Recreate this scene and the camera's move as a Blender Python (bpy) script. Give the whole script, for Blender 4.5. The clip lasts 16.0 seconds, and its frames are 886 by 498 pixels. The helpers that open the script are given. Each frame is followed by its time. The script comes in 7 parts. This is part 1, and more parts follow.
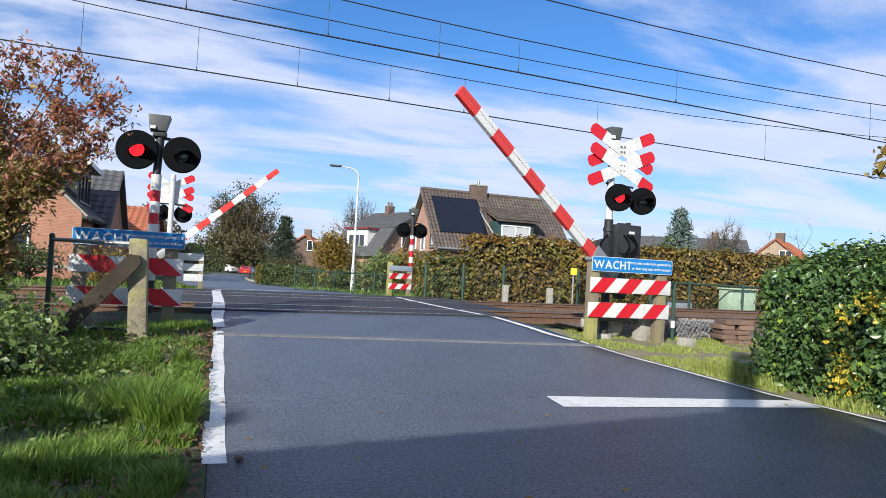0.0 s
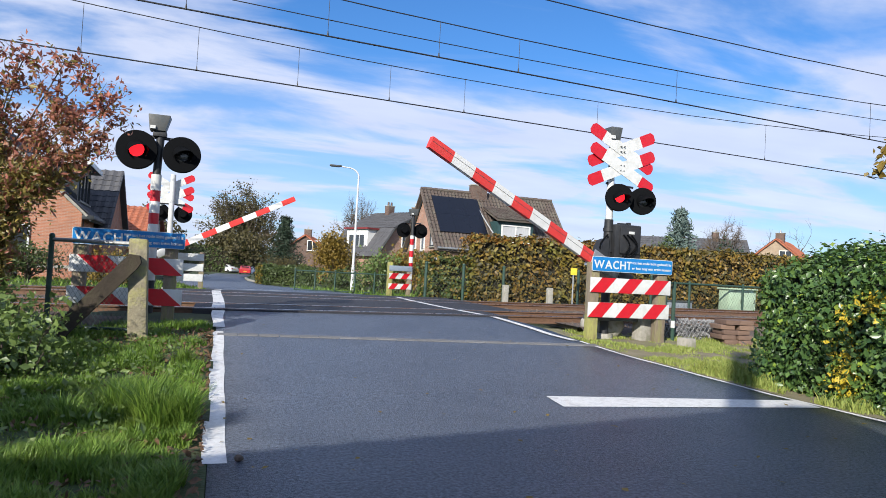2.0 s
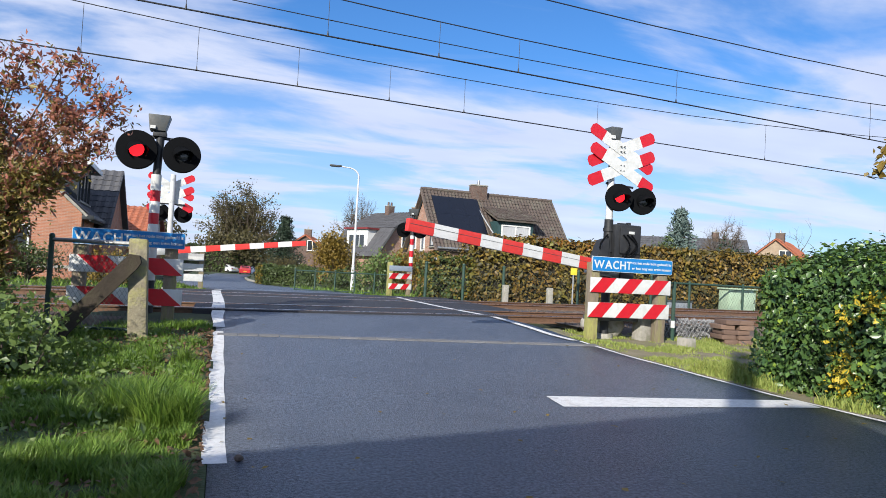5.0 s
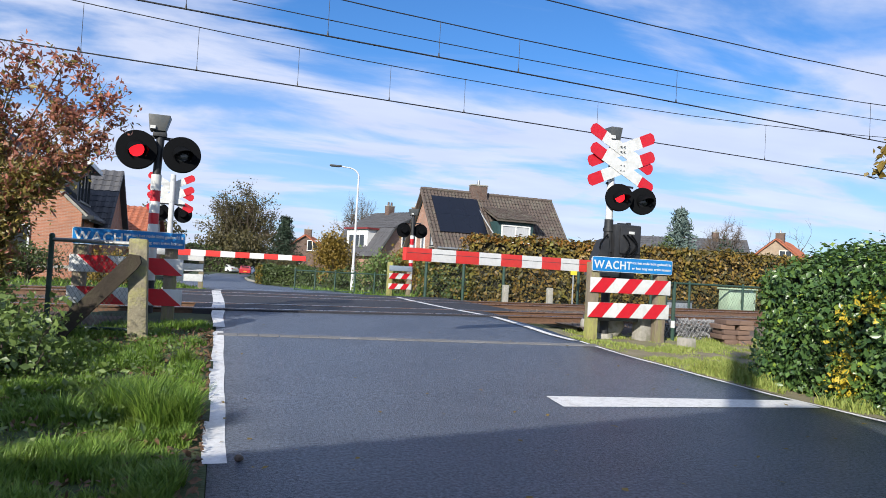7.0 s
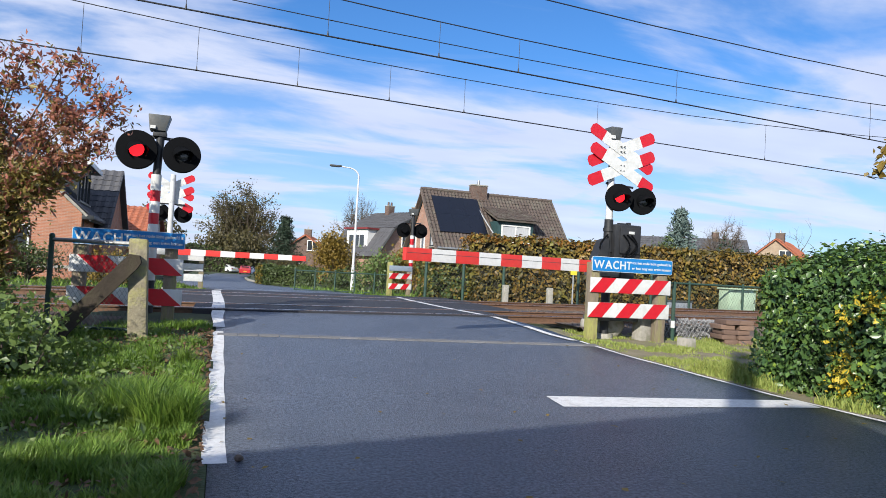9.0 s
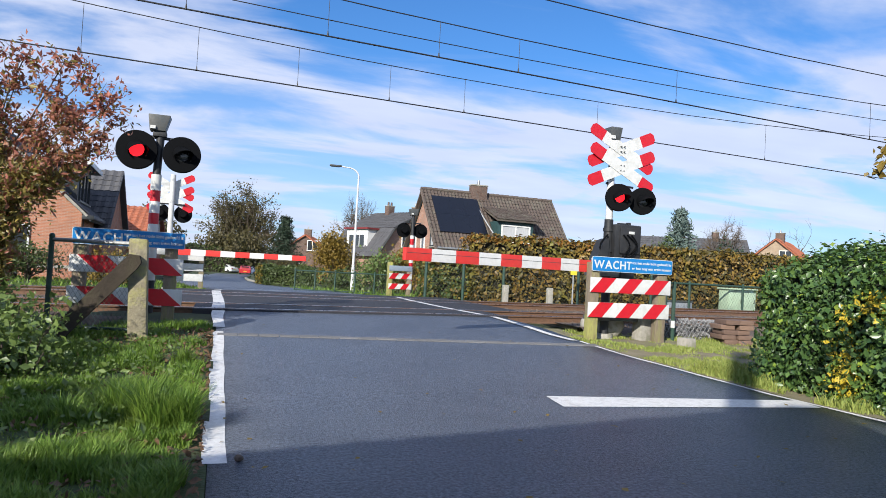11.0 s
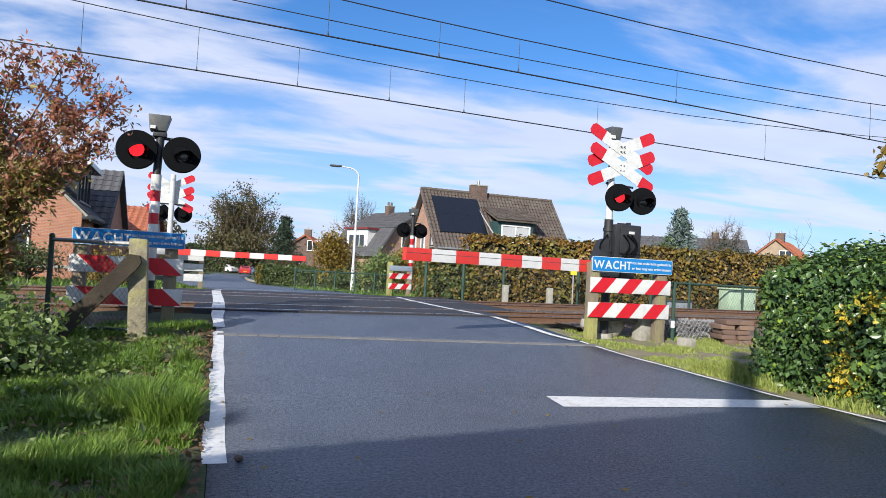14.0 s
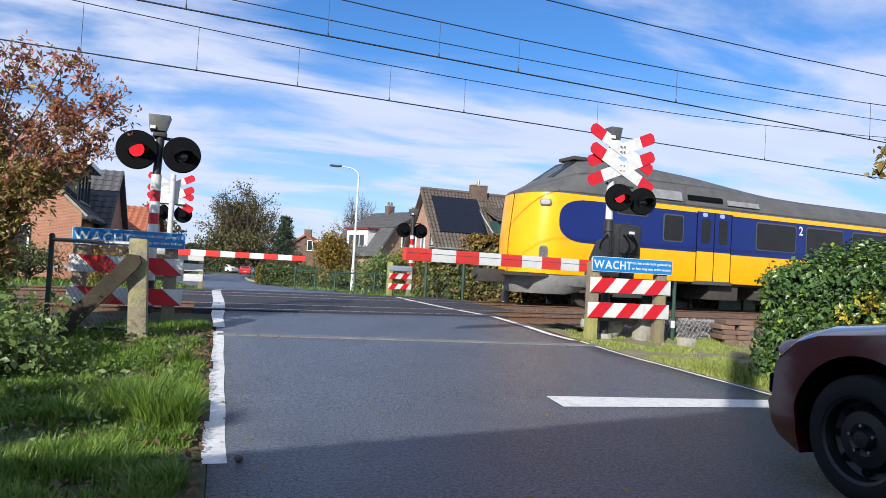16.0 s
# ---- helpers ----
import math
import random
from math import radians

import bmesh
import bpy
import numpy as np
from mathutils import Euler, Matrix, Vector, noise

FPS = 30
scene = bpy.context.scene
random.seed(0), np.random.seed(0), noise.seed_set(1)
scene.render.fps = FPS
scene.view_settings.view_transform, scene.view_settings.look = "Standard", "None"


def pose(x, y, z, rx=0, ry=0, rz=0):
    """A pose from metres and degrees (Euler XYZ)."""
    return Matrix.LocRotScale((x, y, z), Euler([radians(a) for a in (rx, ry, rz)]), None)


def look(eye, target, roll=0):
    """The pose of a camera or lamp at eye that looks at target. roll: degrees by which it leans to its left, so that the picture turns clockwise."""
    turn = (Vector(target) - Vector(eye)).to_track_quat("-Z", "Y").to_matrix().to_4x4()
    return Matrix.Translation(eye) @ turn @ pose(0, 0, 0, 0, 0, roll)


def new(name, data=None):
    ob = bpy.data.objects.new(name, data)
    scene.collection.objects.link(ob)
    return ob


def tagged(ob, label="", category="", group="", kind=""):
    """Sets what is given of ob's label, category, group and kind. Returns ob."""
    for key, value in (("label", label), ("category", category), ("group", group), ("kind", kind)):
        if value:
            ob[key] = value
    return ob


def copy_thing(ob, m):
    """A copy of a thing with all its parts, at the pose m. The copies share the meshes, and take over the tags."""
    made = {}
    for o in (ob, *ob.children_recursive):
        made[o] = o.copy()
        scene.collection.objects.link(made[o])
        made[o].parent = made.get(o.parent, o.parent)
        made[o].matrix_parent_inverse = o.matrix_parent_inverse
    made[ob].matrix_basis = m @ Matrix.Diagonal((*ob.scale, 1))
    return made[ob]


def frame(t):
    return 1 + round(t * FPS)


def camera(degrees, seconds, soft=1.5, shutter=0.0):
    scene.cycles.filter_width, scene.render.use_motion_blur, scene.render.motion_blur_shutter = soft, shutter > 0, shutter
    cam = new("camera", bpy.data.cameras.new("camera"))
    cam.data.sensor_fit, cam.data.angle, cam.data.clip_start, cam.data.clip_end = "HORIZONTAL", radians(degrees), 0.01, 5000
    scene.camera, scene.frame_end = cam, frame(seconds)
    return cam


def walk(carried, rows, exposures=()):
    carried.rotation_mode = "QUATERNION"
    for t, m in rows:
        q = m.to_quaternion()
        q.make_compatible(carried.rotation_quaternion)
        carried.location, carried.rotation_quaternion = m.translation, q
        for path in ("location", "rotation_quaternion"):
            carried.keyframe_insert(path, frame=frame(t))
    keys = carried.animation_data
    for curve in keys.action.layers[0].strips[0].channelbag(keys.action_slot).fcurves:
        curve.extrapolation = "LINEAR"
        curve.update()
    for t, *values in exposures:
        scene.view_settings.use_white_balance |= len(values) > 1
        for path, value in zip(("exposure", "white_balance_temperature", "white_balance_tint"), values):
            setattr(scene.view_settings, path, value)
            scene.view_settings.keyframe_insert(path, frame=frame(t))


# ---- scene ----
cam = camera(66.0, 16.0, 0.8)
EYE = (0.0, 0.0, 1.3)
AIM = (math.sin(radians(18)) * math.cos(radians(1.76)), math.cos(radians(18)) * math.cos(radians(1.76)), math.sin(radians(1.76)))
STAND = look(EYE, tuple(EYE[i] + 10 * AIM[i] for i in range(3)), 3.1)
walk(cam, [(0.0, STAND), (16.0, STAND)], [(0.0, 0.4), (16.0, 0.4)])

# ---- sky and sun ----
SUN_AZ, SUN_EL = radians(221.5), radians(27)   # clockwise from +y; the sun stands behind the camera, to its left
world = bpy.data.worlds.new("sky")
scene.world = world
world.use_nodes = True


def sky_nodes(nt):
    n, l = nt.nodes, nt.links
    n.clear()
    out, bg = n.new("ShaderNodeOutputWorld"), n.new("ShaderNodeBackground")
    sky = n.new("ShaderNodeTexSky")
    sky.sky_type, sky.sun_disc = "NISHITA", False
    sky.sun_elevation, sky.sun_rotation = SUN_EL, SUN_AZ
    sky.air_density, sky.dust_density, sky.ozone_density = 1.0, 0.6, 3.0
    co, sep = n.new("ShaderNodeTexCoord"), n.new("ShaderNodeSeparateXYZ")
    l.new(co.outputs["Generated"], sep.inputs[0])
    up = n.new("ShaderNodeMath"); up.operation = "ADD"; up.inputs[1].default_value = 0.12
    l.new(sep.outputs[2], up.inputs[0])
    mx = n.new("ShaderNodeMath"); mx.operation = "MAXIMUM"; mx.inputs[1].default_value = 0.06
    l.new(up.outputs[0], mx.inputs[0])
    dv = n.new("ShaderNodeVectorMath"); dv.operation = "DIVIDE"
    cb = n.new("ShaderNodeCombineXYZ")
    for i in range(2):
        l.new(mx.outputs[0], cb.inputs[i])
    cb.inputs[2].default_value = 1.0
    l.new(co.outputs["Generated"], dv.inputs[0]); l.new(cb.outputs[0], dv.inputs[1])
    mp = n.new("ShaderNodeMapping")
    mp.inputs["Rotation"].default_value = (0, 0, radians(14))
    mp.inputs["Scale"].default_value = (0.55, 1.0, 0.0)
    mp.inputs["Location"].default_value = (1.7, 0.35, 0.0)
    l.new(dv.outputs[0], mp.inputs[0])
    big = n.new("ShaderNodeTexNoise")
    big.inputs["Scale"].default_value, big.inputs["Detail"].default_value = 1.5, 7.0
    big.inputs["Roughness"].default_value, big.inputs["Distortion"].default_value = 0.55, 0.35
    l.new(mp.outputs[0], big.inputs["Vector"])
    ramp = n.new("ShaderNodeMapRange"); ramp.interpolation_type = "SMOOTHSTEP"
    ramp.inputs["From Min"].default_value, ramp.inputs["From Max"].default_value = 0.39, 0.62
    l.new(big.outputs["Fac"], ramp.inputs["Value"])
    low = n.new("ShaderNodeMapRange")   # more haze and cloud towards the horizon
    low.inputs["From Min"].default_value, low.inputs["From Max"].default_value = 0.02, 0.3
    low.inputs["To Min"].default_value, low.inputs["To Max"].default_value = 0.6, 0.0
    l.new(sep.outputs[2], low.inputs["Value"])
    add = n.new("ShaderNodeMath"); add.operation = "ADD"; add.use_clamp = True
    l.new(ramp.outputs[0], add.inputs[0]); l.new(low.outputs[0], add.inputs[1])
    soft = n.new("ShaderNodeMath"); soft.operation = "MULTIPLY"; soft.inputs[1].default_value = 0.85
    l.new(add.outputs[0], soft.inputs[0])
    shade = n.new("ShaderNodeTexNoise")
    shade.inputs["Scale"].default_value, shade.inputs["Detail"].default_value = 2.6, 4.0
    l.new(mp.outputs[0], shade.inputs["Vector"])
    tone = n.new("ShaderNodeMix"); tone.data_type = "RGBA"
    tone.inputs[6].default_value, tone.inputs[7].default_value = (5.7, 6.3, 8.6, 1), (8.8, 9.3, 10.8, 1)
    l.new(shade.outputs["Fac"], tone.inputs[0])
    boost = n.new("ShaderNodeMix"); boost.data_type = "RGBA"; boost.blend_type = "MULTIPLY"
    boost.inputs[0].default_value = 1.0
    boost.inputs[7].default_value = (0.6, 1.1, 1.62, 1)
    l.new(sky.outputs[0], boost.inputs[6])
    mix = n.new("ShaderNodeMix"); mix.data_type = "RGBA"
    l.new(soft.outputs[0], mix.inputs[0]); l.new(boost.outputs[2], mix.inputs[6]); l.new(tone.outputs[2], mix.inputs[7])
    l.new(mix.outputs[2], bg.inputs["Color"])
    bg.inputs["Strength"].default_value = 0.079
    l.new(bg.outputs[0], out.inputs["Surface"])


sky_nodes(world.node_tree)
sun = new("sun", bpy.data.lights.new("sun", "SUN"))
sun.data.energy, sun.data.angle, sun.data.color = 5.0, radians(0.55), (1.0, 0.94, 0.85)
SUNDIR = Vector((math.sin(SUN_AZ) * math.cos(SUN_EL), math.cos(SUN_AZ) * math.cos(SUN_EL), math.sin(SUN_EL)))
sun.matrix_world = look(tuple(SUNDIR * 60), (0, 0, 0))

# ---- materials ----
MATS = {}


def mat(name, c1, c2=None, scale=6.0, rough=0.6, metal=0.0, bump=0.0, bscale=40.0, island=0.0, each=0.0,
        dirt=None, dscale=1.2, damount=0.4, coat=0.0, spec=0.5, stretch=(1, 1, 1), rvar=0.1, trans=0.0):
    """A surface with two scales of colour variation, uneven gloss and fine relief."""
    if name in MATS:
        return MATS[name]
    m = MATS[name] = bpy.data.materials.new(name)
    m.use_nodes = True
    n, l = m.node_tree.nodes, m.node_tree.links
    b = n["Principled BSDF"]
    c2 = c2 or tuple(v * 0.75 for v in c1)
    co, mp = n.new("ShaderNodeTexCoord"), n.new("ShaderNodeMapping")
    mp.inputs["Scale"].default_value = stretch
    l.new(co.outputs["Object"], mp.inputs[0])
    no = n.new("ShaderNodeTexNoise")
    no.inputs["Scale"].default_value, no.inputs["Detail"].default_value, no.inputs["Roughness"].default_value = scale, 6.0, 0.65
    l.new(mp.outputs[0], no.inputs["Vector"])
    fac = no.outputs["Fac"]
    st = n.new("ShaderNodeMapRange")
    st.inputs["From Min"].default_value, st.inputs["From Max"].default_value = 0.3, 0.7
    l.new(fac, st.inputs["Value"])
    fac = st.outputs[0]

    def blend(f, a, amount):
        mi = n.new("ShaderNodeMix"); mi.data_type = "FLOAT"; mi.inputs[0].default_value = amount
        l.new(f, mi.inputs[2]); l.new(a, mi.inputs[3])
        return mi.outputs[0]
    if island:
        g = n.new("ShaderNodeNewGeometry")
        fac = blend(fac, g.outputs["Random Per Island"], island)
    if each:
        o = n.new("ShaderNodeObjectInfo")
        fac = blend(fac, o.outputs["Random"], each)
    mix = n.new("ShaderNodeMix"); mix.data_type = "RGBA"
    mix.inputs[6].default_value, mix.inputs[7].default_value = (*c1, 1), (*c2, 1)
    l.new(fac, mix.inputs[0])
    colour = mix.outputs[2]
    if dirt:
        d = n.new("ShaderNodeTexNoise")
        d.inputs["Scale"].default_value, d.inputs["Detail"].default_value = dscale, 8.0
        d.inputs["Roughness"].default_value = 0.7
        l.new(mp.outputs[0], d.inputs["Vector"])
        dr = n.new("ShaderNodeMapRange")
        dr.inputs["From Min"].default_value, dr.inputs["From Max"].default_value = 0.48, 0.72
        dr.inputs["To Max"].default_value = damount
        l.new(d.outputs["Fac"], dr.inputs["Value"])
        m2 = n.new("ShaderNodeMix"); m2.data_type = "RGBA"
        m2.inputs[7].default_value = (*dirt, 1)
        l.new(dr.outputs[0], m2.inputs[0]); l.new(colour, m2.inputs[6])
        colour = m2.outputs[2]
    l.new(colour, b.inputs["Base Color"])
    rr = n.new("ShaderNodeMapRange")
    rr.inputs["To Min"].default_value, rr.inputs["To Max"].default_value = max(0.02, rough - rvar), min(1, rough + rvar)
    l.new(no.outputs["Fac"], rr.inputs["Value"]); l.new(rr.outputs[0], b.inputs["Roughness"])
    b.inputs["Metallic"].default_value = metal
    b.inputs["Coat Weight"].default_value = coat
    b.inputs["Coat Roughness"].default_value = 0.05
    b.inputs["Specular IOR Level"].default_value = spec
    if trans:
        b.inputs["Subsurface Weight"].default_value = 0.0
        tr, ms = n.new("ShaderNodeBsdfTranslucent"), n.new("ShaderNodeMixShader")
        l.new(colour, tr.inputs["Color"])
        ms.inputs[0].default_value = trans
        l.new(b.outputs[0], ms.inputs[1]); l.new(tr.outputs[0], ms.inputs[2])
        l.new(ms.outputs[0], n["Material Output"].inputs["Surface"])
    if bump:
        f = n.new("ShaderNodeTexNoise")
        f.inputs["Scale"].default_value, f.inputs["Detail"].default_value = bscale, 4.0
        l.new(mp.outputs[0], f.inputs["Vector"])
        bp = n.new("ShaderNodeBump"); bp.inputs["Strength"].default_value = bump; bp.inputs["Distance"].default_value = 0.02
        l.new(f.outputs["Fac"], bp.inputs["Height"]); l.new(bp.outputs[0], b.inputs["Normal"])
    return m


def glow(name, colour, strength):
    m = MATS[name] = bpy.data.materials.new(name)
    m.use_nodes = True
    b = m.node_tree.nodes["Principled BSDF"]
    b.inputs["Base Color"].default_value = (*colour, 1)
    b.inputs["Emission Color"].default_value = (*colour, 1)
    b.inputs["Emission Strength"].default_value = strength
    return m


def glass(name, colour, rough=0.05, trans=0.0):
    m = MATS[name] = bpy.data.materials.new(name)
    m.use_nodes = True
    b = m.node_tree.nodes["Principled BSDF"]
    b.inputs["Base Color"].default_value = (*colour, 1)
    b.inputs["Roughness"].default_value = rough
    b.inputs["Transmission Weight"].default_value = trans
    b.inputs["Coat Weight"].default_value = 0.6
    return m


ASPHALT = mat("asphalt", (0.18, 0.208, 0.262), (0.012, 0.0155, 0.023), 38, 0.36, 0, 0.9, 100, dirt=(0.042, 0.05, 0.068), dscale=1.1, damount=0.5, rvar=0.16, spec=0.28)
ASPHALT_NEW = mat("asphalt_dark", (0.035, 0.036, 0.042), (0.02, 0.021, 0.026), 70, 0.72, 0, 0.5, 260, dirt=(0.06, 0.06, 0.07), dscale=0.7, damount=0.5)
LINE = mat("road_paint", (0.78, 0.78, 0.76), (0.62, 0.62, 0.6), 30, 0.55, 0, 0.3, 200, dirt=(0.28, 0.27, 0.25), dscale=7, damount=0.55)
SOIL = mat("soil_grass", (0.05, 0.08, 0.022), (0.03, 0.045, 0.014), 3, 0.95, 0, 0.9, 25, dirt=(0.06, 0.045, 0.03), dscale=0.8, damount=0.7)
GRASS = mat("grass_blades", (0.25, 0.38, 0.06), (0.055, 0.13, 0.018), 1.2, 0.45, 0, 0, island=0.65, dirt=(0.3, 0.27, 0.1), dscale=2.5, damount=0.3, trans=0.35, spec=0.35)
DRY_GRASS = mat("dry_grass_blades", (0.42, 0.44, 0.13), (0.2, 0.29, 0.06), 1.6, 0.65, island=0.6, trans=0.3, spec=0.3)
BARE = mat("bare_verge", (0.25, 0.21, 0.14), (0.15, 0.14, 0.07), 2.5, 0.95, 0, 0.9, 30, dirt=(0.13, 0.15, 0.05), dscale=1.5, damount=0.8)
TRAIN_PANE = mat("train_glass", (0.012, 0.013, 0.015), (0.02, 0.02, 0.022), 1.2, 0.2, spec=0.25)
BALLAST = mat("ballast", (0.17, 0.13, 0.1), (0.09, 0.065, 0.05), 18, 0.95, 0, 1.0, 30, island=0.5)
STONE_DUST = mat("ballast_bed", (0.13, 0.1, 0.08), (0.07, 0.055, 0.045), 25, 0.95, 0, 1.0, 40)
RUST = mat("rail_rust", (0.2, 0.11, 0.065), (0.12, 0.07, 0.045), 14, 0.75, 0.2, 0.3, 60)
RAILTOP = mat("rail_top", (0.55, 0.54, 0.52), (0.42, 0.4, 0.38), 10, 0.28, 1.0)
CONCRETE = mat("concrete", (0.4, 0.38, 0.34), (0.27, 0.26, 0.22), 12, 0.9, 0, 0.5, 50, dirt=(0.16, 0.17, 0.08), dscale=5, damount=0.7)
SLEEPER = mat("sleeper", (0.3, 0.27, 0.23), (0.2, 0.17, 0.14), 10, 0.9, 0, 0.4, 40)
WOOD_OLD = mat("weathered_wood", (0.27, 0.22, 0.16), (0.15, 0.12, 0.085), 9, 0.88, 0, 0.6, 30, dirt=(0.27, 0.29, 0.07), dscale=3, damount=0.65, stretch=(4, 4, 0.6), each=0.3)
WOOD_MOSS = mat("mossy_wood", (0.33, 0.33, 0.1), (0.2, 0.17, 0.09), 7, 0.9, 0, 0.6, 30, dirt=(0.38, 0.42, 0.06), dscale=2.5, damount=0.8, stretch=(2, 2, 0.7))
RED = mat("sign_red", (0.55, 0.009, 0.02), (0.46, 0.008, 0.017), 8, 0.38, dirt=(0.3, 0.05, 0.05), dscale=9, damount=0.3)
WHITE = mat("sign_white", (0.62, 0.63, 0.62), (0.53, 0.54, 0.52), 7, 0.4, dirt=(0.38, 0.38, 0.34), dscale=7, damount=0.3)
BLUE = mat("sign_blue", (0.006, 0.19, 0.5), (0.005, 0.155, 0.43), 8, 0.35, dirt=(0.08, 0.22, 0.4), dscale=8, damount=0.25)
BLACK = mat("black_paint", (0.014, 0.015, 0.017), (0.022, 0.023, 0.025), 9, 0.55, bump=0.1, bscale=80, dirt=(0.05, 0.05, 0.05), dscale=6, damount=0.4)
MATT = mat("matt_black", (0.0035, 0.004, 0.005), (0.005, 0.0055, 0.0065), 9, 0.7, spec=0.06)
GREY = mat("grey_metal", (0.1, 0.11, 0.11), (0.07, 0.075, 0.075), 9, 0.5, 0.3, 0.1, 60, dirt=(0.18, 0.17, 0.15), dscale=5, damount=0.4)
GALV = mat("galvanised", (0.42, 0.43, 0.43), (0.32, 0.33, 0.33), 15, 0.5, 0.7, 0.1, 70)
GREEN_STEEL = mat("green_steel", (0.03, 0.075, 0.055), (0.02, 0.05, 0.038), 10, 0.5, 0.1, 0.1, 60, dirt=(0.1, 0.1, 0.07), dscale=6, damount=0.4)
CABLE = mat("wire", (0.022, 0.023, 0.025), (0.014, 0.014, 0.015), 5, 0.6, 0.2)
TILE_BR = mat("roof_tile_brown", (0.13, 0.098, 0.08), (0.034, 0.026, 0.023), 3, 0.8, 0, 0.3, 40, each=0.5, island=0.4, dirt=(0.2, 0.2, 0.15), dscale=1.5, damount=0.5)
TILE_GR = mat("roof_tile_grey", (0.1, 0.1, 0.105), (0.06, 0.06, 0.064), 3, 0.75, 0, 0.3, 40, island=0.5)
TILE_RED = mat("roof_tile_red", (0.42, 0.14, 0.07), (0.3, 0.095, 0.05), 2, 0.85, 0, 0.3, 40, island=0.5)
PAINT_W = mat("white_trim", (0.75, 0.75, 0.73), (0.66, 0.66, 0.63), 5, 0.5)
PAINT_DK = mat("dark_trim", (0.03, 0.035, 0.035), (0.02, 0.022, 0.024), 5, 0.5)
PAINT_TEAL = mat("teal_trim", (0.03, 0.07, 0.07), (0.022, 0.05, 0.05), 5, 0.5)
PANE = glass("window_pane", (0.03, 0.035, 0.04), 0.04)
CURTAIN = mat("net_curtain", (0.52, 0.53, 0.54), (0.34, 0.35, 0.36), 6, 0.9, stretch=(8, 8, 0.3))
SOLAR = mat("solar_panel", (0.008, 0.011, 0.02), (0.006, 0.008, 0.014), 6, 0.3, 0, coat=0.2)
BARK = mat("bark", (0.13, 0.1, 0.075), (0.07, 0.055, 0.04), 12, 0.95, 0, 0.8, 40, stretch=(1, 1, 0.3))
IVY = mat("ivy_leaves", (0.12, 0.21, 0.05), (0.026, 0.068, 0.022), 1.5, 0.34, island=0.75, dirt=(0.15, 0.23, 0.04), dscale=1.3, damount=0.5, trans=0.15)
IVY_LIME = mat("lime_ivy_leaves", (0.32, 0.42, 0.05), (0.17, 0.26, 0.035), 2, 0.4, island=0.6, trans=0.25)
# near-black, so the solid inside reads as shade between the ivy leaves
IVY_CORE = mat("ivy_shade_inside", (0.012, 0.02, 0.008), (0.008, 0.012, 0.005), 5, 0.95)
YELLOW_LEAF = mat("yellow_leaves", (0.75, 0.56, 0.05), (0.5, 0.36, 0.03), 3, 0.45, island=0.6, trans=0.25)
BEECH = mat("beech_hedge_leaves", (0.34, 0.23, 0.035), (0.1, 0.045, 0.016), 0.9, 0.5, island=0.6, dirt=(0.12, 0.17, 0.03), dscale=0.7, damount=0.85, trans=0.2)
BEECH_TOP = mat("beech_rust_leaves", (0.36, 0.17, 0.03), (0.18, 0.07, 0.02), 1.2, 0.5, island=0.6, trans=0.2)
# twig brown, deepened in colour to give the shade within the hedges
HEDGE_CORE = mat("hedge_shade_inside", (0.028, 0.024, 0.012), (0.018, 0.014, 0.008), 5, 0.95)
LEAF_GREEN = mat("green_leaves", (0.09, 0.125, 0.03), (0.04, 0.065, 0.016), 1.0, 0.5, island=0.65, trans=0.2)
LEAF_FRESH = mat("fresh_green_leaves", (0.2, 0.28, 0.075), (0.07, 0.12, 0.03), 1.0, 0.42, island=0.65, trans=0.3)
LEAF_AUTUMN = mat("olive_gold_leaves", (0.34, 0.26, 0.07), (0.11, 0.11, 0.03), 1.6, 0.38, island=0.65, trans=0.3)
LEAF_OLIVE = mat("olive_leaves", (0.12, 0.1, 0.035), (0.055, 0.05, 0.018), 0.6, 0.6, island=0.6, trans=0.2)
LEAF_RED = mat("red_brown_leaves", (0.55, 0.21, 0.15), (0.22, 0.075, 0.05), 1.1, 0.42, island=0.6, dirt=(0.2, 0.18, 0.05), dscale=0.9, damount=0.7, trans=0.35)
LEAF_GOLD = mat("golden_leaves", (0.3, 0.2, 0.03), (0.14, 0.1, 0.02), 1.0, 0.55, island=0.6, trans=0.2)
SPRUCE_BLUE = mat("blue_spruce", (0.16, 0.22, 0.2), (0.07, 0.11, 0.095), 2, 0.7, island=0.5)
SPRUCE = mat("dark_conifer", (0.03, 0.055, 0.028), (0.015, 0.03, 0.015), 2, 0.7, island=0.5)
TRAIN_Y = mat("train_yellow", (0.86, 0.42, 0.002), (0.8, 0.38, 0.002), 3, 0.35, coat=0.15, dirt=(0.55, 0.28, 0.01), dscale=1.5, damount=0.25, spec=0.4)
TRAIN_B = mat("train_blue", (0.006, 0.02, 0.15), (0.005, 0.016, 0.12), 3, 0.35, coat=0.15, dirt=(0.015, 0.03, 0.1), dscale=1.5, damount=0.3, spec=0.35)
TRAIN_ROOF = mat("train_roof", (0.1, 0.1, 0.1), (0.065, 0.065, 0.065), 2, 0.6, dirt=(0.15, 0.14, 0.12), dscale=2.5, damount=0.5)
TRAIN_SKIRT = mat("train_skirt", (0.32, 0.33, 0.33), (0.24, 0.245, 0.245), 4, 0.45, 0.2, dirt=(0.09, 0.075, 0.06), dscale=3, damount=0.5)
UNDER = mat("train_underframe", (0.035, 0.032, 0.03), (0.06, 0.05, 0.042), 6, 0.85, 0, 0.3, 30)
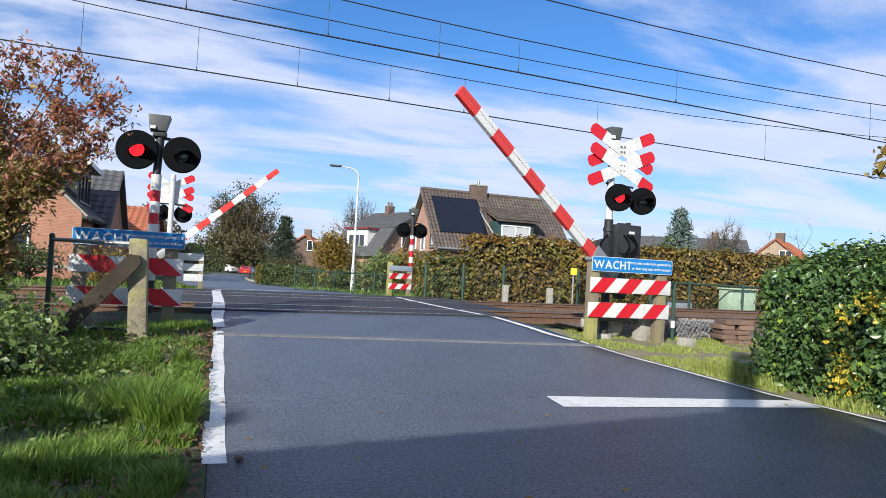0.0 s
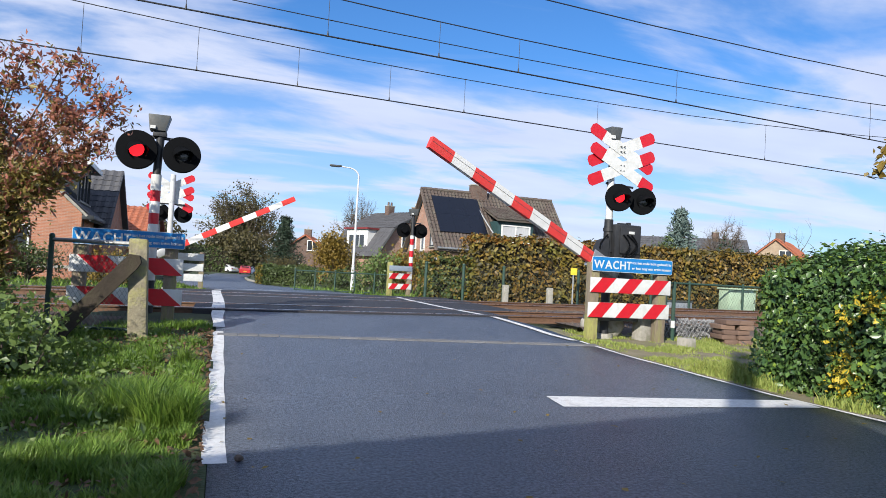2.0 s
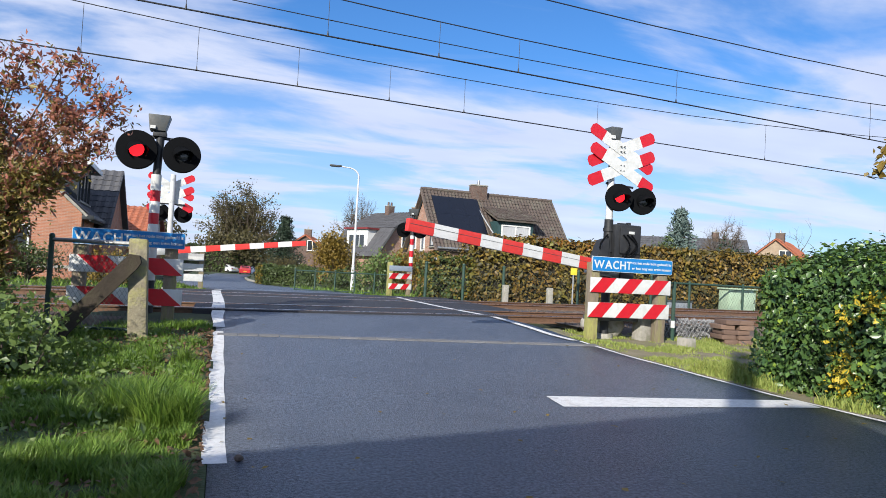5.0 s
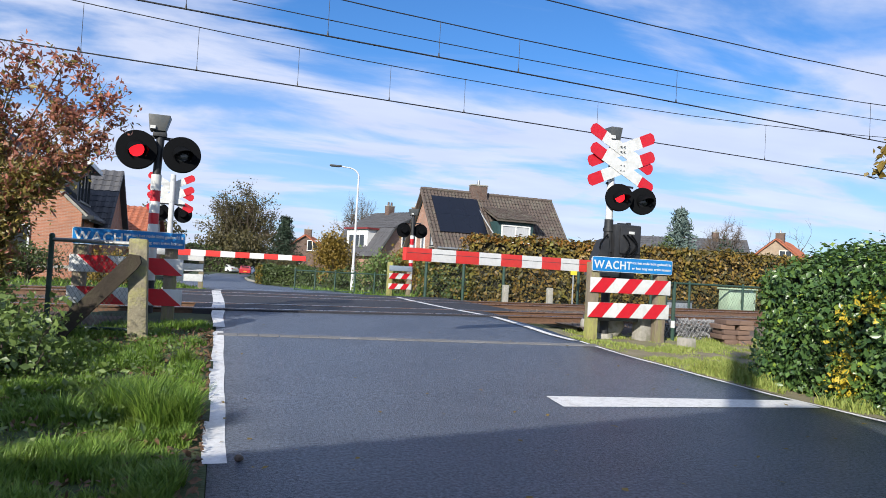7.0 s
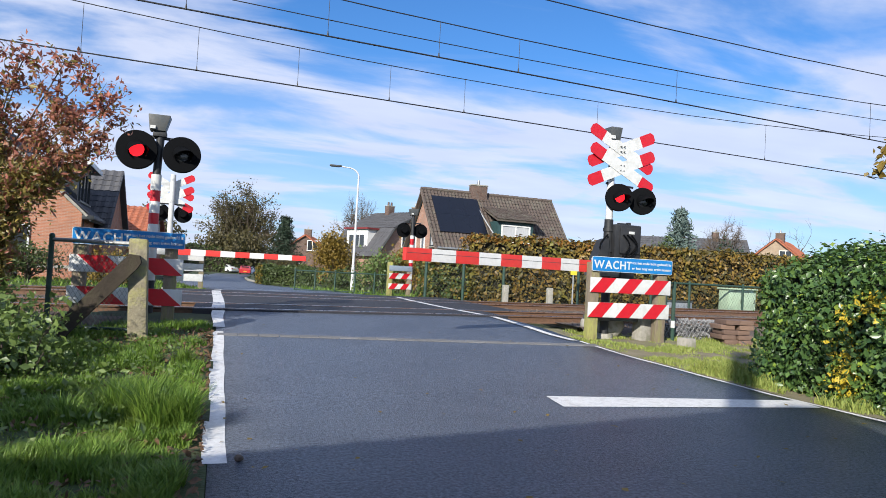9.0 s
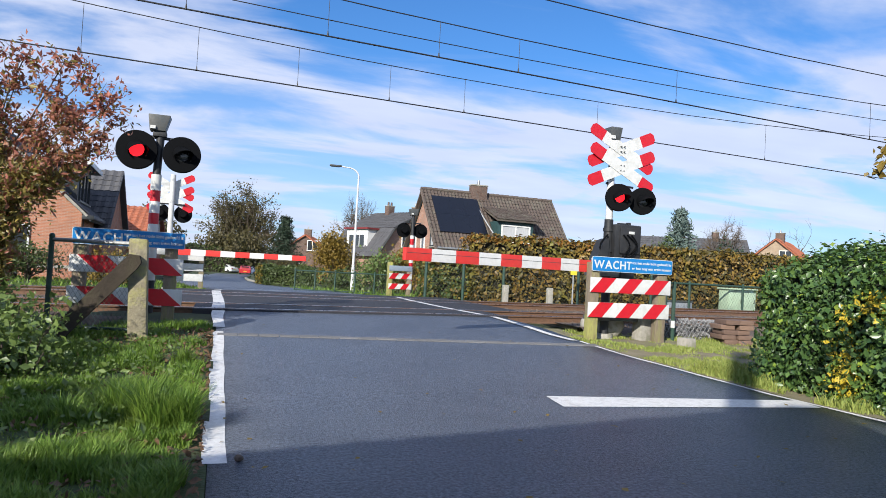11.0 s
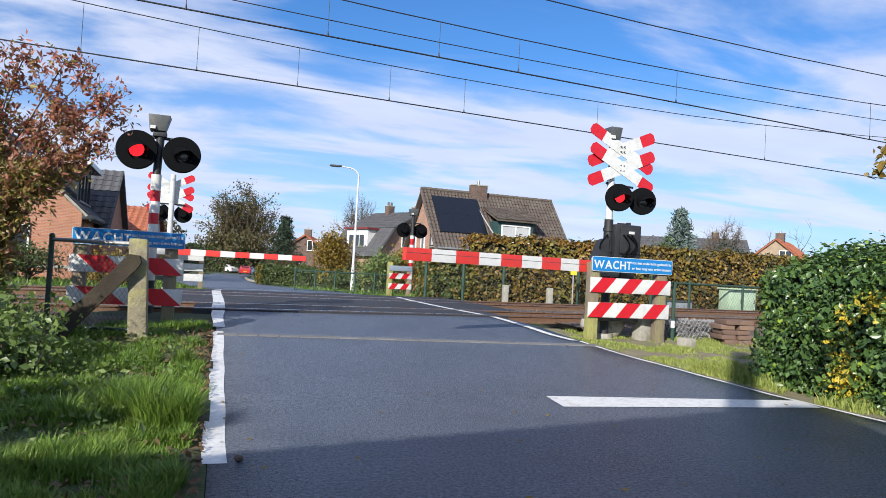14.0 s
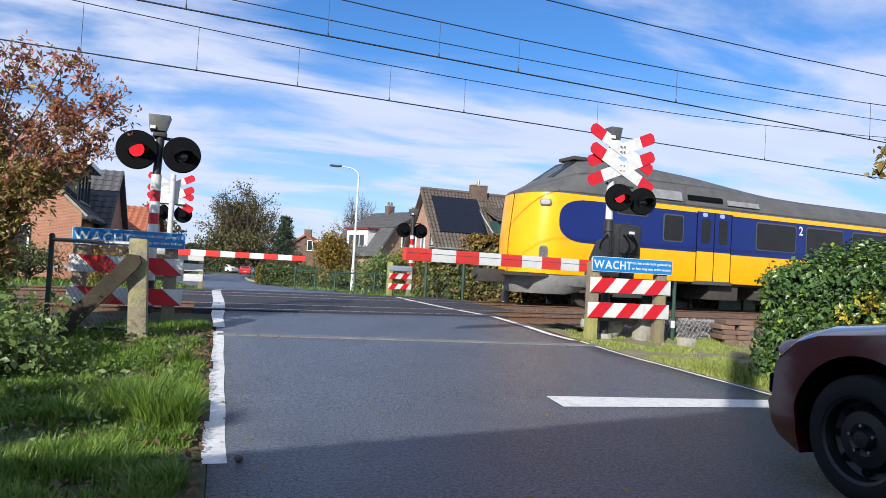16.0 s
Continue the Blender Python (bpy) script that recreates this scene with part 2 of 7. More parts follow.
CAR_RED = mat("car_dark_red", (0.075, 0.004, 0.014), (0.06, 0.003, 0.011), 3, 0.22, 0.3, coat=1.0, rvar=0.04)
RUBBER = mat("rubber", (0.011, 0.011, 0.012), (0.018, 0.018, 0.018), 20, 0.85, 0, 0.2, 90, spec=0.25)
CHROME = mat("bright_metal", (0.6, 0.6, 0.6), (0.5, 0.5, 0.5), 8, 0.2, 1.0)
LIT = glow("lit_red_lens", (1.0, 0.012, 0.02), 1.7)
LENS = mat("dark_lens", (0.03, 0.032, 0.036), (0.02, 0.021, 0.024), 8, 0.22, coat=0.5)


# ---- builders ----
def box(bm, x0, x1, y0, y1, z0, z1, bev=0.0, m=None):
    r = bmesh.ops.create_cube(bm, size=1.0)
    t = Matrix.Translation(((x0 + x1) / 2, (y0 + y1) / 2, (z0 + z1) / 2)) @ Matrix.Diagonal((x1 - x0, y1 - y0, z1 - z0, 1))
    bmesh.ops.transform(bm, matrix=(m or Matrix()) @ t, verts=r["verts"])
    if bev:
        es = list({e for v in r["verts"] for e in v.link_edges})
        bmesh.ops.bevel(bm, geom=es, offset=bev, segments=2, affect="EDGES", profile=0.6)
    return bm


def tube(bm, a, b, r0, r1=None, seg=12, caps=True):
    a, b = Vector(a), Vector(b)
    d = b - a
    r = bmesh.ops.create_cone(bm, cap_ends=caps, segments=seg, radius1=r0, radius2=r0 if r1 is None else r1, depth=d.length)
    bmesh.ops.transform(bm, matrix=Matrix.Translation((a + b) / 2) @ d.to_track_quat("Z", "Y").to_matrix().to_4x4(), verts=r["verts"])
    return bm


def prism(bm, pts, y0, y1, m=None):
    """A flat outline (x, z) given thickness along y."""
    f = [bm.verts.new((p[0], y0, p[1])) for p in pts]
    g = [bm.verts.new((p[0], y1, p[1])) for p in pts]
    bm.faces.new(f); bm.faces.new(g[::-1])
    for i in range(len(pts)):
        j = (i + 1) % len(pts)
        bm.faces.new((f[j], f[i], g[i], g[j]))
    if m:
        bmesh.ops.transform(bm, matrix=m, verts=f + g)
    return bm


def finish(bm, name, material, smooth=None):
    bmesh.ops.recalc_face_normals(bm, faces=bm.faces)
    me = bpy.data.meshes.new(name)
    bm.to_mesh(me); bm.free()
    for mm in (material if isinstance(material, (list, tuple)) else [material]):
        me.materials.append(mm)
    if smooth:
        me.shade_smooth()
        me.set_sharp_from_angle(angle=radians(smooth))
    return me


def part(name, bm, material, parent, label="", smooth=35, m=None):
    ob = new(name, finish(bm, name, material, smooth))
    ob.parent = parent
    if m:
        ob.matrix_local = m
    return tagged(ob, label)


def thing(name, m, label, category, group="", kind=""):
    ob = new(name)
    ob.matrix_world = m
    ob.empty_display_size = 0.2
    return tagged(ob, label, category, group, kind)


def solid(name, bm, material, label, category="", group="", kind="", m=None, smooth=35):
    ob = new(name, finish(bm, name, material, smooth))
    if m:
        ob.matrix_world = m
    return tagged(ob, label, category, group, kind)


def mesh_from(name, verts, faces, material, smooth=False):
    me = bpy.data.meshes.new(name)
    me.from_pydata(verts, [], faces)
    for mm in (material if isinstance(material, (list, tuple)) else [material]):
        me.materials.append(mm)
    if smooth:
        me.shade_smooth()
    me.update()
    return me


def wire_run(bm, pts, r, seg=5):
    """A round cable through points."""
    pts = [Vector(p) for p in pts]
    rings = []
    for i, p in enumerate(pts):
        q = (pts[min(i + 1, len(pts) - 1)] - pts[max(i - 1, 0)]).to_track_quat("Z", "Y")
        rings.append([bm.verts.new(p + q @ Vector((r * math.cos(6.2832 * k / seg), r * math.sin(6.2832 * k / seg), 0))) for k in range(seg)])
    for a, b in zip(rings, rings[1:]):
        for k in range(seg):
            bm.faces.new((a[k], a[(k + 1) % seg], b[(k + 1) % seg], b[k]))


def leaf_mesh(name, centres, size, material, rng, up=0.3, jitter=0.35, normals=None, fold=0.25, aspect=0.62):
    """Many small folded leaves, one at each centre."""
    n = len(centres)
    c = np.asarray(centres, float)
    nd = rng.normal(size=(n, 3))
    if normals is not None:
        nd = nd * jitter * 1.6 + np.asarray(normals)
    nd[:, 2] += up
    nd /= np.linalg.norm(nd, axis=1)[:, None] + 1e-9
    a = np.cross(nd, rng.normal(size=(n, 3)))
    a /= np.linalg.norm(a, axis=1)[:, None] + 1e-9
    b = np.cross(nd, a)
    s = size * (1 + jitter * rng.normal(size=n)).clip(0.4, 1.8)[:, None]
    v = np.stack([c - a * s * 0.5, c + b * s * 0.5 * aspect + nd * s * fold * 0.4, c + a * s * 0.5, c - b * s * 0.5 * aspect + nd * s * fold * 0.4], 1).reshape(-1, 3)
    i = np.arange(n) * 4
    f = np.concatenate([np.stack([i, i + 1, i + 2], 1), np.stack([i, i + 2, i + 3], 1)])
    me = bpy.data.meshes.new(name)
    me.vertices.add(len(v)); me.vertices.foreach_set("co", v.ravel())
    me.loops.add(len(f) * 3); me.loops.foreach_set("vertex_index", f.ravel().astype(np.int32))
    me.polygons.add(len(f)); me.polygons.foreach_set("loop_start", (np.arange(len(f)) * 3).astype(np.int32))
    me.materials.append(material)
    me.update(calc_edges=True)
    return me


# ---- ground ----
TS = 0.1                                      # the tracks run slightly askew to the road
U = Vector((1, TS, 0)).normalized()
NEAR_Y, FAR_Y, RAIL_Z = 13.45, 17.9, 0.42


def dip(x, y):
    """The far road runs gently downhill between the houses."""
    side = min(1.0, max(0.0, (18 - x) / 8)) * min(1.0, max(0.0, (x + 30) / 12))
    return side * float(np.interp(y, [42, 60, 110, 260], [0, 0.3, 1.15, 1.3]))


def road_z(x, y):
    return float(np.interp(y - TS * x, [6, 9, 11, 12.4, 12.65, 19.5, 24, 32, 40], [0, .08, .2, .38, .402, .402, .25, .1, 0])) - dip(x, y)


def far_left(y):
    """The road's left edge."""
    return float(np.interp(y, [0, 20, 24, 45, 70, 120, 260], [0, 0, -0.3, -3.4, -2.6, 0.5, 9]))


def far_right(y):
    return float(np.interp(y, [-20, 5, 9, 11.3, 12.2, 13.3, 20, 22, 24, 30, 36, 45, 70, 120, 260], [6.6, 6.6, 6.42, 6.25, 6.1, 5.42, 5.3, 5.4, 5.2, 3.8, 2.2, 1.7, 2.2, 5.2, 13.5]))


def verge_z(x, y):
    s = y - TS * x
    z = float(np.interp(s, [6, 9, 11, 12.2, 20.5, 24, 32, 40], [0.0, .08, .17, .2, .2, .2, .08, 0]))
    out = max(0.0, far_left(y) - x) if x < 2 else 3 * max(0.0, x - far_right(y))
    z = max(z, road_z(x, y) + dip(x, y) - 0.03 - 0.12 * max(0.0, out - 1.6))
    return z + 0.02 * noise.noise(Vector((x * 0.9, y * 0.9, 0))) - dip(x, y)


def track_point(x, track_y, z=0.0):
    return Vector((x, track_y + TS * x, z))


def grid_mesh(name, xs, ys, zf, material, drop=0.0):
    v = [(x, y, zf(x, y) - drop) for y in ys for x in xs]
    w = len(xs)
    f = [(j * w + i, j * w + i + 1, (j + 1) * w + i + 1, (j + 1) * w + i) for j in range(len(ys) - 1) for i in range(w - 1)]
    return mesh_from(name, v, f, material, True)


XS = [-900, -400, -150, -70, -40] + [-28 + 1.0 * i for i in range(71)] + [60, 90, 150, 400, 900]
YS = [-300, -80, -30, -15] + [-8 + 0.8 * i for i in range(66)] + [50, 58, 70, 90, 130, 200, 400, 900]


ground = new("ground", grid_mesh("ground", XS, YS, lambda x, y: min(verge_z(x, y), road_z(x, y)) - 0.05, SOIL))
tagged(ground, "flat grassy ground with bare soil patches", "ground", kind="structure")


def strip(name, left, right, ys, zf, material, cols=8, lift=0.0):
    v, f = [], []
    for y in ys:
        a, b = left(y), right(y)
        for i in range(cols + 1):
            x = a + (b - a) * i / cols
            v.append((x, y, zf(x, y) + lift))
    for j in range(len(ys) - 1):
        for i in range(cols):
            k = j * (cols + 1) + i
            f.append((k, k + 1, k + cols + 2, k + cols + 1))
    return mesh_from(name, v, f, material, True)


def slab_strip(name, left, right, ys, zf, material, cols=8, lift=0.0, depth=0.1):
    me = strip(name, left, right, ys, zf, material, cols, lift)
    bm = bmesh.new(); bm.from_mesh(me)
    r = bmesh.ops.extrude_face_region(bm, geom=bm.faces[:])
    bmesh.ops.translate(bm, vec=(0, 0, -depth), verts=[e for e in r["geom"] if isinstance(e, bmesh.types.BMVert)])
    bmesh.ops.recalc_face_normals(bm, faces=bm.faces)
    bm.to_mesh(me); bm.free()
    return me


RY = [-20 + 0.5 * i for i in range(134)] + [48, 52, 58, 66, 76, 90, 120, 170, 260]
road = tagged(new("road", slab_strip("road", far_left, far_right, RY, road_z, ASPHALT, 10)), "dark damp asphalt road with fine grain", "road", kind="structure")


VY = [-12, -8, -5, -2, 0] + [1.5 + 0.25 * i for i in range(44)]
tagged(new("verge", strip("verge", lambda y: -6.0, lambda y: far_left(y) - 0.005, VY, verge_z, SOIL, 36)), "grassy soil verge beside the road", "verge", kind="structure")
tagged(new("verge", strip("verge", lambda y: far_right(y) + 0.005, lambda y: 14.0, VY, verge_z, BARE, 40)), "thin dry verge below hedge and boards", "verge", kind="structure")


def line_mark(name, left, right, ys, label, lift=0.004):
    return tagged(new(name, strip(name, left, right, ys, road_z, LINE, 1, lift)), label, "road marking", kind="structure")


def fr(a, b, d):
    return [a + d * i for i in range(int(round((b - a) / d)) + 1)]


line_mark("edge_line", lambda y: -0.035 + 0.012 * math.sin(y * 2.1), lambda y: 0.115 + 0.006 * math.sin(y * 3.3), fr(4.55, 10.85, 0.3), "worn white edge line along the road")
line_mark("edge_line", lambda y: -0.07 + 0.02 * math.sin(y * 4), lambda y: 0.12 + 0.015 * math.sin(y * 4 + 1), fr(11.2, 12.5, 0.1), "worn white edge line before the crossing")
line_mark("edge_line", lambda y: -0.13 + 0.04 * math.sin(y * 0.55), lambda y: 0.1 + 0.035 * math.sin(y * 0.55 + 0.3), fr(12.5, 24.0, 0.5), "thick white edge line over the crossing", 0.012)
line_mark("edge_line", lambda y: far_right(y) - 0.1 - 0.01 * math.sin(y * 5), lambda y: far_right(y) - 0.03, fr(4.0, 11.0, 0.3), "thin white edge line beside the grass verge")
EDGE_Y, EDGE_X = [10.9, 12.0, 13.3, 15.5, 18.5, 20.0, 22.0], [6.1, 5.83, 5.27, 5.12, 5.06, 5.12, 5.22]
line_mark("edge_line", lambda y: float(np.interp(y, EDGE_Y, EDGE_X)) - 0.07, lambda y: float(np.interp(y, EDGE_Y, EDGE_X)) + 0.08, fr(10.9, 22.0, 0.3), "white edge line curving over the crossing", 0.012)
STOP = [(3.4, 6.63), (6.46, 6.3), (6.42, 5.9), (3.34, 6.12)]
sm = mesh_from("stop_line", [(x, y, road_z(x, y) + 0.005) for x, y in STOP], [(0, 3, 2, 1)], LINE)
tagged(new("stop_line", sm), "broad white stop line across one lane", "road marking", kind="structure")
line_mark("stop_line", lambda y: 0.2, lambda y: 2.2, [25.2, 25.5], "far white stop line across one lane")

# a band of concrete gutter blocks across the road
for k in range(21):
    x = 0.02 + k * 0.3
    y = 10.62 - 0.022 * x
    bm = bmesh.new(); box(bm, 0.004, 0.292, -0.1, 0.1, -0.06, 0.008 + 0.002 * (k % 3), 0.006)
    o = new("gutter_block", finish(bm, "gutter_block", mat("gutter_concrete", (0.2, 0.2, 0.2), (0.13, 0.13, 0.13), 14, 0.85, 0, 0.4, 60, each=0.6)))
    o.parent = road
    o.matrix_local = pose(x, y, road_z(x, y), 2.6, 0, -1.3)


# dark crossing deck between and beside the rails
def deck_panel(s0, s1, x0, x1, lift=0.006):
    v = []
    for s in (s0, s1):
        for i in range(9):
            x = x0 + (x1 - x0) * i / 8
            v.append((x, s + TS * x, RAIL_Z - 0.014 + lift))
    me = mesh_from("deck", v, [(i, i + 1, i + 10, i + 9) for i in range(8)], ASPHALT_NEW)
    bm = bmesh.new(); bm.from_mesh(me)
    r = bmesh.ops.extrude_face_region(bm, geom=bm.faces[:])
    bmesh.ops.translate(bm, vec=(0, 0, -0.3), verts=[e for e in r["geom"] if isinstance(e, bmesh.types.BMVert)])
    bmesh.ops.recalc_face_normals(bm, faces=bm.faces)
    bm.to_mesh(me); bm.free()
    return me


DX0, DX1 = -1.3, 6.9
G2 = 0.7175
crossing = thing("crossing_deck", Matrix(), "dark level crossing deck between the rails", "crossing deck", kind="structure")
for s0, s1 in ((12.5, NEAR_Y - G2 - 0.06), (NEAR_Y - G2 + 0.11, NEAR_Y + G2 - 0.11), (NEAR_Y + G2 + 0.06, FAR_Y - G2 - 0.06), (FAR_Y - G2 + 0.11, FAR_Y + G2 - 0.11), (FAR_Y + G2 + 0.06, 20.2)):
    o = new("panel", deck_panel(s0, s1, DX0 if s0 > 13 else -0.4, DX1 if s0 > 13 else 5.75)); o.parent = crossing

# ---- tracks ----
TX0, TX1 = -90.0, 760.0


def ballast():
    v, f = [], []
    prof = [(-2.2, 0.0), (-1.9, 0.16), (2.25 - 2.25, 0.17), (1.9, 0.16), (NEAR_Y - NEAR_Y + 2.2, 0.15), (FAR_Y - NEAR_Y - 1.9, 0.16), (FAR_Y - NEAR_Y + 1.9, 0.16), (FAR_Y - NEAR_Y + 2.5, 0.0)]
    xs = [TX0, -30] + [-24 + 2 * i for i in range(12)] + [-1.4] 
    xs2 = [7.0, 8] + [10 + 2 * i for i in range(20)] + [70, 120, 300, TX1]
    for run in (xs, xs2):
        base = len(v)
        for x in run:
            for dy, z in prof:
                v.append((x, NEAR_Y + dy + TS * x, 0.13 + z))
        k = len(prof)
        for j in range(len(run) - 1):
            for i in range(k - 1):
                a = base + j * k + i
                f.append((a, a + k, a + k + 1, a + 1))
    return mesh_from("ballast_bed", v, f, STONE_DUST, True)


tagged(new("ballast_bed", ballast()), "brown gravel bed under the railway tracks", "ballast", kind="structure")


def stones(rng, count):
    """Loose ballast stones: low uneven octahedra."""
    u = np.array([[1, 0, 0], [0, 1, 0], [-1, 0, 0], [0, -1, 0], [0, 0, 1], [0, 0, -1]], float)
    fc = np.array([[0, 1, 4], [1, 2, 4], [2, 3, 4], [3, 0, 4], [1, 0, 5], [2, 1, 5], [3, 2, 5], [0, 3, 5]])
    x = np.where(rng.random(count) < 0.3, rng.uniform(-14, -1.5, count), rng.uniform(7.1, 30, count))
    s = rng.uniform(-1.9, FAR_Y - NEAR_Y + 1.9, count)
    c = np.stack([x, NEAR_Y + s + TS * x, np.full(count, 0.13 + 0.16) + rng.uniform(-0.01, 0.02, count)], 1)
    r = rng.uniform(0.018, 0.04, (count, 1, 1)) * rng.uniform(0.6, 1.3, (count, 6, 1))
    a = rng.uniform(0, 6.28, count)
    ca, sa = np.cos(a)[:, None], np.sin(a)[:, None]
    p = np.stack([u[None, :, 0] * ca - u[None, :, 1] * sa, u[None, :, 0] * sa + u[None, :, 1] * ca, np.repeat(u[None, :, 2], count, 0)], 2)
    v = (c[:, None] + p * r).reshape(-1, 3)
    f = (fc[None] + (np.arange(count) * 6)[:, None, None]).reshape(-1, 3)
    return mesh_from("ballast_stones", v.tolist(), f.tolist(), BALLAST)


tagged(new("ballast_stones", stones(np.random.default_rng(4), 9000)), "loose brown ballast stones between the sleepers", "ballast", kind="stuff")


def rail_mesh():
    """Rail profile swept along x in the track's own space."""
    prof = [(-.065, -.16), (.065, -.16), (.065, -.145), (.012, -.12), (.012, -.045), (.036, -.03), (.036, -.005), (.028, 0), (-.028, 0), (-.036, -.005), (-.036, -.03), (-.012, -.045), (-.012, -.12), (-.065, -.145)]
    ln = (TX1 - TX0) * math.sqrt(1 + TS * TS)
    v = [(x, p[0], p[1]) for x in (0, ln) for p in prof]
    k = len(prof)
    f = [(i, (i + 1) % k, k + (i + 1) % k, k + i) for i in range(k)]
    me = mesh_from("rail", v, f, [RUST, RAILTOP])
    for i in (6, 7, 8):
        me.polygons[i].material_index = 1
    return me


TILT = math.degrees(math.atan(TS))
RAIL_ME = rail_mesh()
for nm, ty, lab in (("near", NEAR_Y, "railway track with rusty rails on concrete sleepers"), ("far", FAR_Y, "second railway track with rusty rails on concrete sleepers")):
    tr = thing("railway_track", pose(TX0, ty + TS * TX0, RAIL_Z, 0, 0, TILT), lab, "railway track", "tracks", "structure")
    for sgn in (-1, 1):
        r = new("rail", RAIL_ME); r.parent = tr; r.location = (0, sgn * G2, 0)
    sl = bmesh.new()
    box(sl, -0.13, 0.13, -1.25, 1.25, -0.26, -0.16, 0.015)
    sl_me = finish(sl, "sleeper", SLEEPER)
    for i in range(150):
        x = 60 + 0.6 * i
        wx = TX0 + x * U.x
        if -1.6 < wx < 7.2 or wx > 40:
            continue
        s = new("sleeper", sl_me); s.parent = tr; s.location = (x, 0, 0)


# ---- overhead wires ----
def catenary(track_y, cx, low, high, sag_at, label, feeder=False):
    """A contact wire, its carrying wire and the droppers between them."""
    th = thing("overhead_line", pose(0, track_y, 0, 0, 0, TILT), label, "overhead wire", "overhead lines")
    bm = bmesh.new(); tube(bm, (-90, 0, low), (150, 0, low), 0.017, seg=6); part("contact_wire", bm, CABLE, th)
    def zc(x):
        return low + high + 0.002 * (x - sag_at) ** 2
    bm = bmesh.new()
    wire_run(bm, [(x, 0, zc(x)) for x in range(-36, 61, 3)], 0.013)
    part("carrying_wire", bm, CABLE, th)
    for x in cx:
        bm = bmesh.new(); tube(bm, (x, 0, low), (x, 0, zc(x)), 0.006, seg=5)
        tube(bm, (x, 0, low + 0.0), (x, 0, low + 0.1), 0.024, 0.01, seg=6)
        part("dropper", bm, CABLE, th)
    return th


catenary(FAR_Y + 0.1, [-15, -9.6, -3.4, -0.85, 1.65, 4.2, 6.5, 11.2, 18.6, 26], 5.91, 0.97, 6.5, "thin overhead contact wire with droppers above the far track")
catenary(NEAR_Y + 0.2, [-9, -5, -0.9, 1.8, 4.26, 6.25, 10.9, 18.4, 25], 5.91, 0.77, 5.8, "overhead contact wire with droppers above the near track")
bm = bmesh.new(); wire_run(bm, [(x, 0, 7.81 + 0.0011 * (x - 5) ** 2) for x in range(-56, 97, 4)], 0.014)
th = thing("feeder_wire", pose(0, FAR_Y + 0.1, 0, 0, 0, TILT), "single dark feeder wire high above the tracks", "overhead wire")
part("cable", bm, CABLE, th)
bm = bmesh.new(); wire_run(bm, [(x, 0, 6.48 + 0.0017 * (x - 5.5) ** 2) for x in range(-56, 97, 4)], 0.012)
th = thing("feeder_wire", pose(0, 11.0, 0, 0, 0, TILT), "single dark feeder wire beside the tracks", "overhead wire")
part("cable", bm, CABLE, th)


# ---- crossing signals ----
def text_mesh(body, size, material, name, extrude=0.0015, align="LEFT", bold=0.0):
    cu = bpy.data.curves.new(name, "FONT")
    cu.body, cu.size, cu.extrude, cu.align_x, cu.offset = body, size, extrude, align, bold
    tmp = bpy.data.objects.new(name, cu)
    scene.collection.objects.link(tmp)
    bpy.context.view_layer.update()
    me = bpy.data.meshes.new_from_object(tmp.evaluated_get(bpy.context.evaluated_depsgraph_get()))
    bpy.data.objects.remove(tmp)
    me.materials.clear(); me.materials.append(material)
    me.name = name
    return me


def round_rect(w, h, r, seg=5):
    pts = []
    for cx, cz, a0 in ((w / 2 - r, h / 2 - r, 0), (-w / 2 + r, h / 2 - r, 90), (-w / 2 + r, -h / 2 + r, 180), (w / 2 - r, -h / 2 + r, 270)):
        for i in range(seg + 1):
            a = radians(a0 + 90 * i / seg)
            pts.append((cx + r * math.cos(a), cz + r * math.sin(a)))
    return pts


GLOWS = {"L": [], "R": []}


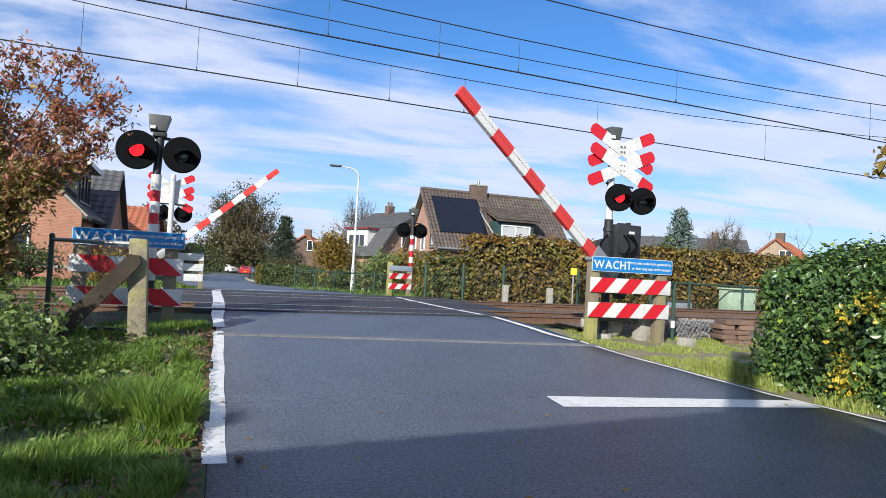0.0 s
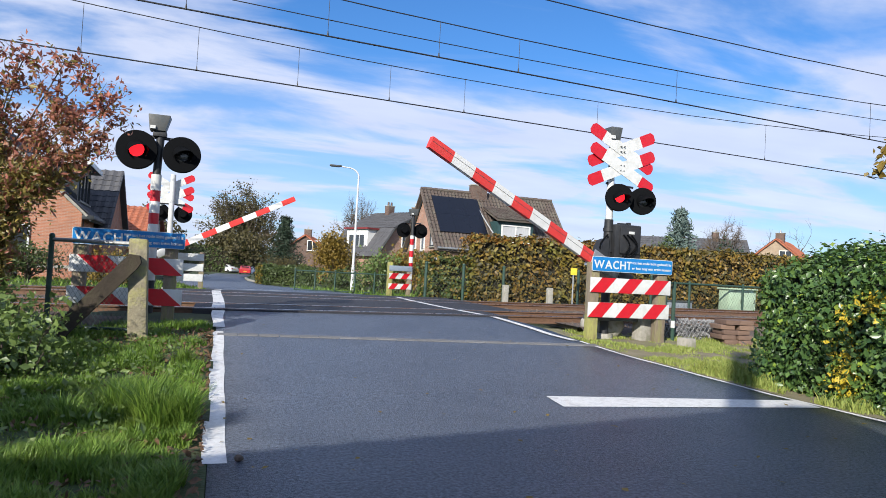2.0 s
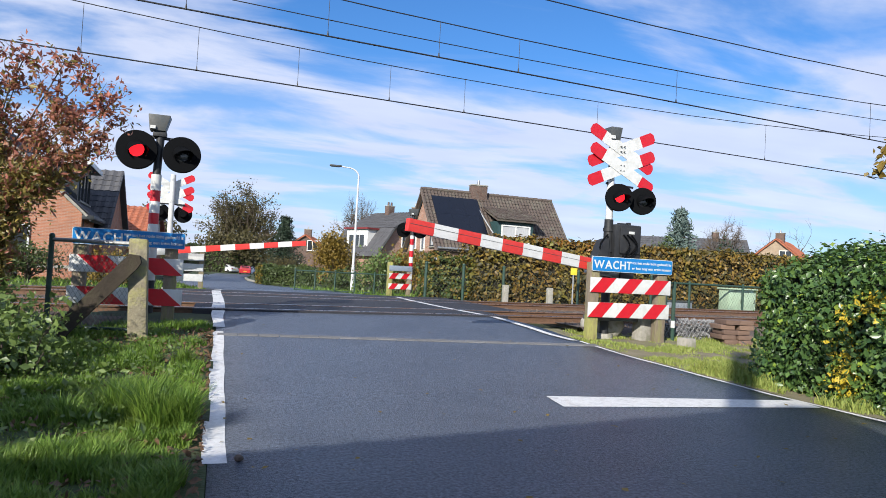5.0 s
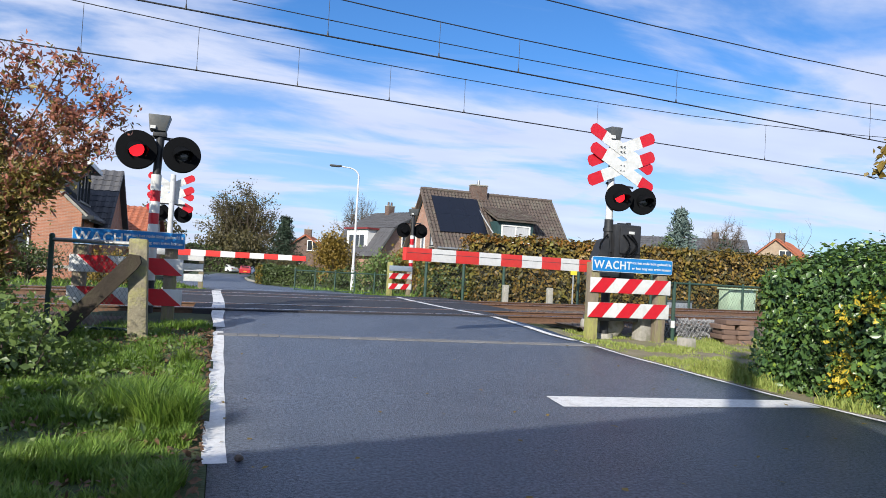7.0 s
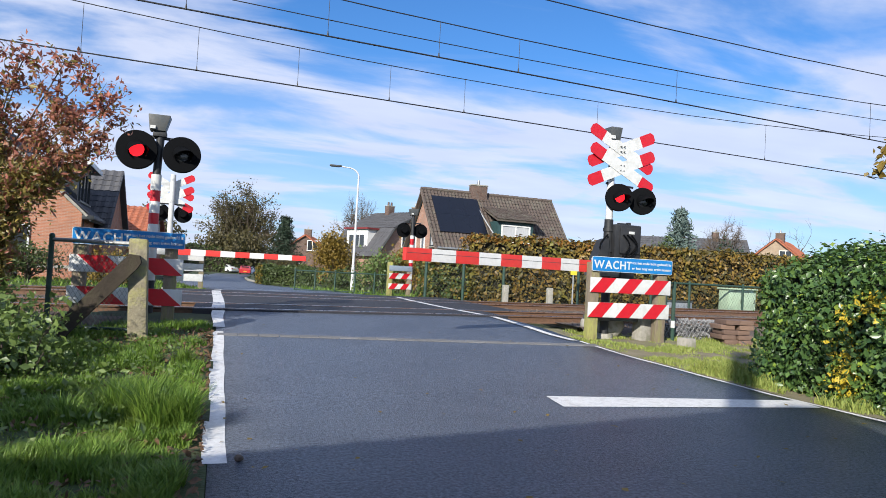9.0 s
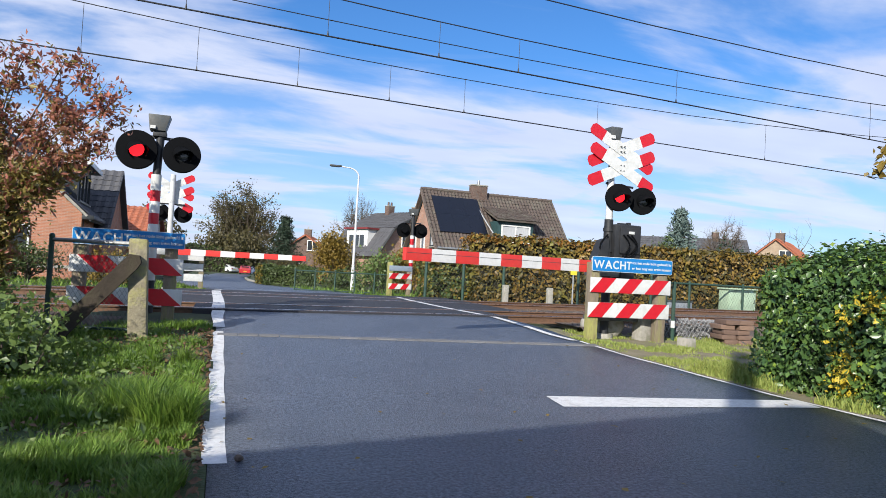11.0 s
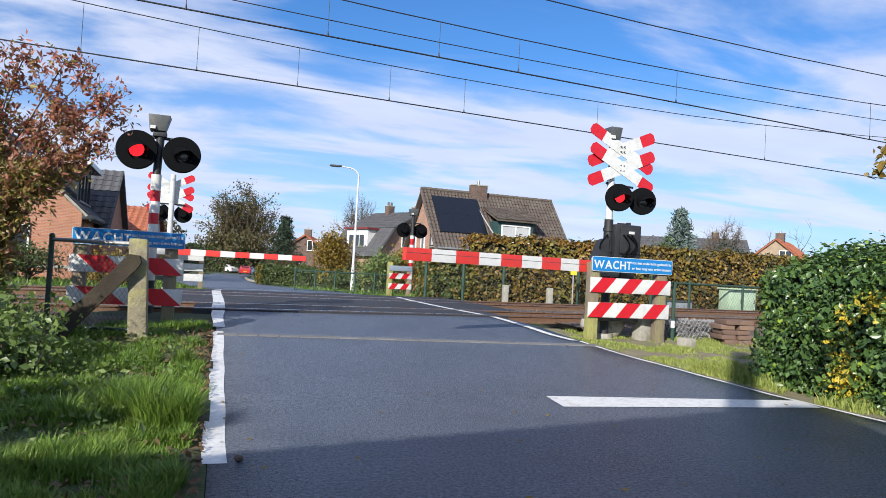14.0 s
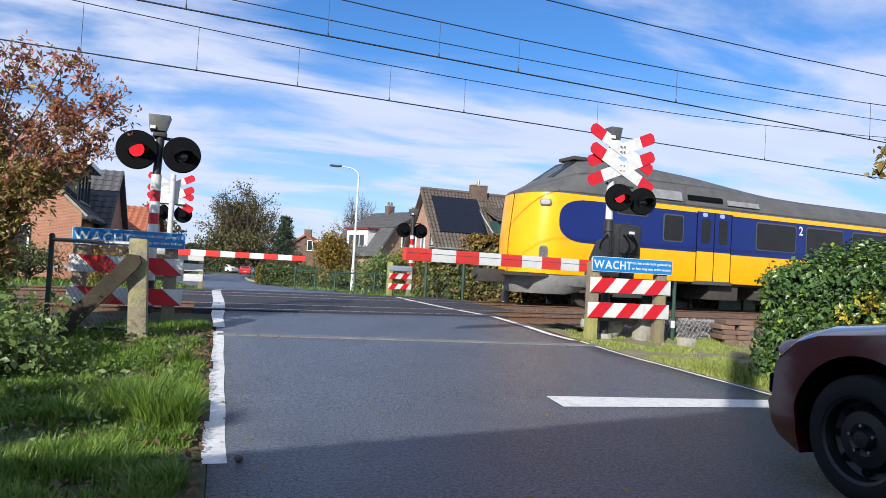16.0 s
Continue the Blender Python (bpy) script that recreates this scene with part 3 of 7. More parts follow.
def lamp(parent, x, y, z, dia, side, face=-1, lit=True, yaw=0.0):
    """A flashing lamp: black backing disc, hood, lens, and the lit bulb that comes up to the lens. It faces along -y."""
    m = pose(x, y, z, 0, 0, yaw if face < 0 else 180)
    r = dia / 2
    bm = bmesh.new()
    tube(bm, (0, 0.02, 0), (0, -0.02, 0), r, r, 40)
    tube(bm, (0, -0.02, 0), (0, -0.05, 0), r, r * 0.96, 40)
    tube(bm, (0, 0.02, 0), (0, 0.2, 0), r * 0.45, r * 0.38, 24)
    disc = part("backing_disc", bm, MATT, parent, m=m)
    # hood: a half pipe round the lens
    bm = bmesh.new()
    k, rl, ln = 22, r * 0.46, r * 0.9
    ring = []
    for i in range(k + 1):
        a = radians(-35 + 250 * i / k)
        c, s = math.cos(a), math.sin(a)
        d = ln * (0.35 + 0.65 * max(0, math.sin(a)) ** 0.7) if s > 0 else ln * 0.3
        ring.append([bm.verts.new((q * c + 0.34 * e, -0.05 - e, q * s - 0.36 * e)) for q, e in ((rl, 0.0), (rl, d), (rl + 0.006, d), (rl + 0.006, 0.0))])
    for a, b in zip(ring, ring[1:]):
        for i in range(4):
            bm.faces.new((a[i], b[i], b[(i + 1) % 4], a[(i + 1) % 4]))
    part("hood", bm, MATT, disc)
    bm = bmesh.new()
    bmesh.ops.create_uvsphere(bm, u_segments=24, v_segments=12, radius=1.0)
    bmesh.ops.transform(bm, matrix=Matrix.Translation((0, -0.05, 0)) @ Matrix.Diagonal((rl * 0.86, 0.02, rl * 0.86, 1)), verts=bm.verts)
    part("lens", bm, LENS, disc, "dark glass lens", smooth=60)
    if lit:
        bm = bmesh.new()
        bmesh.ops.create_uvsphere(bm, u_segments=24, v_segments=12, radius=1.0)
        bmesh.ops.transform(bm, matrix=Matrix.Diagonal((rl * 0.82, 0.022, rl * 0.82, 1)), verts=bm.verts)
        g = part("red_bulb", bm, LIT, disc, "glowing red lamp behind the lens", smooth=60)
        GLOWS[side].append(g)
    return disc


def bands(parent, x, y, z0, z1, r, first, step, name="band"):
    z, i = z0, 0
    while z < z1 - 0.01:
        e = min(z + step, z1)
        bm = bmesh.new(); tube(bm, (x, y, z), (x, y, e), r, seg=20)
        part("red_band" if (i + first) % 2 else "white_band", bm, RED if (i + first) % 2 else WHITE, parent)
        z, i = e, i + 1


def top_box(parent, z, w=0.33, h=0.27):
    bm = bmesh.new()
    box(bm, -w / 2, w / 2, -0.15, 0.15, z, z + h, 0.012)
    for v in bm.verts:
        if v.co.z < z + h / 2:
            v.co.x *= 0.8; v.co.y *= 0.8
    b = part("bell_box", bm, GREY, parent, "dark grey metal bell housing")
    bm = bmesh.new(); box(bm, -0.11, -0.03, -0.155, -0.125, z + 0.03, z + 0.09); part("plate", bm, WHITE, b)


def plank(bm_r, bm_w, cx, cz, ang, ln, w, y, th=0.012, red=0.32, cut=0.05):
    m = Matrix.Translation((cx, y, cz)) @ Matrix.Rotation(radians(ang), 4, "Y")
    h, l2 = w / 2, ln / 2
    prism(bm_w, [(-l2 + red, -h), (l2 - red, -h), (l2 - red, h), (-l2 + red, h)], -th / 2, th / 2, m)
    for s in (-1, 1):
        prism(bm_r[s], [(s * (l2 - red), -h), (s * (l2 - cut), -h), (s * l2, -h + 0.06), (s * l2, h - 0.06), (s * (l2 - cut), h), (s * (l2 - red), h)], -th / 2, th / 2, m)


def st_andrew(parent, x, y, z, ln=1.5, w=0.22, ang=24.0, sp=0.43, tilt=0.0):
    """Two stacked crosses of white planks with red ends."""
    i = 0
    for dz in (sp / 2, -sp / 2):
        for s in (1, -1):
            br, bw = {-1: bmesh.new(), 1: bmesh.new()}, bmesh.new()
            plank(br, bw, x, z + dz, s * ang + tilt, ln, w, y - 0.014 * (1 - i % 2) - 0.03 * (i // 2))
            p = part("cross_plank", bw, WHITE, parent, "white plank with red ends")
            for e in (-1, 1):
                part("red_end", br[e], RED, p)
            for bx in (-0.035, 0.035):
                bb = bmesh.new()
                tube(bb, (x + bx, y - 0.06, z + dz + s * 0.05), (x + bx, y - 0.015, z + dz + s * 0.05), 0.012, seg=8)
                part("bolt", bb, GREY, p)
            i += 1


def left_signal():
    th = thing("signal_post", pose(-1.09, 12.22, 0.27), "red and white banded signal post with two black flashing lamps", "railway signal", "crossing signals")
    for z0, z1, mt, nm in ((0.0, 0.6, BLACK, "black_base"), (0.6, 1.13, WHITE, "white_band"), (1.13, 1.33, RED, "red_band"), (1.33, 1.53, WHITE, "white_band"), (1.53, 1.71, RED, "red_band"), (1.71, 1.905, WHITE, "white_band"), (1.905, 2.085, RED, "red_band"), (2.085, 2.35, WHITE, "white_band")):
        bm = bmesh.new(); tube(bm, (0, 0, z0), (0, 0, z1), 0.082, seg=20); part(nm, bm, mt, th)
    bm = bmesh.new()
    tube(bm, (0.0, 0, 2.35), (0.03, 0, 3.1), 0.065, seg=18); box(bm, -0.09, 0.12, -0.09, 0.09, 2.98, 3.06, 0.01)
    part("upper_pole", bm, BLACK, th, "black upper pole")
    bm = bmesh.new(); tube(bm, (-0.34, 0.0, 2.98), (0.4, 0.0, 2.95), 0.026, seg=10); part("cross_arm", bm, BLACK, th)
    bm = bmesh.new()
    box(bm, -0.17, 0.17, -0.15, 0.15, 3.07, 3.33, 0.012)
    for v in bm.verts:
        v.co.x += 0.0
        if v.co.z < 3.2:
            v.co.x = v.co.x * 0.72 - 0.02; v.co.y *= 0.8
    b = part("bell_box", bm, GREY, th, "dark grey metal bell housing")
    bm = bmesh.new(); box(bm, -0.13, -0.05, -0.16, -0.12, 3.09, 3.14); part("plate", bm, WHITE, b)
    lamp(th, -0.31, -0.12, 2.72, 0.64, "L")
    lamp(th, 0.38, -0.12, 2.7, 0.6, "R")
    bm = bmesh.new(); tube(bm, (0, 0, -0.1), (0, 0, 0.04), 0.13, seg=20); part("foot", bm, CONCRETE, th)


def drive_cabinet(parent, x, y, z):
    bm = bmesh.new(); box(bm, x - 0.08, x + 0.5, y - 0.2, y + 0.24, z, z + 0.66, 0.03); b = part("drive_box", bm, BLACK, parent, "black barrier drive housing")
    bm = bmesh.new()
    box(bm, x + 0.02, x + 0.46, y - 0.235, y - 0.195, z + 0.1, z + 0.6, 0.015)
    part("cover", bm, BLACK, b)
    bm = bmesh.new(); box(bm, x + 0.2, x + 0.32, y - 0.245, y - 0.232, z + 0.48, z + 0.53); part("plate", bm, WHITE, b)
    bm = bmesh.new()
    box(bm, x + 0.1, x + 0.26, y - 0.05, y + 0.05, z + 0.66, z + 0.7, 0.01); box(bm, x + 0.3, x + 0.36, y - 0.05, y + 0.05, z + 0.66, z + 0.72, 0.01)
    part("cap", bm, BLACK, b)
    for k, (a, s) in enumerate(((0.06, 0.13), (0.14, 0.2), (0.24, 0.12))):
        bm = bmesh.new()
        wire_run(bm, [(x + a + s * math.sin(i / 8 * 3.1), y - 0.26 - 0.03 * math.sin(i / 8 * 3.1), z + 0.04 + 0.42 * i / 8) for i in range(9)], 0.016, 8)
        part("cable", bm, MATT, b)


def right_signal():
    th = thing("signal_post", pose(7.1, 11.56, 0.2), "signal post with stacked warning crosses, flashing lamps and barrier drive", "railway signal", "crossing signals")
    bm = bmesh.new(); tube(bm, (0, 0, 0), (0, 0, 2.25), 0.085, seg=20); part("lower_pole", bm, BLACK, th, "black lower pole")
    bm = bmesh.new(); tube(bm, (0, 0, 2.25), (0, 0, 3.1), 0.07, seg=20); part("white_pole", bm, WHITE, th)
    bm = bmesh.new(); tube(bm, (0, 0, 3.1), (0, 0, 3.85), 0.06, seg=20); part("upper_pole", bm, GREY, th)
    top_box(th, 3.77, 0.25, 0.26)
    st_andrew(th, 0.15, -0.1, 3.43, 1.56, 0.225, 26, 0.37, 2.5)
    bm = bmesh.new(); tube(bm, (-0.1, 0.0, 2.95), (0.5, 0.0, 2.91), 0.022, seg=10); part("cross_arm", bm, BLACK, th)
    lamp(th, 0.1, -0.16, 2.67, 0.53, "L", yaw=-20)
    lamp(th, 0.62, -0.16, 2.64, 0.53, "R", yaw=-20)
    drive_cabinet(th, 0.12, 0.02, 1.5)
    bm = bmesh.new(); prism(bm, [(-0.34, 1.28), (-0.06, 1.28), (-0.06, 1.88), (-0.16, 1.84), (-0.3, 1.5)], -0.14, 0.16)
    part("drive_linkage", bm, BLACK, th, "black slanting drive linkage cover")
    for z in (1.62, 2.02):
        bm = bmesh.new(); tube(bm, (0, 0, z), (0, 0, z + 0.06), 0.105, seg=18); box(bm, -0.02, 0.16, -0.03, 0.03, z, z + 0.06); part("clamp", bm, BLACK, th)
    bm = bmesh.new(); wire_run(bm, [(-0.08 - 0.16 * math.sin(i / 8 * 3.14), -0.12, 1.95 - 0.5 * i / 8) for i in range(9)], 0.018, 8); part("cable", bm, MATT, th)
    bm = bmesh.new(); tube(bm, (0, 0, -0.25), (0, 0, 0.05), 0.17, seg=20); part("foot", bm, CONCRETE, th)
    bm = bmesh.new(); box(bm, -0.3, 0.9, -0.15, 0.3, 0.3, 0.38, 0.01); part("bracket", bm, GREY, th)
    return th


def far_left_signal():
    th = thing("signal_post", pose(-1.6, 23.6, 0.2), "white signal post with crosses and lamps seen from behind", "railway signal", "crossing signals")
    bm = bmesh.new(); tube(bm, (0, 0, 0), (0, 0, 3.7), 0.085, seg=18); part("pole", bm, WHITE, th)
    st_andrew(th, -0.05, 0.14, 3.13, 1.56, 0.22, 27.5, 0.38)
    bm = bmesh.new(); tube(bm, (-0.35, 0.05, 2.75), (0.4, 0.05, 2.75), 0.022, seg=10); part("cross_arm", bm, BLACK, th)
    lamp(th, -0.33, 0.13, 2.47, 0.56, "L", 1, False)
    lamp(th, 0.36, 0.13, 2.45, 0.56, "R", 1, False)
    bm = bmesh.new(); box(bm, -0.75, 0.05, -0.2, 0.25, 1.2, 1.75, 0.03); part("drive_box", bm, BLACK, th, "black barrier drive housing")
    bm = bmesh.new(); tube(bm, (0, 0, -0.1), (0, 0, 0.06), 0.16, seg=16); part("foot", bm, CONCRETE, th)


def far_right_signal():
    th = thing("signal_post", pose(7.2, 26.2, 0.2), "banded signal post across the tracks with lamps seen from behind", "railway signal", "crossing signals")
    bands(th, 0, 0, 0.35, 2.4, 0.085, 0, 0.24)
    bm = bmesh.new(); tube(bm, (0, 0, 0), (0, 0, 0.35), 0.09, seg=16); part("foot", bm, CONCRETE, th)
    bm = bmesh.new(); tube(bm, (0, 0, 2.4), (0, 0, 3.2), 0.065, seg=16); part("upper_pole", bm, BLACK, th)
    top_box(th, 3.2, 0.34, 0.26)
    bm = bmesh.new(); tube(bm, (-0.33, 0.05, 2.9), (0.35, 0.05, 2.9), 0.022, seg=10); part("cross_arm", bm, BLACK, th)
    lamp(th, -0.33, 0.13, 2.6, 0.58, "L", 1, False)
    lamp(th, 0.36, 0.13, 2.6, 0.58, "R", 1, False)


left_signal(); right_signal(); far_left_signal(); far_right_signal()


# ---- barriers ----
def barrier(name_label, at, turn, length, h0, h1, cells, weight):
    """A tapered arm of red and white cells along -x from its pivot."""
    th = thing("barrier_arm", pose(*at, 0, 0, turn), name_label, "barrier", "crossing barriers")
    step = length / cells
    for i in range(cells):
        a, b = 0.28 + i * step, 0.28 + (i + 1) * step
        ha, hb = h0 + (h1 - h0) * i / cells, h0 + (h1 - h0) * (i + 1) / cells
        bm = bmesh.new()
        v = []
        for x, h in ((-a, ha), (-b, hb)):
            for yy, zz in ((-0.045, -h / 2), (0.045, -h / 2), (0.05, -h * 0.1), (0.045, h / 2), (-0.045, h / 2), (-0.05, h * 0.1)):
                v.append(bm.verts.new((x, yy, zz)))
        for k in range(6):
            bm.faces.new((v[k], v[(k + 1) % 6], v[6 + (k + 1) % 6], v[6 + k]))
        bm.faces.new(v[:6]); bm.faces.new(v[6:][::-1])
        cell = part("red_cell" if (i + cells) % 2 else "white_cell", bm, RED_ARM if (i + cells) % 2 else WHITE_ARM, th, smooth=20)
        bm = bmesh.new(); box(bm, -b + 0.01, -a - 0.01, -0.0535, -0.048, h0 * 0.1 - 0.004, h0 * 0.1 + 0.002)
        part("groove", bm, GREY, cell, smooth=None)
    bm = bmesh.new()
    if weight:
        box(bm, -0.46, 0.35, -0.085, 0.085, -0.17, -0.1, 0.008)
        box(bm, -0.46, 0.35, -0.085, -0.06, -0.17, 0.16, 0.006); box(bm, -0.2, 0.35, 0.06, 0.085, -0.17, 0.16, 0.006)
        tube(bm, (0, -0.14, 0), (0, 0.2, 0), 0.05, seg=16)
    else:
        box(bm, -0.32, 0.3, -0.07, 0.07, -0.12, 0.12, 0.01)
    part("arm_holder", bm, GALV, th, "grey galvanised arm holder")
    if weight:
        bm = bmesh.new(); box(bm, 0.35, 0.75, -0.12, 0.12, -0.2, 0.16, 0.02); part("counterweight", bm, BLACK, th)
    return th


WHITE_ARM = mat("arm_white", (0.74, 0.74, 0.72), (0.64, 0.64, 0.61), 8, 0.4, dirt=(0.45, 0.44, 0.4), dscale=9, damount=0.25)
RED_ARM = mat("arm_red", (0.72, 0.05, 0.04), (0.62, 0.035, 0.03), 8, 0.4, dirt=(0.4, 0.08, 0.06), dscale=9, damount=0.3)
NEAR_ARM_AT = (7.01, 11.5, 1.52)
FAR_ARM_AT = (-1.66, 23.4, 1.43)
ARM_TURN = 18.2
near_arm = barrier("half barrier arm with red and white bands", NEAR_ARM_AT, ARM_TURN, 4.3, 0.225, 0.195, 9, True)
far_arm = barrier("slimmer half barrier arm with red and white bands across the tracks", FAR_ARM_AT, 180, 4.12, 0.2, 0.17, 9, False)


# ---- warning boards ----
def striped_board(parent, x0, x1, z0, z1, y, lean, stripes, first_red, flip=1):
    """A board built of slanted red and white pieces."""
    w, h = x1 - x0, z1 - z0
    back = bmesh.new(); box(back, x0, x1, y + 0.004, y + 0.025, z0, z1, 0.004)
    b = part("board", back, WHITE, parent, "white board with slanted red stripes")
    step = w / stripes
    for i in range(-3, stripes + 3):
        if (i + (0 if first_red else 1)) % 2:
            continue
        a0, a1 = x0 + i * step, x0 + (i + 1) * step
        pts = [(a0, z0), (a1, z0), (a1 + lean, z1), (a0 + lean, z1)]
        # clip to the board's ends
        def clip(p, lim, keep):
            out = []
            for q, r in zip(p, p[1:] + p[:1]):
                if keep(q[0]):
                    out.append(q)
                if keep(q[0]) != keep(r[0]):
                    t = (lim - q[0]) / (r[0] - q[0])
                    out.append((lim, q[1] + t * (r[1] - q[1])))
            return out
        pts = clip(pts, x0, lambda v: v >= x0)
        pts = clip(pts, x1, lambda v: v <= x1) if len(pts) > 2 else []
        if len(pts) > 2:
            bm = bmesh.new(); prism(bm, pts, y - 0.002, y + 0.004)
            part("stripe", bm, RED, b, smooth=None)
    return b


def name_board(parent, x0, x1, z0, z1, y, tilt=0.0):
    m = pose((x0 + x1) / 2, y, (z0 + z1) / 2, 0, tilt, 0)
    w, h = x1 - x0, z1 - z0
    bm = bmesh.new(); prism(bm, round_rect(w, h, 0.03), -0.006, 0.012); b = part("name_board", bm, WHITE, parent, "blue sign with white words and white rim", m=m)
    bm = bmesh.new(); prism(bm, round_rect(w - 0.018, h - 0.018, 0.024), -0.009, -0.005); part("blue_field", bm, BLUE, b)
    for ch, c0, c1 in (("W", 0.0, 0.225), ("A", 0.235, 0.39), ("C", 0.405, 0.53), ("H", 0.555, 0.68), ("T", 0.695, 0.8)):
        me = text_mesh(ch, 0.21, WHITE, "letter", 0.001, bold=0.005)
        co = np.empty(len(me.vertices) * 3); me.vertices.foreach_get("co", co); co = co.reshape(-1, 3)
        co[:, 0] = (co[:, 0] - co[:, 0].min()) * (c1 - c0) / (co[:, 0].max() - co[:, 0].min())
        me.vertices.foreach_set("co", co.ravel()); me.update()
        o = new("letter", me); o.parent = b
        o.matrix_local = Matrix.Translation((-w / 2 + 0.03 + c0, -0.011, -0.078)) @ Matrix.Rotation(radians(90), 4, "X")
    for body, size, x, z, bold in (("tot het rode licht gedoofd is", 0.068, -w / 2 + 0.845, 0.03, 0.0015), ("er kan nog een trein komen", 0.068, -w / 2 + 0.845, -0.07, 0.0015)):
        me = text_mesh(body, size, WHITE, "lettering", 0.001, bold=bold)
        co = np.empty(len(me.vertices) * 3); me.vertices.foreach_get("co", co); co = co.reshape(-1, 3)
        want = w - 0.845 - 0.03
        k = want / (co[:, 0].max() - co[:, 0].min())
        co[:, 0] = (co[:, 0] - co[:, 0].min()) * k
        me.vertices.foreach_set("co", co.ravel()); me.update()
        o = tagged(new("lettering", me), kind="stuff"); o.parent = b
        o.matrix_local = Matrix.Translation((x, -0.011, z)) @ Matrix.Rotation(radians(90), 4, "X")
    return b


def board_post(parent, x, y, z0, z1, w, material, d=0.15):
    bm = bmesh.new(); box(bm, x - w / 2, x + w / 2, y, y + d, z0, z1, 0.012)
    for v in bm.verts:
        v.co += Vector((noise.noise(v.co * 5) * 0.008, 0, noise.noise(v.co * 7) * 0.006))
    part("post", bm, material, parent, smooth=20)


def right_boards():
    th = thing("warning_boards", pose(6.5, 11.1, 0.0), "red and white striped boards with blue warning sign on posts", "warning sign", "warning boards")
    striped_board(th, 0, 1.74, 1.045, 1.32, 0.0, 0.24, 6, True)
    striped_board(th, -0.03, 1.72, 0.585, 0.86, 0.0, 0.24, 6, True)
    name_board(th, 0.01, 1.75, 1.435, 1.71, 0.0)
    board_post(th, 0.1, 0.03, 0.0, 0.62, 0.2, WOOD_MOSS); board_post(th, 0.1, 0.03, 0.62, 1.6, 0.2, WOOD_OLD); board_post(th, 1.56, 0.03, 0.0, 1.6, 0.21, WOOD_OLD)


def left_boards():
    th = thing("warning_boards", pose(-2.2, 11.7, 0.0), "red and white striped boards with blue warning sign behind mesh fence", "warning sign", "warning boards")
    striped_board(th, 0, 1.64, 0.975, 1.24, 0.0, -0.3, 4, False)
    striped_board(th, -0.01, 1.65, 0.49, 0.755, 0.0, -0.3, 4, False)
    name_board(th, 0.02, 1.65, 1.4, 1.66, 0.0)
    board_post(th, 0.14, 0.03, 0.1, 1.55, 0.19, WOOD_OLD); board_post(th, 1.45, 0.03, 0.1, 1.55, 0.19, WOOD_OLD)


right_boards(); left_boards()


# ---- plants ----
def limb_path(rng, a, d, ln, n, wob):
    pts, p, d = [Vector(a)], Vector(a), Vector(d).normalized()
    for i in range(n):
        d = (d + Vector(rng.normal(size=3)) * wob).normalized()
        p = p + d * (ln / n)
        pts.append(p.copy())
    return pts, d


def limb(bm, pts, r0, r1, seg=6):
    n = len(pts) - 1
    rings = []
    for i, p in enumerate(pts):
        d = (pts[min(i + 1, n)] - pts[max(i - 1, 0)]).normalized()
        q = d.to_track_quat("Z", "Y")
        r = r0 + (r1 - r0) * i / n
        rings.append([bm.verts.new(p + q @ Vector((r * math.cos(6.2832 * k / seg), r * math.sin(6.2832 * k / seg), 0))) for k in range(seg)])
    for a, b in zip(rings, rings[1:]):
        for k in range(seg):
            bm.faces.new((a[k], a[(k + 1) % seg], b[(k + 1) % seg], b[k]))


def grow(bm, rng, a, d, ln, r, depth, tips, spread=0.6, kids=3, wob=0.16, seg=6, up=0.15):
    pts, dd = limb_path(rng, a, d, ln, 5, wob)
    limb(bm, pts, r, r * 0.55, seg)
    if depth == 0:
        tips += pts[2:]
        return
    if depth <= 1:
        tips += pts[3:]
    for k in range(kids):
        t = 0.45 + 0.55 * (k + rng.random()) / kids
        i = min(5, max(1, int(t * 5)))
        nd = (dd + Vector(rng.normal(size=3)) * spread + Vector((0, 0, up))).normalized()
        grow(bm, rng, pts[i], nd, ln * rng.uniform(0.55, 0.78), r * 0.5, depth - 1, tips, spread, kids, wob, max(4, seg - 1), up)


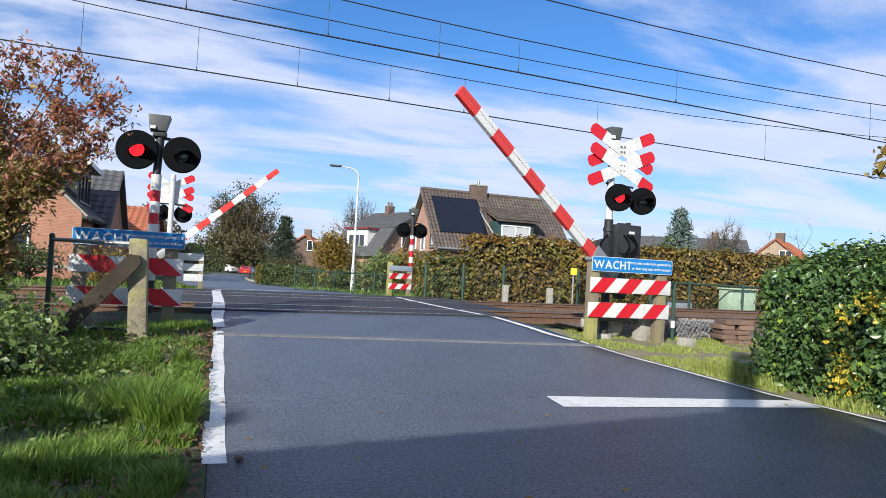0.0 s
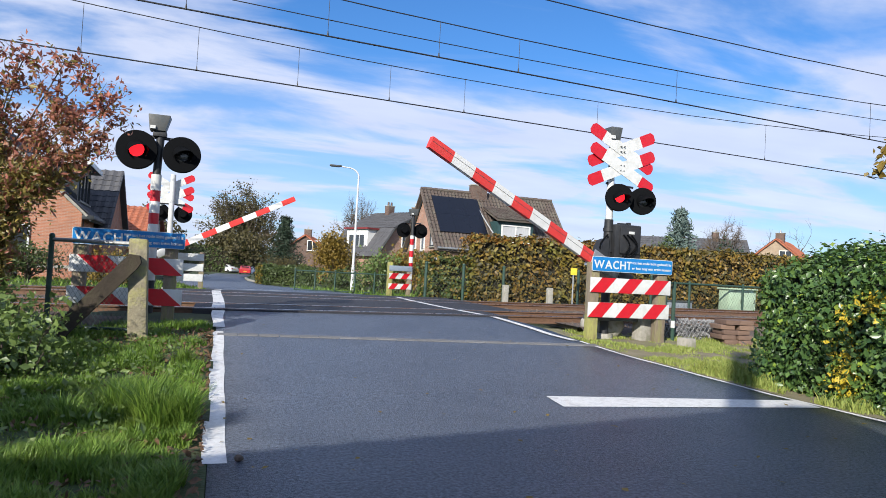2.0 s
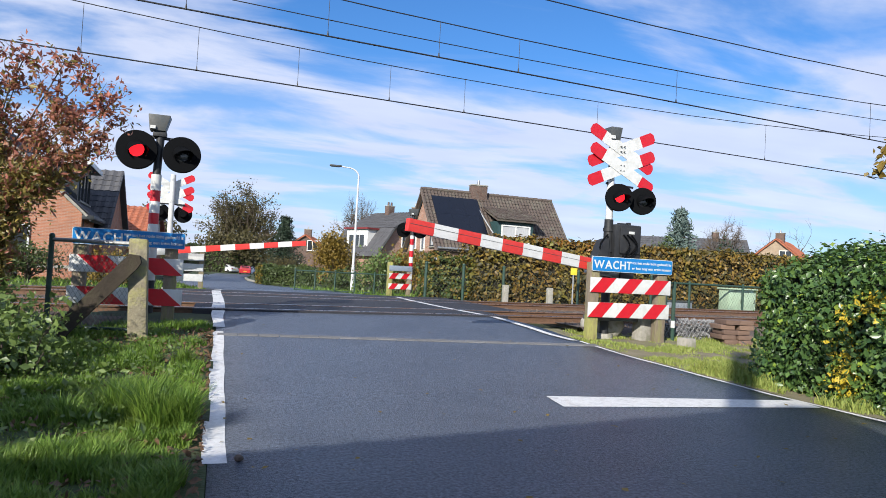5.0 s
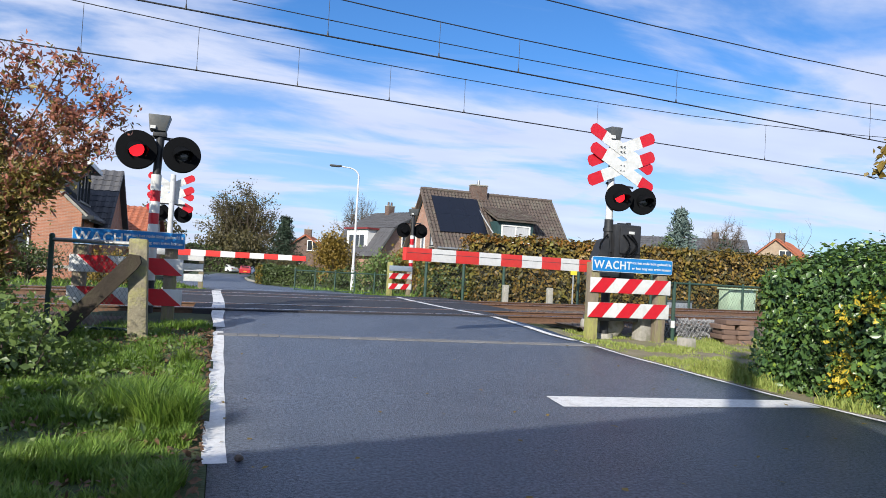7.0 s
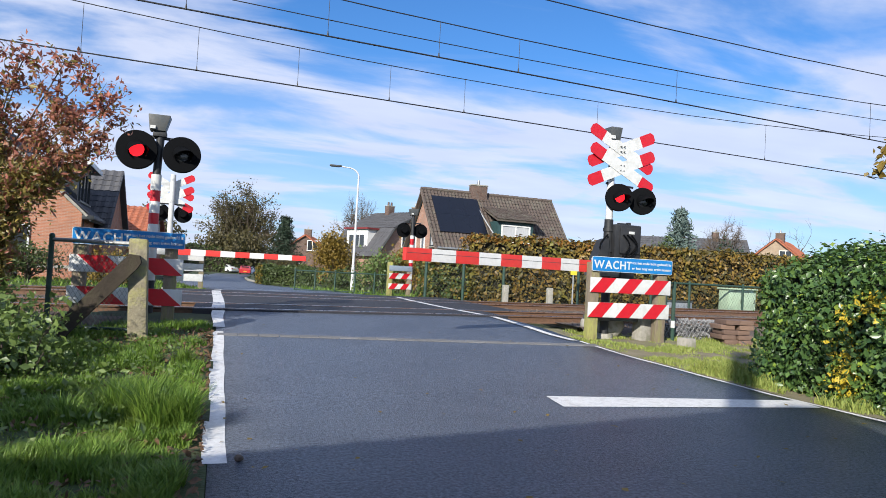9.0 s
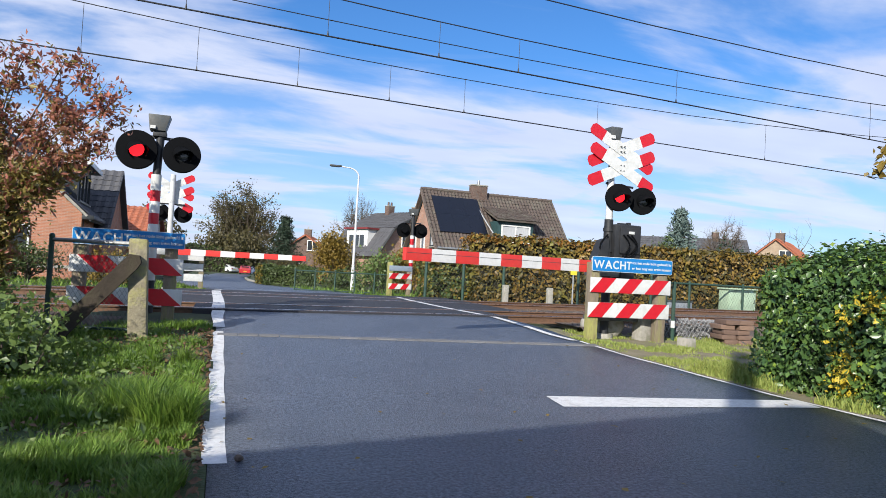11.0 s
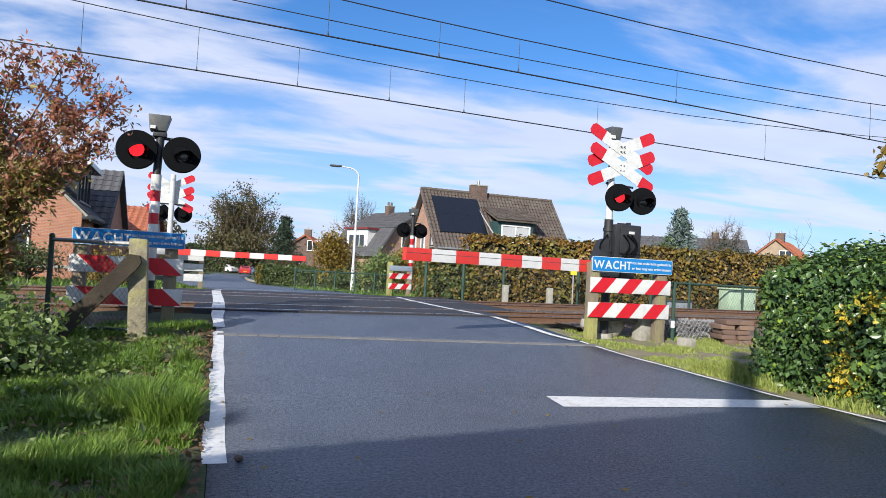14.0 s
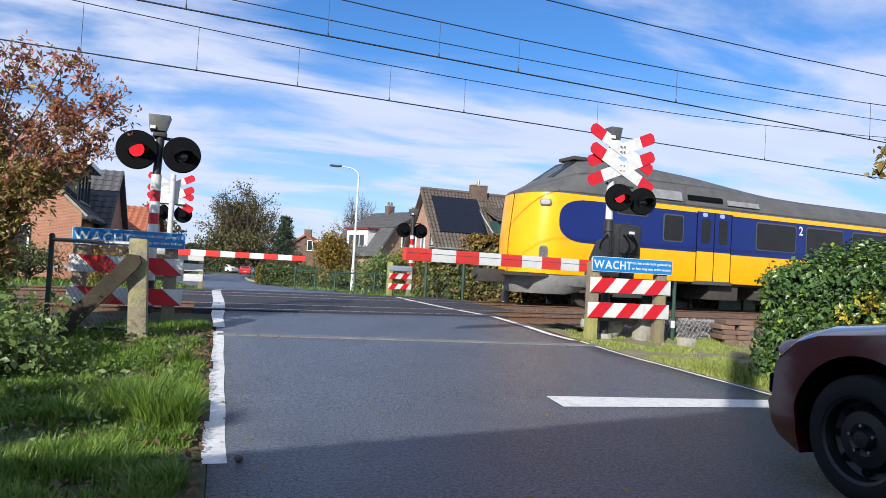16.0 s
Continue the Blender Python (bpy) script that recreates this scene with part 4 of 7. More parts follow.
def leafy_tree(at, height, width, label, leaf, count, size, seed, trunk_r=0.16, stems=1, clear=0.35, depth=3, name="tree", kids=3, bare=False, puff=0.28, category="tree", spread=0.6):
    rng = np.random.default_rng(seed)
    th = thing(name, pose(*at), label, category)
    bm, tips = bmesh.new(), []
    for s in range(stems):
        a = 6.283 * s / max(1, stems) + rng.random()
        lean = 0.0 if stems == 1 else 0.35
        base = Vector((0.12 * math.cos(a), 0.12 * math.sin(a), -0.1)) if stems > 1 else Vector((0, 0, -0.1))
        d = Vector((lean * math.cos(a), lean * math.sin(a), 1))
        pts, dd = limb_path(rng, base, d, height * clear, 4, 0.05)
        limb(bm, pts, trunk_r, trunk_r * 0.75, 10)
        for k in range(kids + 1):
            nd = (dd + Vector((rng.normal() * spread, rng.normal() * spread, 0.25))).normalized()
            grow(bm, rng, pts[-1 - (k % 2)], nd, height * (1 - clear) * 0.5, trunk_r * 0.6, depth - 1, tips, spread, kids)
    # fit the crown to its height and width
    c = np.array([t[:] for t in tips])
    top, half = c[:, 2].max(), np.percentile(np.hypot(c[:, 0], c[:, 1]), 97)
    kz, kx = height / top, (width / 2) / half
    bmesh.ops.scale(bm, vec=(kx, kx, kz), verts=bm.verts)
    c = c * [kx, kx, kz]
    part("trunk", bm, BARK, th, smooth=60)
    if not bare:
        pick = c[rng.integers(0, len(c), count)] + rng.normal(size=(count, 3)) * puff * np.array([1, 1, 0.8])
        o = new("crown", leaf_mesh("crown", pick, size, leaf, rng, up=0.2)); o.parent = th
    return th


def conifer(at, height, width, label, leaf, count, seed):
    rng = np.random.default_rng(seed)
    th = thing("conifer", pose(*at), label, "conifer")
    bm = bmesh.new(); tube(bm, (0, 0, -0.1), (0, 0, height), width * 0.05, 0.02, 8)
    pts = []
    z = height * 0.06
    while z < height * 0.97:
        r = width / 2 * (1 - z / height)
        for k in range(9):
            a = rng.random() * 6.283
            ln = r * rng.uniform(0.75, 1.12)
            e = Vector((math.cos(a) * ln, math.sin(a) * ln, z - ln * 0.12))
            tube(bm, (0, 0, z), e, 0.025, 0.008, 4)
            for i in range(14):
                t = (i + rng.random()) / 14
                pts.append((e.x * t + rng.normal() * 0.09 * (1 + t), e.y * t + rng.normal() * 0.09 * (1 + t), z + (e.z - z) * t - rng.random() * 0.16))
        z += height * 0.035
    part("trunk", bm, BARK, th)
    c = np.array(pts)
    c = np.repeat(c, max(1, count // len(c)), 0)
    c += rng.normal(size=c.shape) * width * 0.02
    o = new("crown", leaf_mesh("crown", c, width * 0.05, leaf, rng, up=0.1, aspect=0.3)); o.parent = th
    return th


def shell_hedge(name, label, x0, x1, y0, y1, z0, height, leaves, core, size, density, seed, faces="f l t r", rough=0.12, extra=(), category="hedge", end=0.0, m=None):
    """A clipped hedge: a solid inside, dark to stand for shade, and thousands of leaves over its faces. height: a
    function of x and y.
    """
    rng = np.random.default_rng(seed)
    th = thing(name, m or Matrix(), label, category)
    nx, ny = max(2, int((x1 - x0) / 0.5)), max(2, int((y1 - y0) / 0.5))
    bm = bmesh.new()
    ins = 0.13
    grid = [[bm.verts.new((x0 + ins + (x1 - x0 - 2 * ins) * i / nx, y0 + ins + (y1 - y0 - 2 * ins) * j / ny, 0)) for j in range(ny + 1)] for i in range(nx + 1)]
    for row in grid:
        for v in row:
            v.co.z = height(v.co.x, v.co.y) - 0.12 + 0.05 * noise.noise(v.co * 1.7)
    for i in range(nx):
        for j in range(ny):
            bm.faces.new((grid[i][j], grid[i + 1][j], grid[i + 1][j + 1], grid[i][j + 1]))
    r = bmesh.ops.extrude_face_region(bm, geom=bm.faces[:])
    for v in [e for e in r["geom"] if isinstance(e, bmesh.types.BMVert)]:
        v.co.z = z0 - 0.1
    part("inside", bm, core, th, "twiggy inside, coloured dark for the shade behind the leaves")
    pts, nor = [], []
    L, W = x1 - x0, y1 - y0
    for f, area in (("f", L), ("b", L), ("l", W), ("r", W), ("t", L * W)):
        if f not in faces:
            continue
        n = int(density * area * (1 if f == "t" else 2.0))
        a, b = rng.random(n), rng.random(n)
        if f in "fb":
            x, y = x0 + L * a, np.full(n, y0 if f == "f" else y1)
            nn = (0, -1, 0) if f == "f" else (0, 1, 0)
        elif f in "lr":
            x, y = np.full(n, x0 if f == "l" else x1), y0 + W * a
            nn = (-1, 0, 0) if f == "l" else (1, 0, 0)
        else:
            x, y = x0 + L * a, y0 + W * b
            nn = (0, 0, 1)
        h = np.array([height(p, q) for p, q in zip(x, y)])
        z = h if f == "t" else z0 + (h - z0) * b
        p = np.stack([x, y, z], 1)
        dis = np.array([noise.noise(Vector(q) * 1.6) + 0.6 * noise.noise(Vector(q) * 5) for q in p])
        p += np.array(nn) * (dis[:, None] * rough + rng.normal(size=(n, 1)) * 0.05) + rng.normal(size=(n, 3)) * 0.04
        pts.append(p); nor.append(np.repeat([nn], n, 0))
    p, nn = np.concatenate(pts), np.concatenate(nor).astype(float)
    pick = rng.random(len(p))
    lo = 0.0
    for k, (share, material, cond) in enumerate(leaves):
        if cond is None:
            m1 = (pick >= lo) & (pick < lo + share)
            lo += share
        else:
            m1 = cond(p, rng)
        if m1.sum():
            o = new("leaves", leaf_mesh("leaves", p[m1], size, material, rng, up=0.35, normals=nn[m1], jitter=0.4)); o.parent = th
            tagged(o, kind="stuff")
    return th


def ivy_h(x, y):
    e = max(0.0, 1 - max(0.0, 7.6 - y) / 1.25)
    side = min(1.0, max(0.0, x - 6.85) / 0.75)
    return 1.22 + 0.5 * math.sqrt(max(0, 1 - e * e)) * (0.55 + 0.45 * math.sqrt(side)) + 0.1 * side * math.sqrt(max(0, 1 - e * e)) + 0.07 * noise.noise(Vector((x * 1.5, y * 1.5, 3))) - 0.05 * max(0.0, min(2.0, 6.0 - y))


def yellow_spots(p, rng):
    d = [noise.noise(Vector((q[1] * 1.3, q[2] * 2.0, 4.7))) for q in p]
    a = np.exp(-(((p[:, 1] - 6.08) / 0.16) ** 2 + ((p[:, 2] - 0.32) / 0.27) ** 2)) + np.exp(-(((p[:, 1] - 5.67) / 0.17) ** 2 + ((p[:, 2] - 1.17) / 0.12) ** 2)) + 0.8 * np.exp(-(((p[:, 1] - 6.03) / 0.09) ** 2 + ((p[:, 2] - 0.98) / 0.15) ** 2))
    return (rng.random(len(p)) < a * 1.5) & (p[:, 0] < 7.2)


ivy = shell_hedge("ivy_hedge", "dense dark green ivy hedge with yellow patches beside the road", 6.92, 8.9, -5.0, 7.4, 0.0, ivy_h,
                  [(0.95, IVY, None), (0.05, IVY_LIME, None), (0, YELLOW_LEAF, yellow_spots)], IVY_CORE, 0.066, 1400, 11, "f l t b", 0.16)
rng = np.random.default_rng(5)
for k in range(9):
    y = 6.0 - 0.32 * k + rng.normal() * 0.1
    bm, tips = bmesh.new(), []
    base = Vector((7.0 + rng.random() * 0.5, y, 1.6))
    pts, d = limb_path(rng, base, (rng.normal() * 0.3, rng.normal() * 0.3, 1), rng.uniform(0.3, 0.6), 6, 0.12)
    limb(bm, pts, 0.008, 0.003, 5)
    sp = part("sprig", bm, BARK, ivy)
    c = np.array([q[:] for q in pts[2:] for _ in range(3)]) + rng.normal(size=(len(pts[2:]) * 3, 3)) * 0.035
    o = new("sprig_leaves", leaf_mesh("sprig_leaves", c, 0.06, LEAF_OLIVE, rng)); o.parent = sp


def beech_h(x, y):
    return 2.5 + 0.03 * noise.noise(Vector((x * 2.0, 0, 0)))


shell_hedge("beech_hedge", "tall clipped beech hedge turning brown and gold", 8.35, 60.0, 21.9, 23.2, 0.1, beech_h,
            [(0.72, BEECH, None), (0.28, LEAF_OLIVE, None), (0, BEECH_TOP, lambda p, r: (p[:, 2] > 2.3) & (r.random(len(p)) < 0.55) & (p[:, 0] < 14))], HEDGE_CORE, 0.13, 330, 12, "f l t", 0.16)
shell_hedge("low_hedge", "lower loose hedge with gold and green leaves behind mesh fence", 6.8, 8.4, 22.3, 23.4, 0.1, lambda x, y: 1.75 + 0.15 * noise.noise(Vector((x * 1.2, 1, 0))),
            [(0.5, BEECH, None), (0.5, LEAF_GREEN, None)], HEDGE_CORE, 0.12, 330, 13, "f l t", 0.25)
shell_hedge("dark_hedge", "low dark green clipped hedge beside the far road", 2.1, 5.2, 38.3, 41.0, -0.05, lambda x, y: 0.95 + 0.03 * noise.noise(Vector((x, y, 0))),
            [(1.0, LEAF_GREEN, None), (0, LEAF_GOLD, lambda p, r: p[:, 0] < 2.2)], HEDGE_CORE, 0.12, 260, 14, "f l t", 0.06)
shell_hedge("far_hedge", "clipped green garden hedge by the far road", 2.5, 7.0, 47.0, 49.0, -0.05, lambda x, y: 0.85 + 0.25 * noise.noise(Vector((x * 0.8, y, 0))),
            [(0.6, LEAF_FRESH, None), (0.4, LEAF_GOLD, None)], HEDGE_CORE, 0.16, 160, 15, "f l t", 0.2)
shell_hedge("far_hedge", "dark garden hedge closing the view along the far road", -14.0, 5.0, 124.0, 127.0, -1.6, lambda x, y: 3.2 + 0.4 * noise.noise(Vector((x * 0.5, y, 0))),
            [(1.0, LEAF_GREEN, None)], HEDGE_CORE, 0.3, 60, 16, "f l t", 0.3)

# trees seen in the distance
leafy_tree((3.9, 135.4, -1.3), 17.8, 14.5, "large old tree with thinning olive brown crown", LEAF_OLIVE, 15000, 0.34, 21, 0.4, stems=3, depth=4, clear=0.05, puff=0.36, kids=4)
leafy_tree((2.6, 128.0, -1.3), 7.5, 17.0, "broad dark shrubs under the old tree", LEAF_OLIVE, 9000, 0.5, 33, 0.12, stems=6, depth=3, clear=0.1, name="shrub", puff=0.8, category="shrub")
conifer((6.0, 69.6, -0.5), 6.5, 6.4, "dark green slender conifer beside far gardens", SPRUCE, 7000, 22)
leafy_tree((6.65, 42.6, 0), 3.4, 1.7, "rounded garden shrub with golden leaves", LEAF_GOLD, 6500, 0.14, 23, 0.06, stems=3, clear=0.15, depth=3, name="shrub", puff=0.3, category="shrub")
leafy_tree((14.7, 75.0, -0.3), 10.0, 5.6, "bare winter tree with fine grey twigs", LEAF_OLIVE, 10, 0.1, 24, 0.26, depth=5, clear=0.2, bare=True, kids=5, spread=0.5)
conifer((38.3, 50.6, 0), 8.1, 7.4, "blue grey spruce behind the hedge", SPRUCE_BLUE, 9000, 25)
leafy_tree((34.0, 47.0, 0), 4.9, 3.0, "dark green garden shrub behind the hedge", LEAF_GREEN, 3000, 0.18, 26, 0.08, stems=3, clear=0.2, depth=3, name="shrub", puff=0.35, category="shrub")
leafy_tree((49.5, 58.0, 0), 9.2, 5.5, "bare distant tree with fine twigs", LEAF_OLIVE, 10, 0.1, 27, 0.24, depth=5, clear=0.25, bare=True, kids=4)
leafy_tree((42.5, 49.0, 0), 4.9, 3.6, "dark green bushy evergreen behind the hedge", SPRUCE, 3500, 0.2, 28, 0.08, stems=3, clear=0.15, depth=3, name="shrub", puff=0.4, category="shrub")
leafy_tree((66.0, 66.0, 0), 10.0, 8.0, "bare distant tree with pale twigs", LEAF_OLIVE, 10, 0.1, 29, 0.14, depth=4, clear=0.3, bare=True)
for k, (x, y, h, w, leaf, lab) in enumerate(((6.6, 28.6, 1.9, 2.0, LEAF_FRESH, "loose green shrub behind the mesh fence"), (8.0, 29.0, 2.3, 2.2, LEAF_GOLD, "yellow green shrub behind the mesh fence"), (5.9, 33.5, 0.95, 1.8, LEAF_GREEN, "loose green shrub in far front garden"),
                                             (9.0, 34.0, 2.2, 2.6, LEAF_OLIVE, "olive brown shrub in far front garden"), (8.3, 47.5, 2.3, 2.4, LEAF_OLIVE, "brown shrub before the far houses"), (-3.6, 27.5, 1.2, 2.4, LEAF_GOLD, "low yellow green garden shrub across the tracks"),
                                             (-7.0, 29.0, 1.3, 3.0, LEAF_GREEN, "low green garden shrub across the tracks"), (-2.4, 52.0, 2.4, 3.4, LEAF_GREEN, "green shrub beside the far road"), (4.6, 55.0, 1.9, 2.8, LEAF_OLIVE, "clipped rounded garden shrub"), (-5.5, 60.0, 5.5, 5.0, LEAF_OLIVE, "olive brown garden tree beside the far road"))):
    leafy_tree((x, y, verge_z(x, y) - 0.03), h, w, lab, leaf, 2600, 0.11 if h < 3 else 0.25, 40 + k, 0.04, stems=4, clear=0.12, depth=3, name="shrub", puff=0.22, category="shrub")

# the red-brown tree and the bush beside the near fence
def autumn_tree():
    """Several slender stems that fan out to the road side, airy at the top."""
    rng = np.random.default_rng(62)
    base = Vector((-2.95, 9.85, 0.05))
    th = thing("tree", Matrix.Translation(base), "slender tree with red brown autumn leaves", "tree")
    ends = [(-0.05, -0.05, 4.1), (0.15, -0.1, 3.9), (0.5, -0.2, 4.05), (0.35, 0.0, 3.6), (1.0, -0.3, 3.95), (1.2, -0.35, 3.75), (1.45, -0.4, 3.55), (1.55, -0.4, 3.3), (1.5, -0.35, 3.0), (1.35, -0.3, 2.75), (1.05, -0.3, 2.62), (0.65, -0.1, 2.45), (0.3, 0.1, 2.2), (-0.3, 0.0, 4.0), (-0.7, 0.1, 3.4), (-0.5, -0.2, 2.3), (-0.2, -0.3, 1.7), (0.1, -0.2, 1.5), (-0.6, 0, 1.8), (0.2, -0.15, 2.7), (-0.2, 0.1, 2.9), (0.1, -0.3, 3.2), (1.0, 0.05, 3.2), (0.3, -0.35, 2.0)]
    bm, red, olive = bmesh.new(), [], []
    for k, e in enumerate(ends):
        e = Vector((e[0] * 0.94, e[1], e[2] * 0.9))
        a = Vector((rng.normal() * 0.12, rng.normal() * 0.12, -0.05))
        pts = []
        for i in range(9):
            t = i / 8
            p = a.lerp(e, t) + Vector((-0.28 * e.x * math.sin(3.14 * t), 0, 0.12 * math.sin(3.14 * t))) + Vector(rng.normal(size=3)) * 0.03
            pts.append(p)
        limb(bm, pts, 0.026, 0.006, 6)
        for i in range(3, 9):
            for q in range(6):
                d = (Vector(rng.normal(size=3)) + (pts[i] - pts[i - 1]).normalized() * 0.9).normalized()
                tw, _ = limb_path(rng, pts[i], d, rng.uniform(0.18, 0.42), 4, 0.25)
                limb(bm, tw, 0.005, 0.002, 4)
                for p in tw[1:]:
                    for _ in range(7 if p.z > 2.3 else 10):
                        c = p + Vector(rng.normal(size=3)) * 0.05 - Vector((0, 0, 0.03))
                        (red if rng.random() < (0.82 if (p.z > 2.3 and p.x > 0.3) else 0.55 if p.z > 2.9 else 0.22) else olive).append(c[:])
    part("trunk", bm, BARK, th, smooth=60)
    for c, mt in ((red, LEAF_RED), (olive, LEAF_AUTUMN)):
        o = new("crown", leaf_mesh("crown", np.array(c), 0.074, mt, rng, up=-0.1, aspect=0.42)); o.parent = th


autumn_tree()
leafy_tree((-3.75, 9.6, 0.08), 2.2, 1.5, "dense olive leaved bush beside the fence", LEAF_GOLD, 3800, 0.085, 61, 0.03, stems=5, clear=0.12, depth=3, name="shrub", puff=0.13, category="shrub")
for k, (x, y, h, w) in enumerate(((-2.35, 8.2, 0.85, 1.5), (-1.95, 7.3, 0.6, 1.1), (-2.7, 6.6, 0.75, 1.5), (-2.75, 9.2, 0.8, 1.2), (-3.4, 8.8, 1.2, 1.6))):
    leafy_tree((x, y, verge_z(x, y)), h, w, "green nettle like bush in the grass verge", LEAF_FRESH, 2200, 0.07, 70 + k, 0.012, stems=6, clear=0.1, depth=2, name="bush", puff=0.1, category="bush")
# bushes beside the verge, whose shade falls in bands over the grass
for k, (x, y, h, w) in enumerate(((-3.5, 7.6, 2.0, 0.8), (-3.3, 4.0, 2.0, 1.0), (-2.75, 3.6, 1.6, 0.8))):
    leafy_tree((x, y, verge_z(x, y)), h, w, "tall green bush at the edge of the verge", LEAF_GREEN, 3600, 0.1, 80 + k, 0.03, stems=5, clear=0.1, depth=3, name="bush", puff=0.13, category="bush")
# overhanging twig close by
rng = np.random.default_rng(9)
twig_tree = leafy_tree((9.4, 3.2, 0), 4.6, 3.4, "small garden tree with drooping yellow green twigs", LEAF_GOLD, 1500, 0.08, 95, 0.07, depth=3, clear=0.4, puff=0.15)
bm = bmesh.new()
pts = [Vector((0.3, 0.05, 0.45)), Vector((0.05, 0.03, 0.3)), Vector((-0.25, 0.03, 0.22)), Vector((-0.4, 0.06, 0.1)), Vector((-0.46, 0.08, -0.03))]
limb(bm, pts, 0.008, 0.003, 5); limb(bm, [Vector((0.05, 0.03, 0.3)), Vector((-0.15, 0.0, 0.05)), Vector((-0.25, 0.0, -0.12))], 0.006, 0.003, 5)
limb(bm, [Vector((0.3, 0.05, 0.45)), Vector((1.6, 0.0, 0.95)), Vector((3.0, -0.2, 1.0)), Vector((4.3, -0.4, 0.3))], 0.012, 0.05, 6)
th = part("hanging_branch", bm, BARK, twig_tree, m=pose(-4.47, 0.4, 2.2))
c = np.array([(pts[i] + (pts[i + 1] - pts[i]) * t)[:] for i in range(4) for t in np.linspace(0, 1, 12)] + [(0.0 - 0.25 * t, 0, 0.2 - 0.35 * t) for t in np.linspace(0, 1, 16)])
c = np.repeat(c, 5, 0) + rng.normal(size=(len(c) * 5, 3)) * 0.045
o = new("leaves", leaf_mesh("leaves", c, 0.06, LEAF_GOLD, rng)); o.parent = th


# ---- houses ----
def brick_mat(name, c1, c2, mortar):
    m = MATS[name] = bpy.data.materials.new(name)
    m.use_nodes = True
    n, l = m.node_tree.nodes, m.node_tree.links
    b = n["Principled BSDF"]
    co, mp = n.new("ShaderNodeTexCoord"), n.new("ShaderNodeMapping")
    l.new(co.outputs["Object"], mp.inputs[0])
    sep, ad, cb = n.new("ShaderNodeSeparateXYZ"), n.new("ShaderNodeMath"), n.new("ShaderNodeCombineXYZ")
    l.new(mp.outputs[0], sep.inputs[0])
    l.new(sep.outputs[0], ad.inputs[0]); l.new(sep.outputs[1], ad.inputs[1])
    l.new(ad.outputs[0], cb.inputs[0]); l.new(sep.outputs[2], cb.inputs[1])
    br = n.new("ShaderNodeTexBrick")
    br.inputs["Color1"].default_value, br.inputs["Color2"].default_value, br.inputs["Mortar"].default_value = (*c1, 1), (*c2, 1), (*mortar, 1)
    br.inputs["Scale"].default_value, br.inputs["Brick Width"].default_value, br.inputs["Row Height"].default_value, br.inputs["Mortar Size"].default_value = 1.0, 0.22, 0.0625, 0.006
    l.new(cb.outputs[0], br.inputs["Vector"])
    no, mx = n.new("ShaderNodeTexNoise"), n.new("ShaderNodeMix")
    no.inputs["Scale"].default_value, no.inputs["Detail"].default_value = 1.2, 8
    l.new(co.outputs["Object"], no.inputs["Vector"])
    mx.data_type, mx.blend_type = "RGBA", "MULTIPLY"
    mx.inputs[0].default_value = 0.5
    rp = n.new("ShaderNodeMapRange"); rp.inputs["From Min"].default_value, rp.inputs["From Max"].default_value, rp.inputs["To Min"].default_value = 0.3, 0.7, 0.55
    l.new(no.outputs["Fac"], rp.inputs["Value"]); l.new(rp.outputs[0], mx.inputs[7])
    l.new(br.outputs["Color"], mx.inputs[6]); l.new(mx.outputs[2], b.inputs["Base Color"])
    bp = n.new("ShaderNodeBump"); bp.inputs["Strength"].default_value, bp.inputs["Distance"].default_value = 0.6, 0.008
    l.new(br.outputs["Fac"], bp.inputs["Height"]); bp.invert = True
    l.new(bp.outputs[0], b.inputs["Normal"])
    b.inputs["Roughness"].default_value = 0.9
    return m


W_ORANGE = brick_mat("brick_wall_orange", (0.5, 0.21, 0.12), (0.4, 0.16, 0.09), (0.42, 0.33, 0.26))
W_PINK = brick_mat("brick_wall_pink", (0.47, 0.27, 0.19), (0.4, 0.21, 0.145), (0.42, 0.35, 0.29))
W_BROWN = brick_mat("brick_wall_brown", (0.16, 0.095, 0.07), (0.11, 0.065, 0.05), (0.18, 0.16, 0.14))
W_SAND = brick_mat("brick_wall_sand", (0.42, 0.32, 0.22), (0.36, 0.26, 0.18), (0.4, 0.35, 0.28))


def tiles(name, o, along, up, L, H, material, parent, tw=0.25, th=0.31, seed=1):
    """Roof tiles in overlapping rows, each a curved pan with a lower edge."""
    rng = np.random.default_rng(seed)
    o, a, u = Vector(o), Vector(along).normalized(), Vector(up).normalized()
    n = a.cross(u).normalized()
    if n.z < 0:
        n = -n
    nx, ny = max(1, round(L / tw)), max(1, round(H / th))
    tw, th = L / nx, H / ny
    prof = ((0, 0.02), (0.22, 0.05), (0.45, 0.02), (0.72, -0.005), (1.0, 0.02))
    v, f = [], []
    for j in range(ny):
        for i in range(nx):
            b = len(v)
            lift = rng.normal() * 0.006
            for t, hh in ((-0.12, 0.03), (1.0, 0.0)):
                for s, h in prof:
                    v.append(tuple(o + a * ((i + s) * tw) + u * ((j + t) * th) + n * (h + hh + lift)))
            for s, h in prof:
                v.append(tuple(o + a * ((i + s) * tw) + u * ((j - 0.12) * th) + n * (h - 0.0 + lift)))
            for k in range(4):
                f.append((b + k, b + k + 1, b + 6 + k, b + 5 + k)); f.append((b + 10 + k, b + 11 + k, b + k + 1, b + k))
    ob = new(name, mesh_from(name, v, f, material)); ob.parent = parent
    return tagged(ob, kind="stuff")


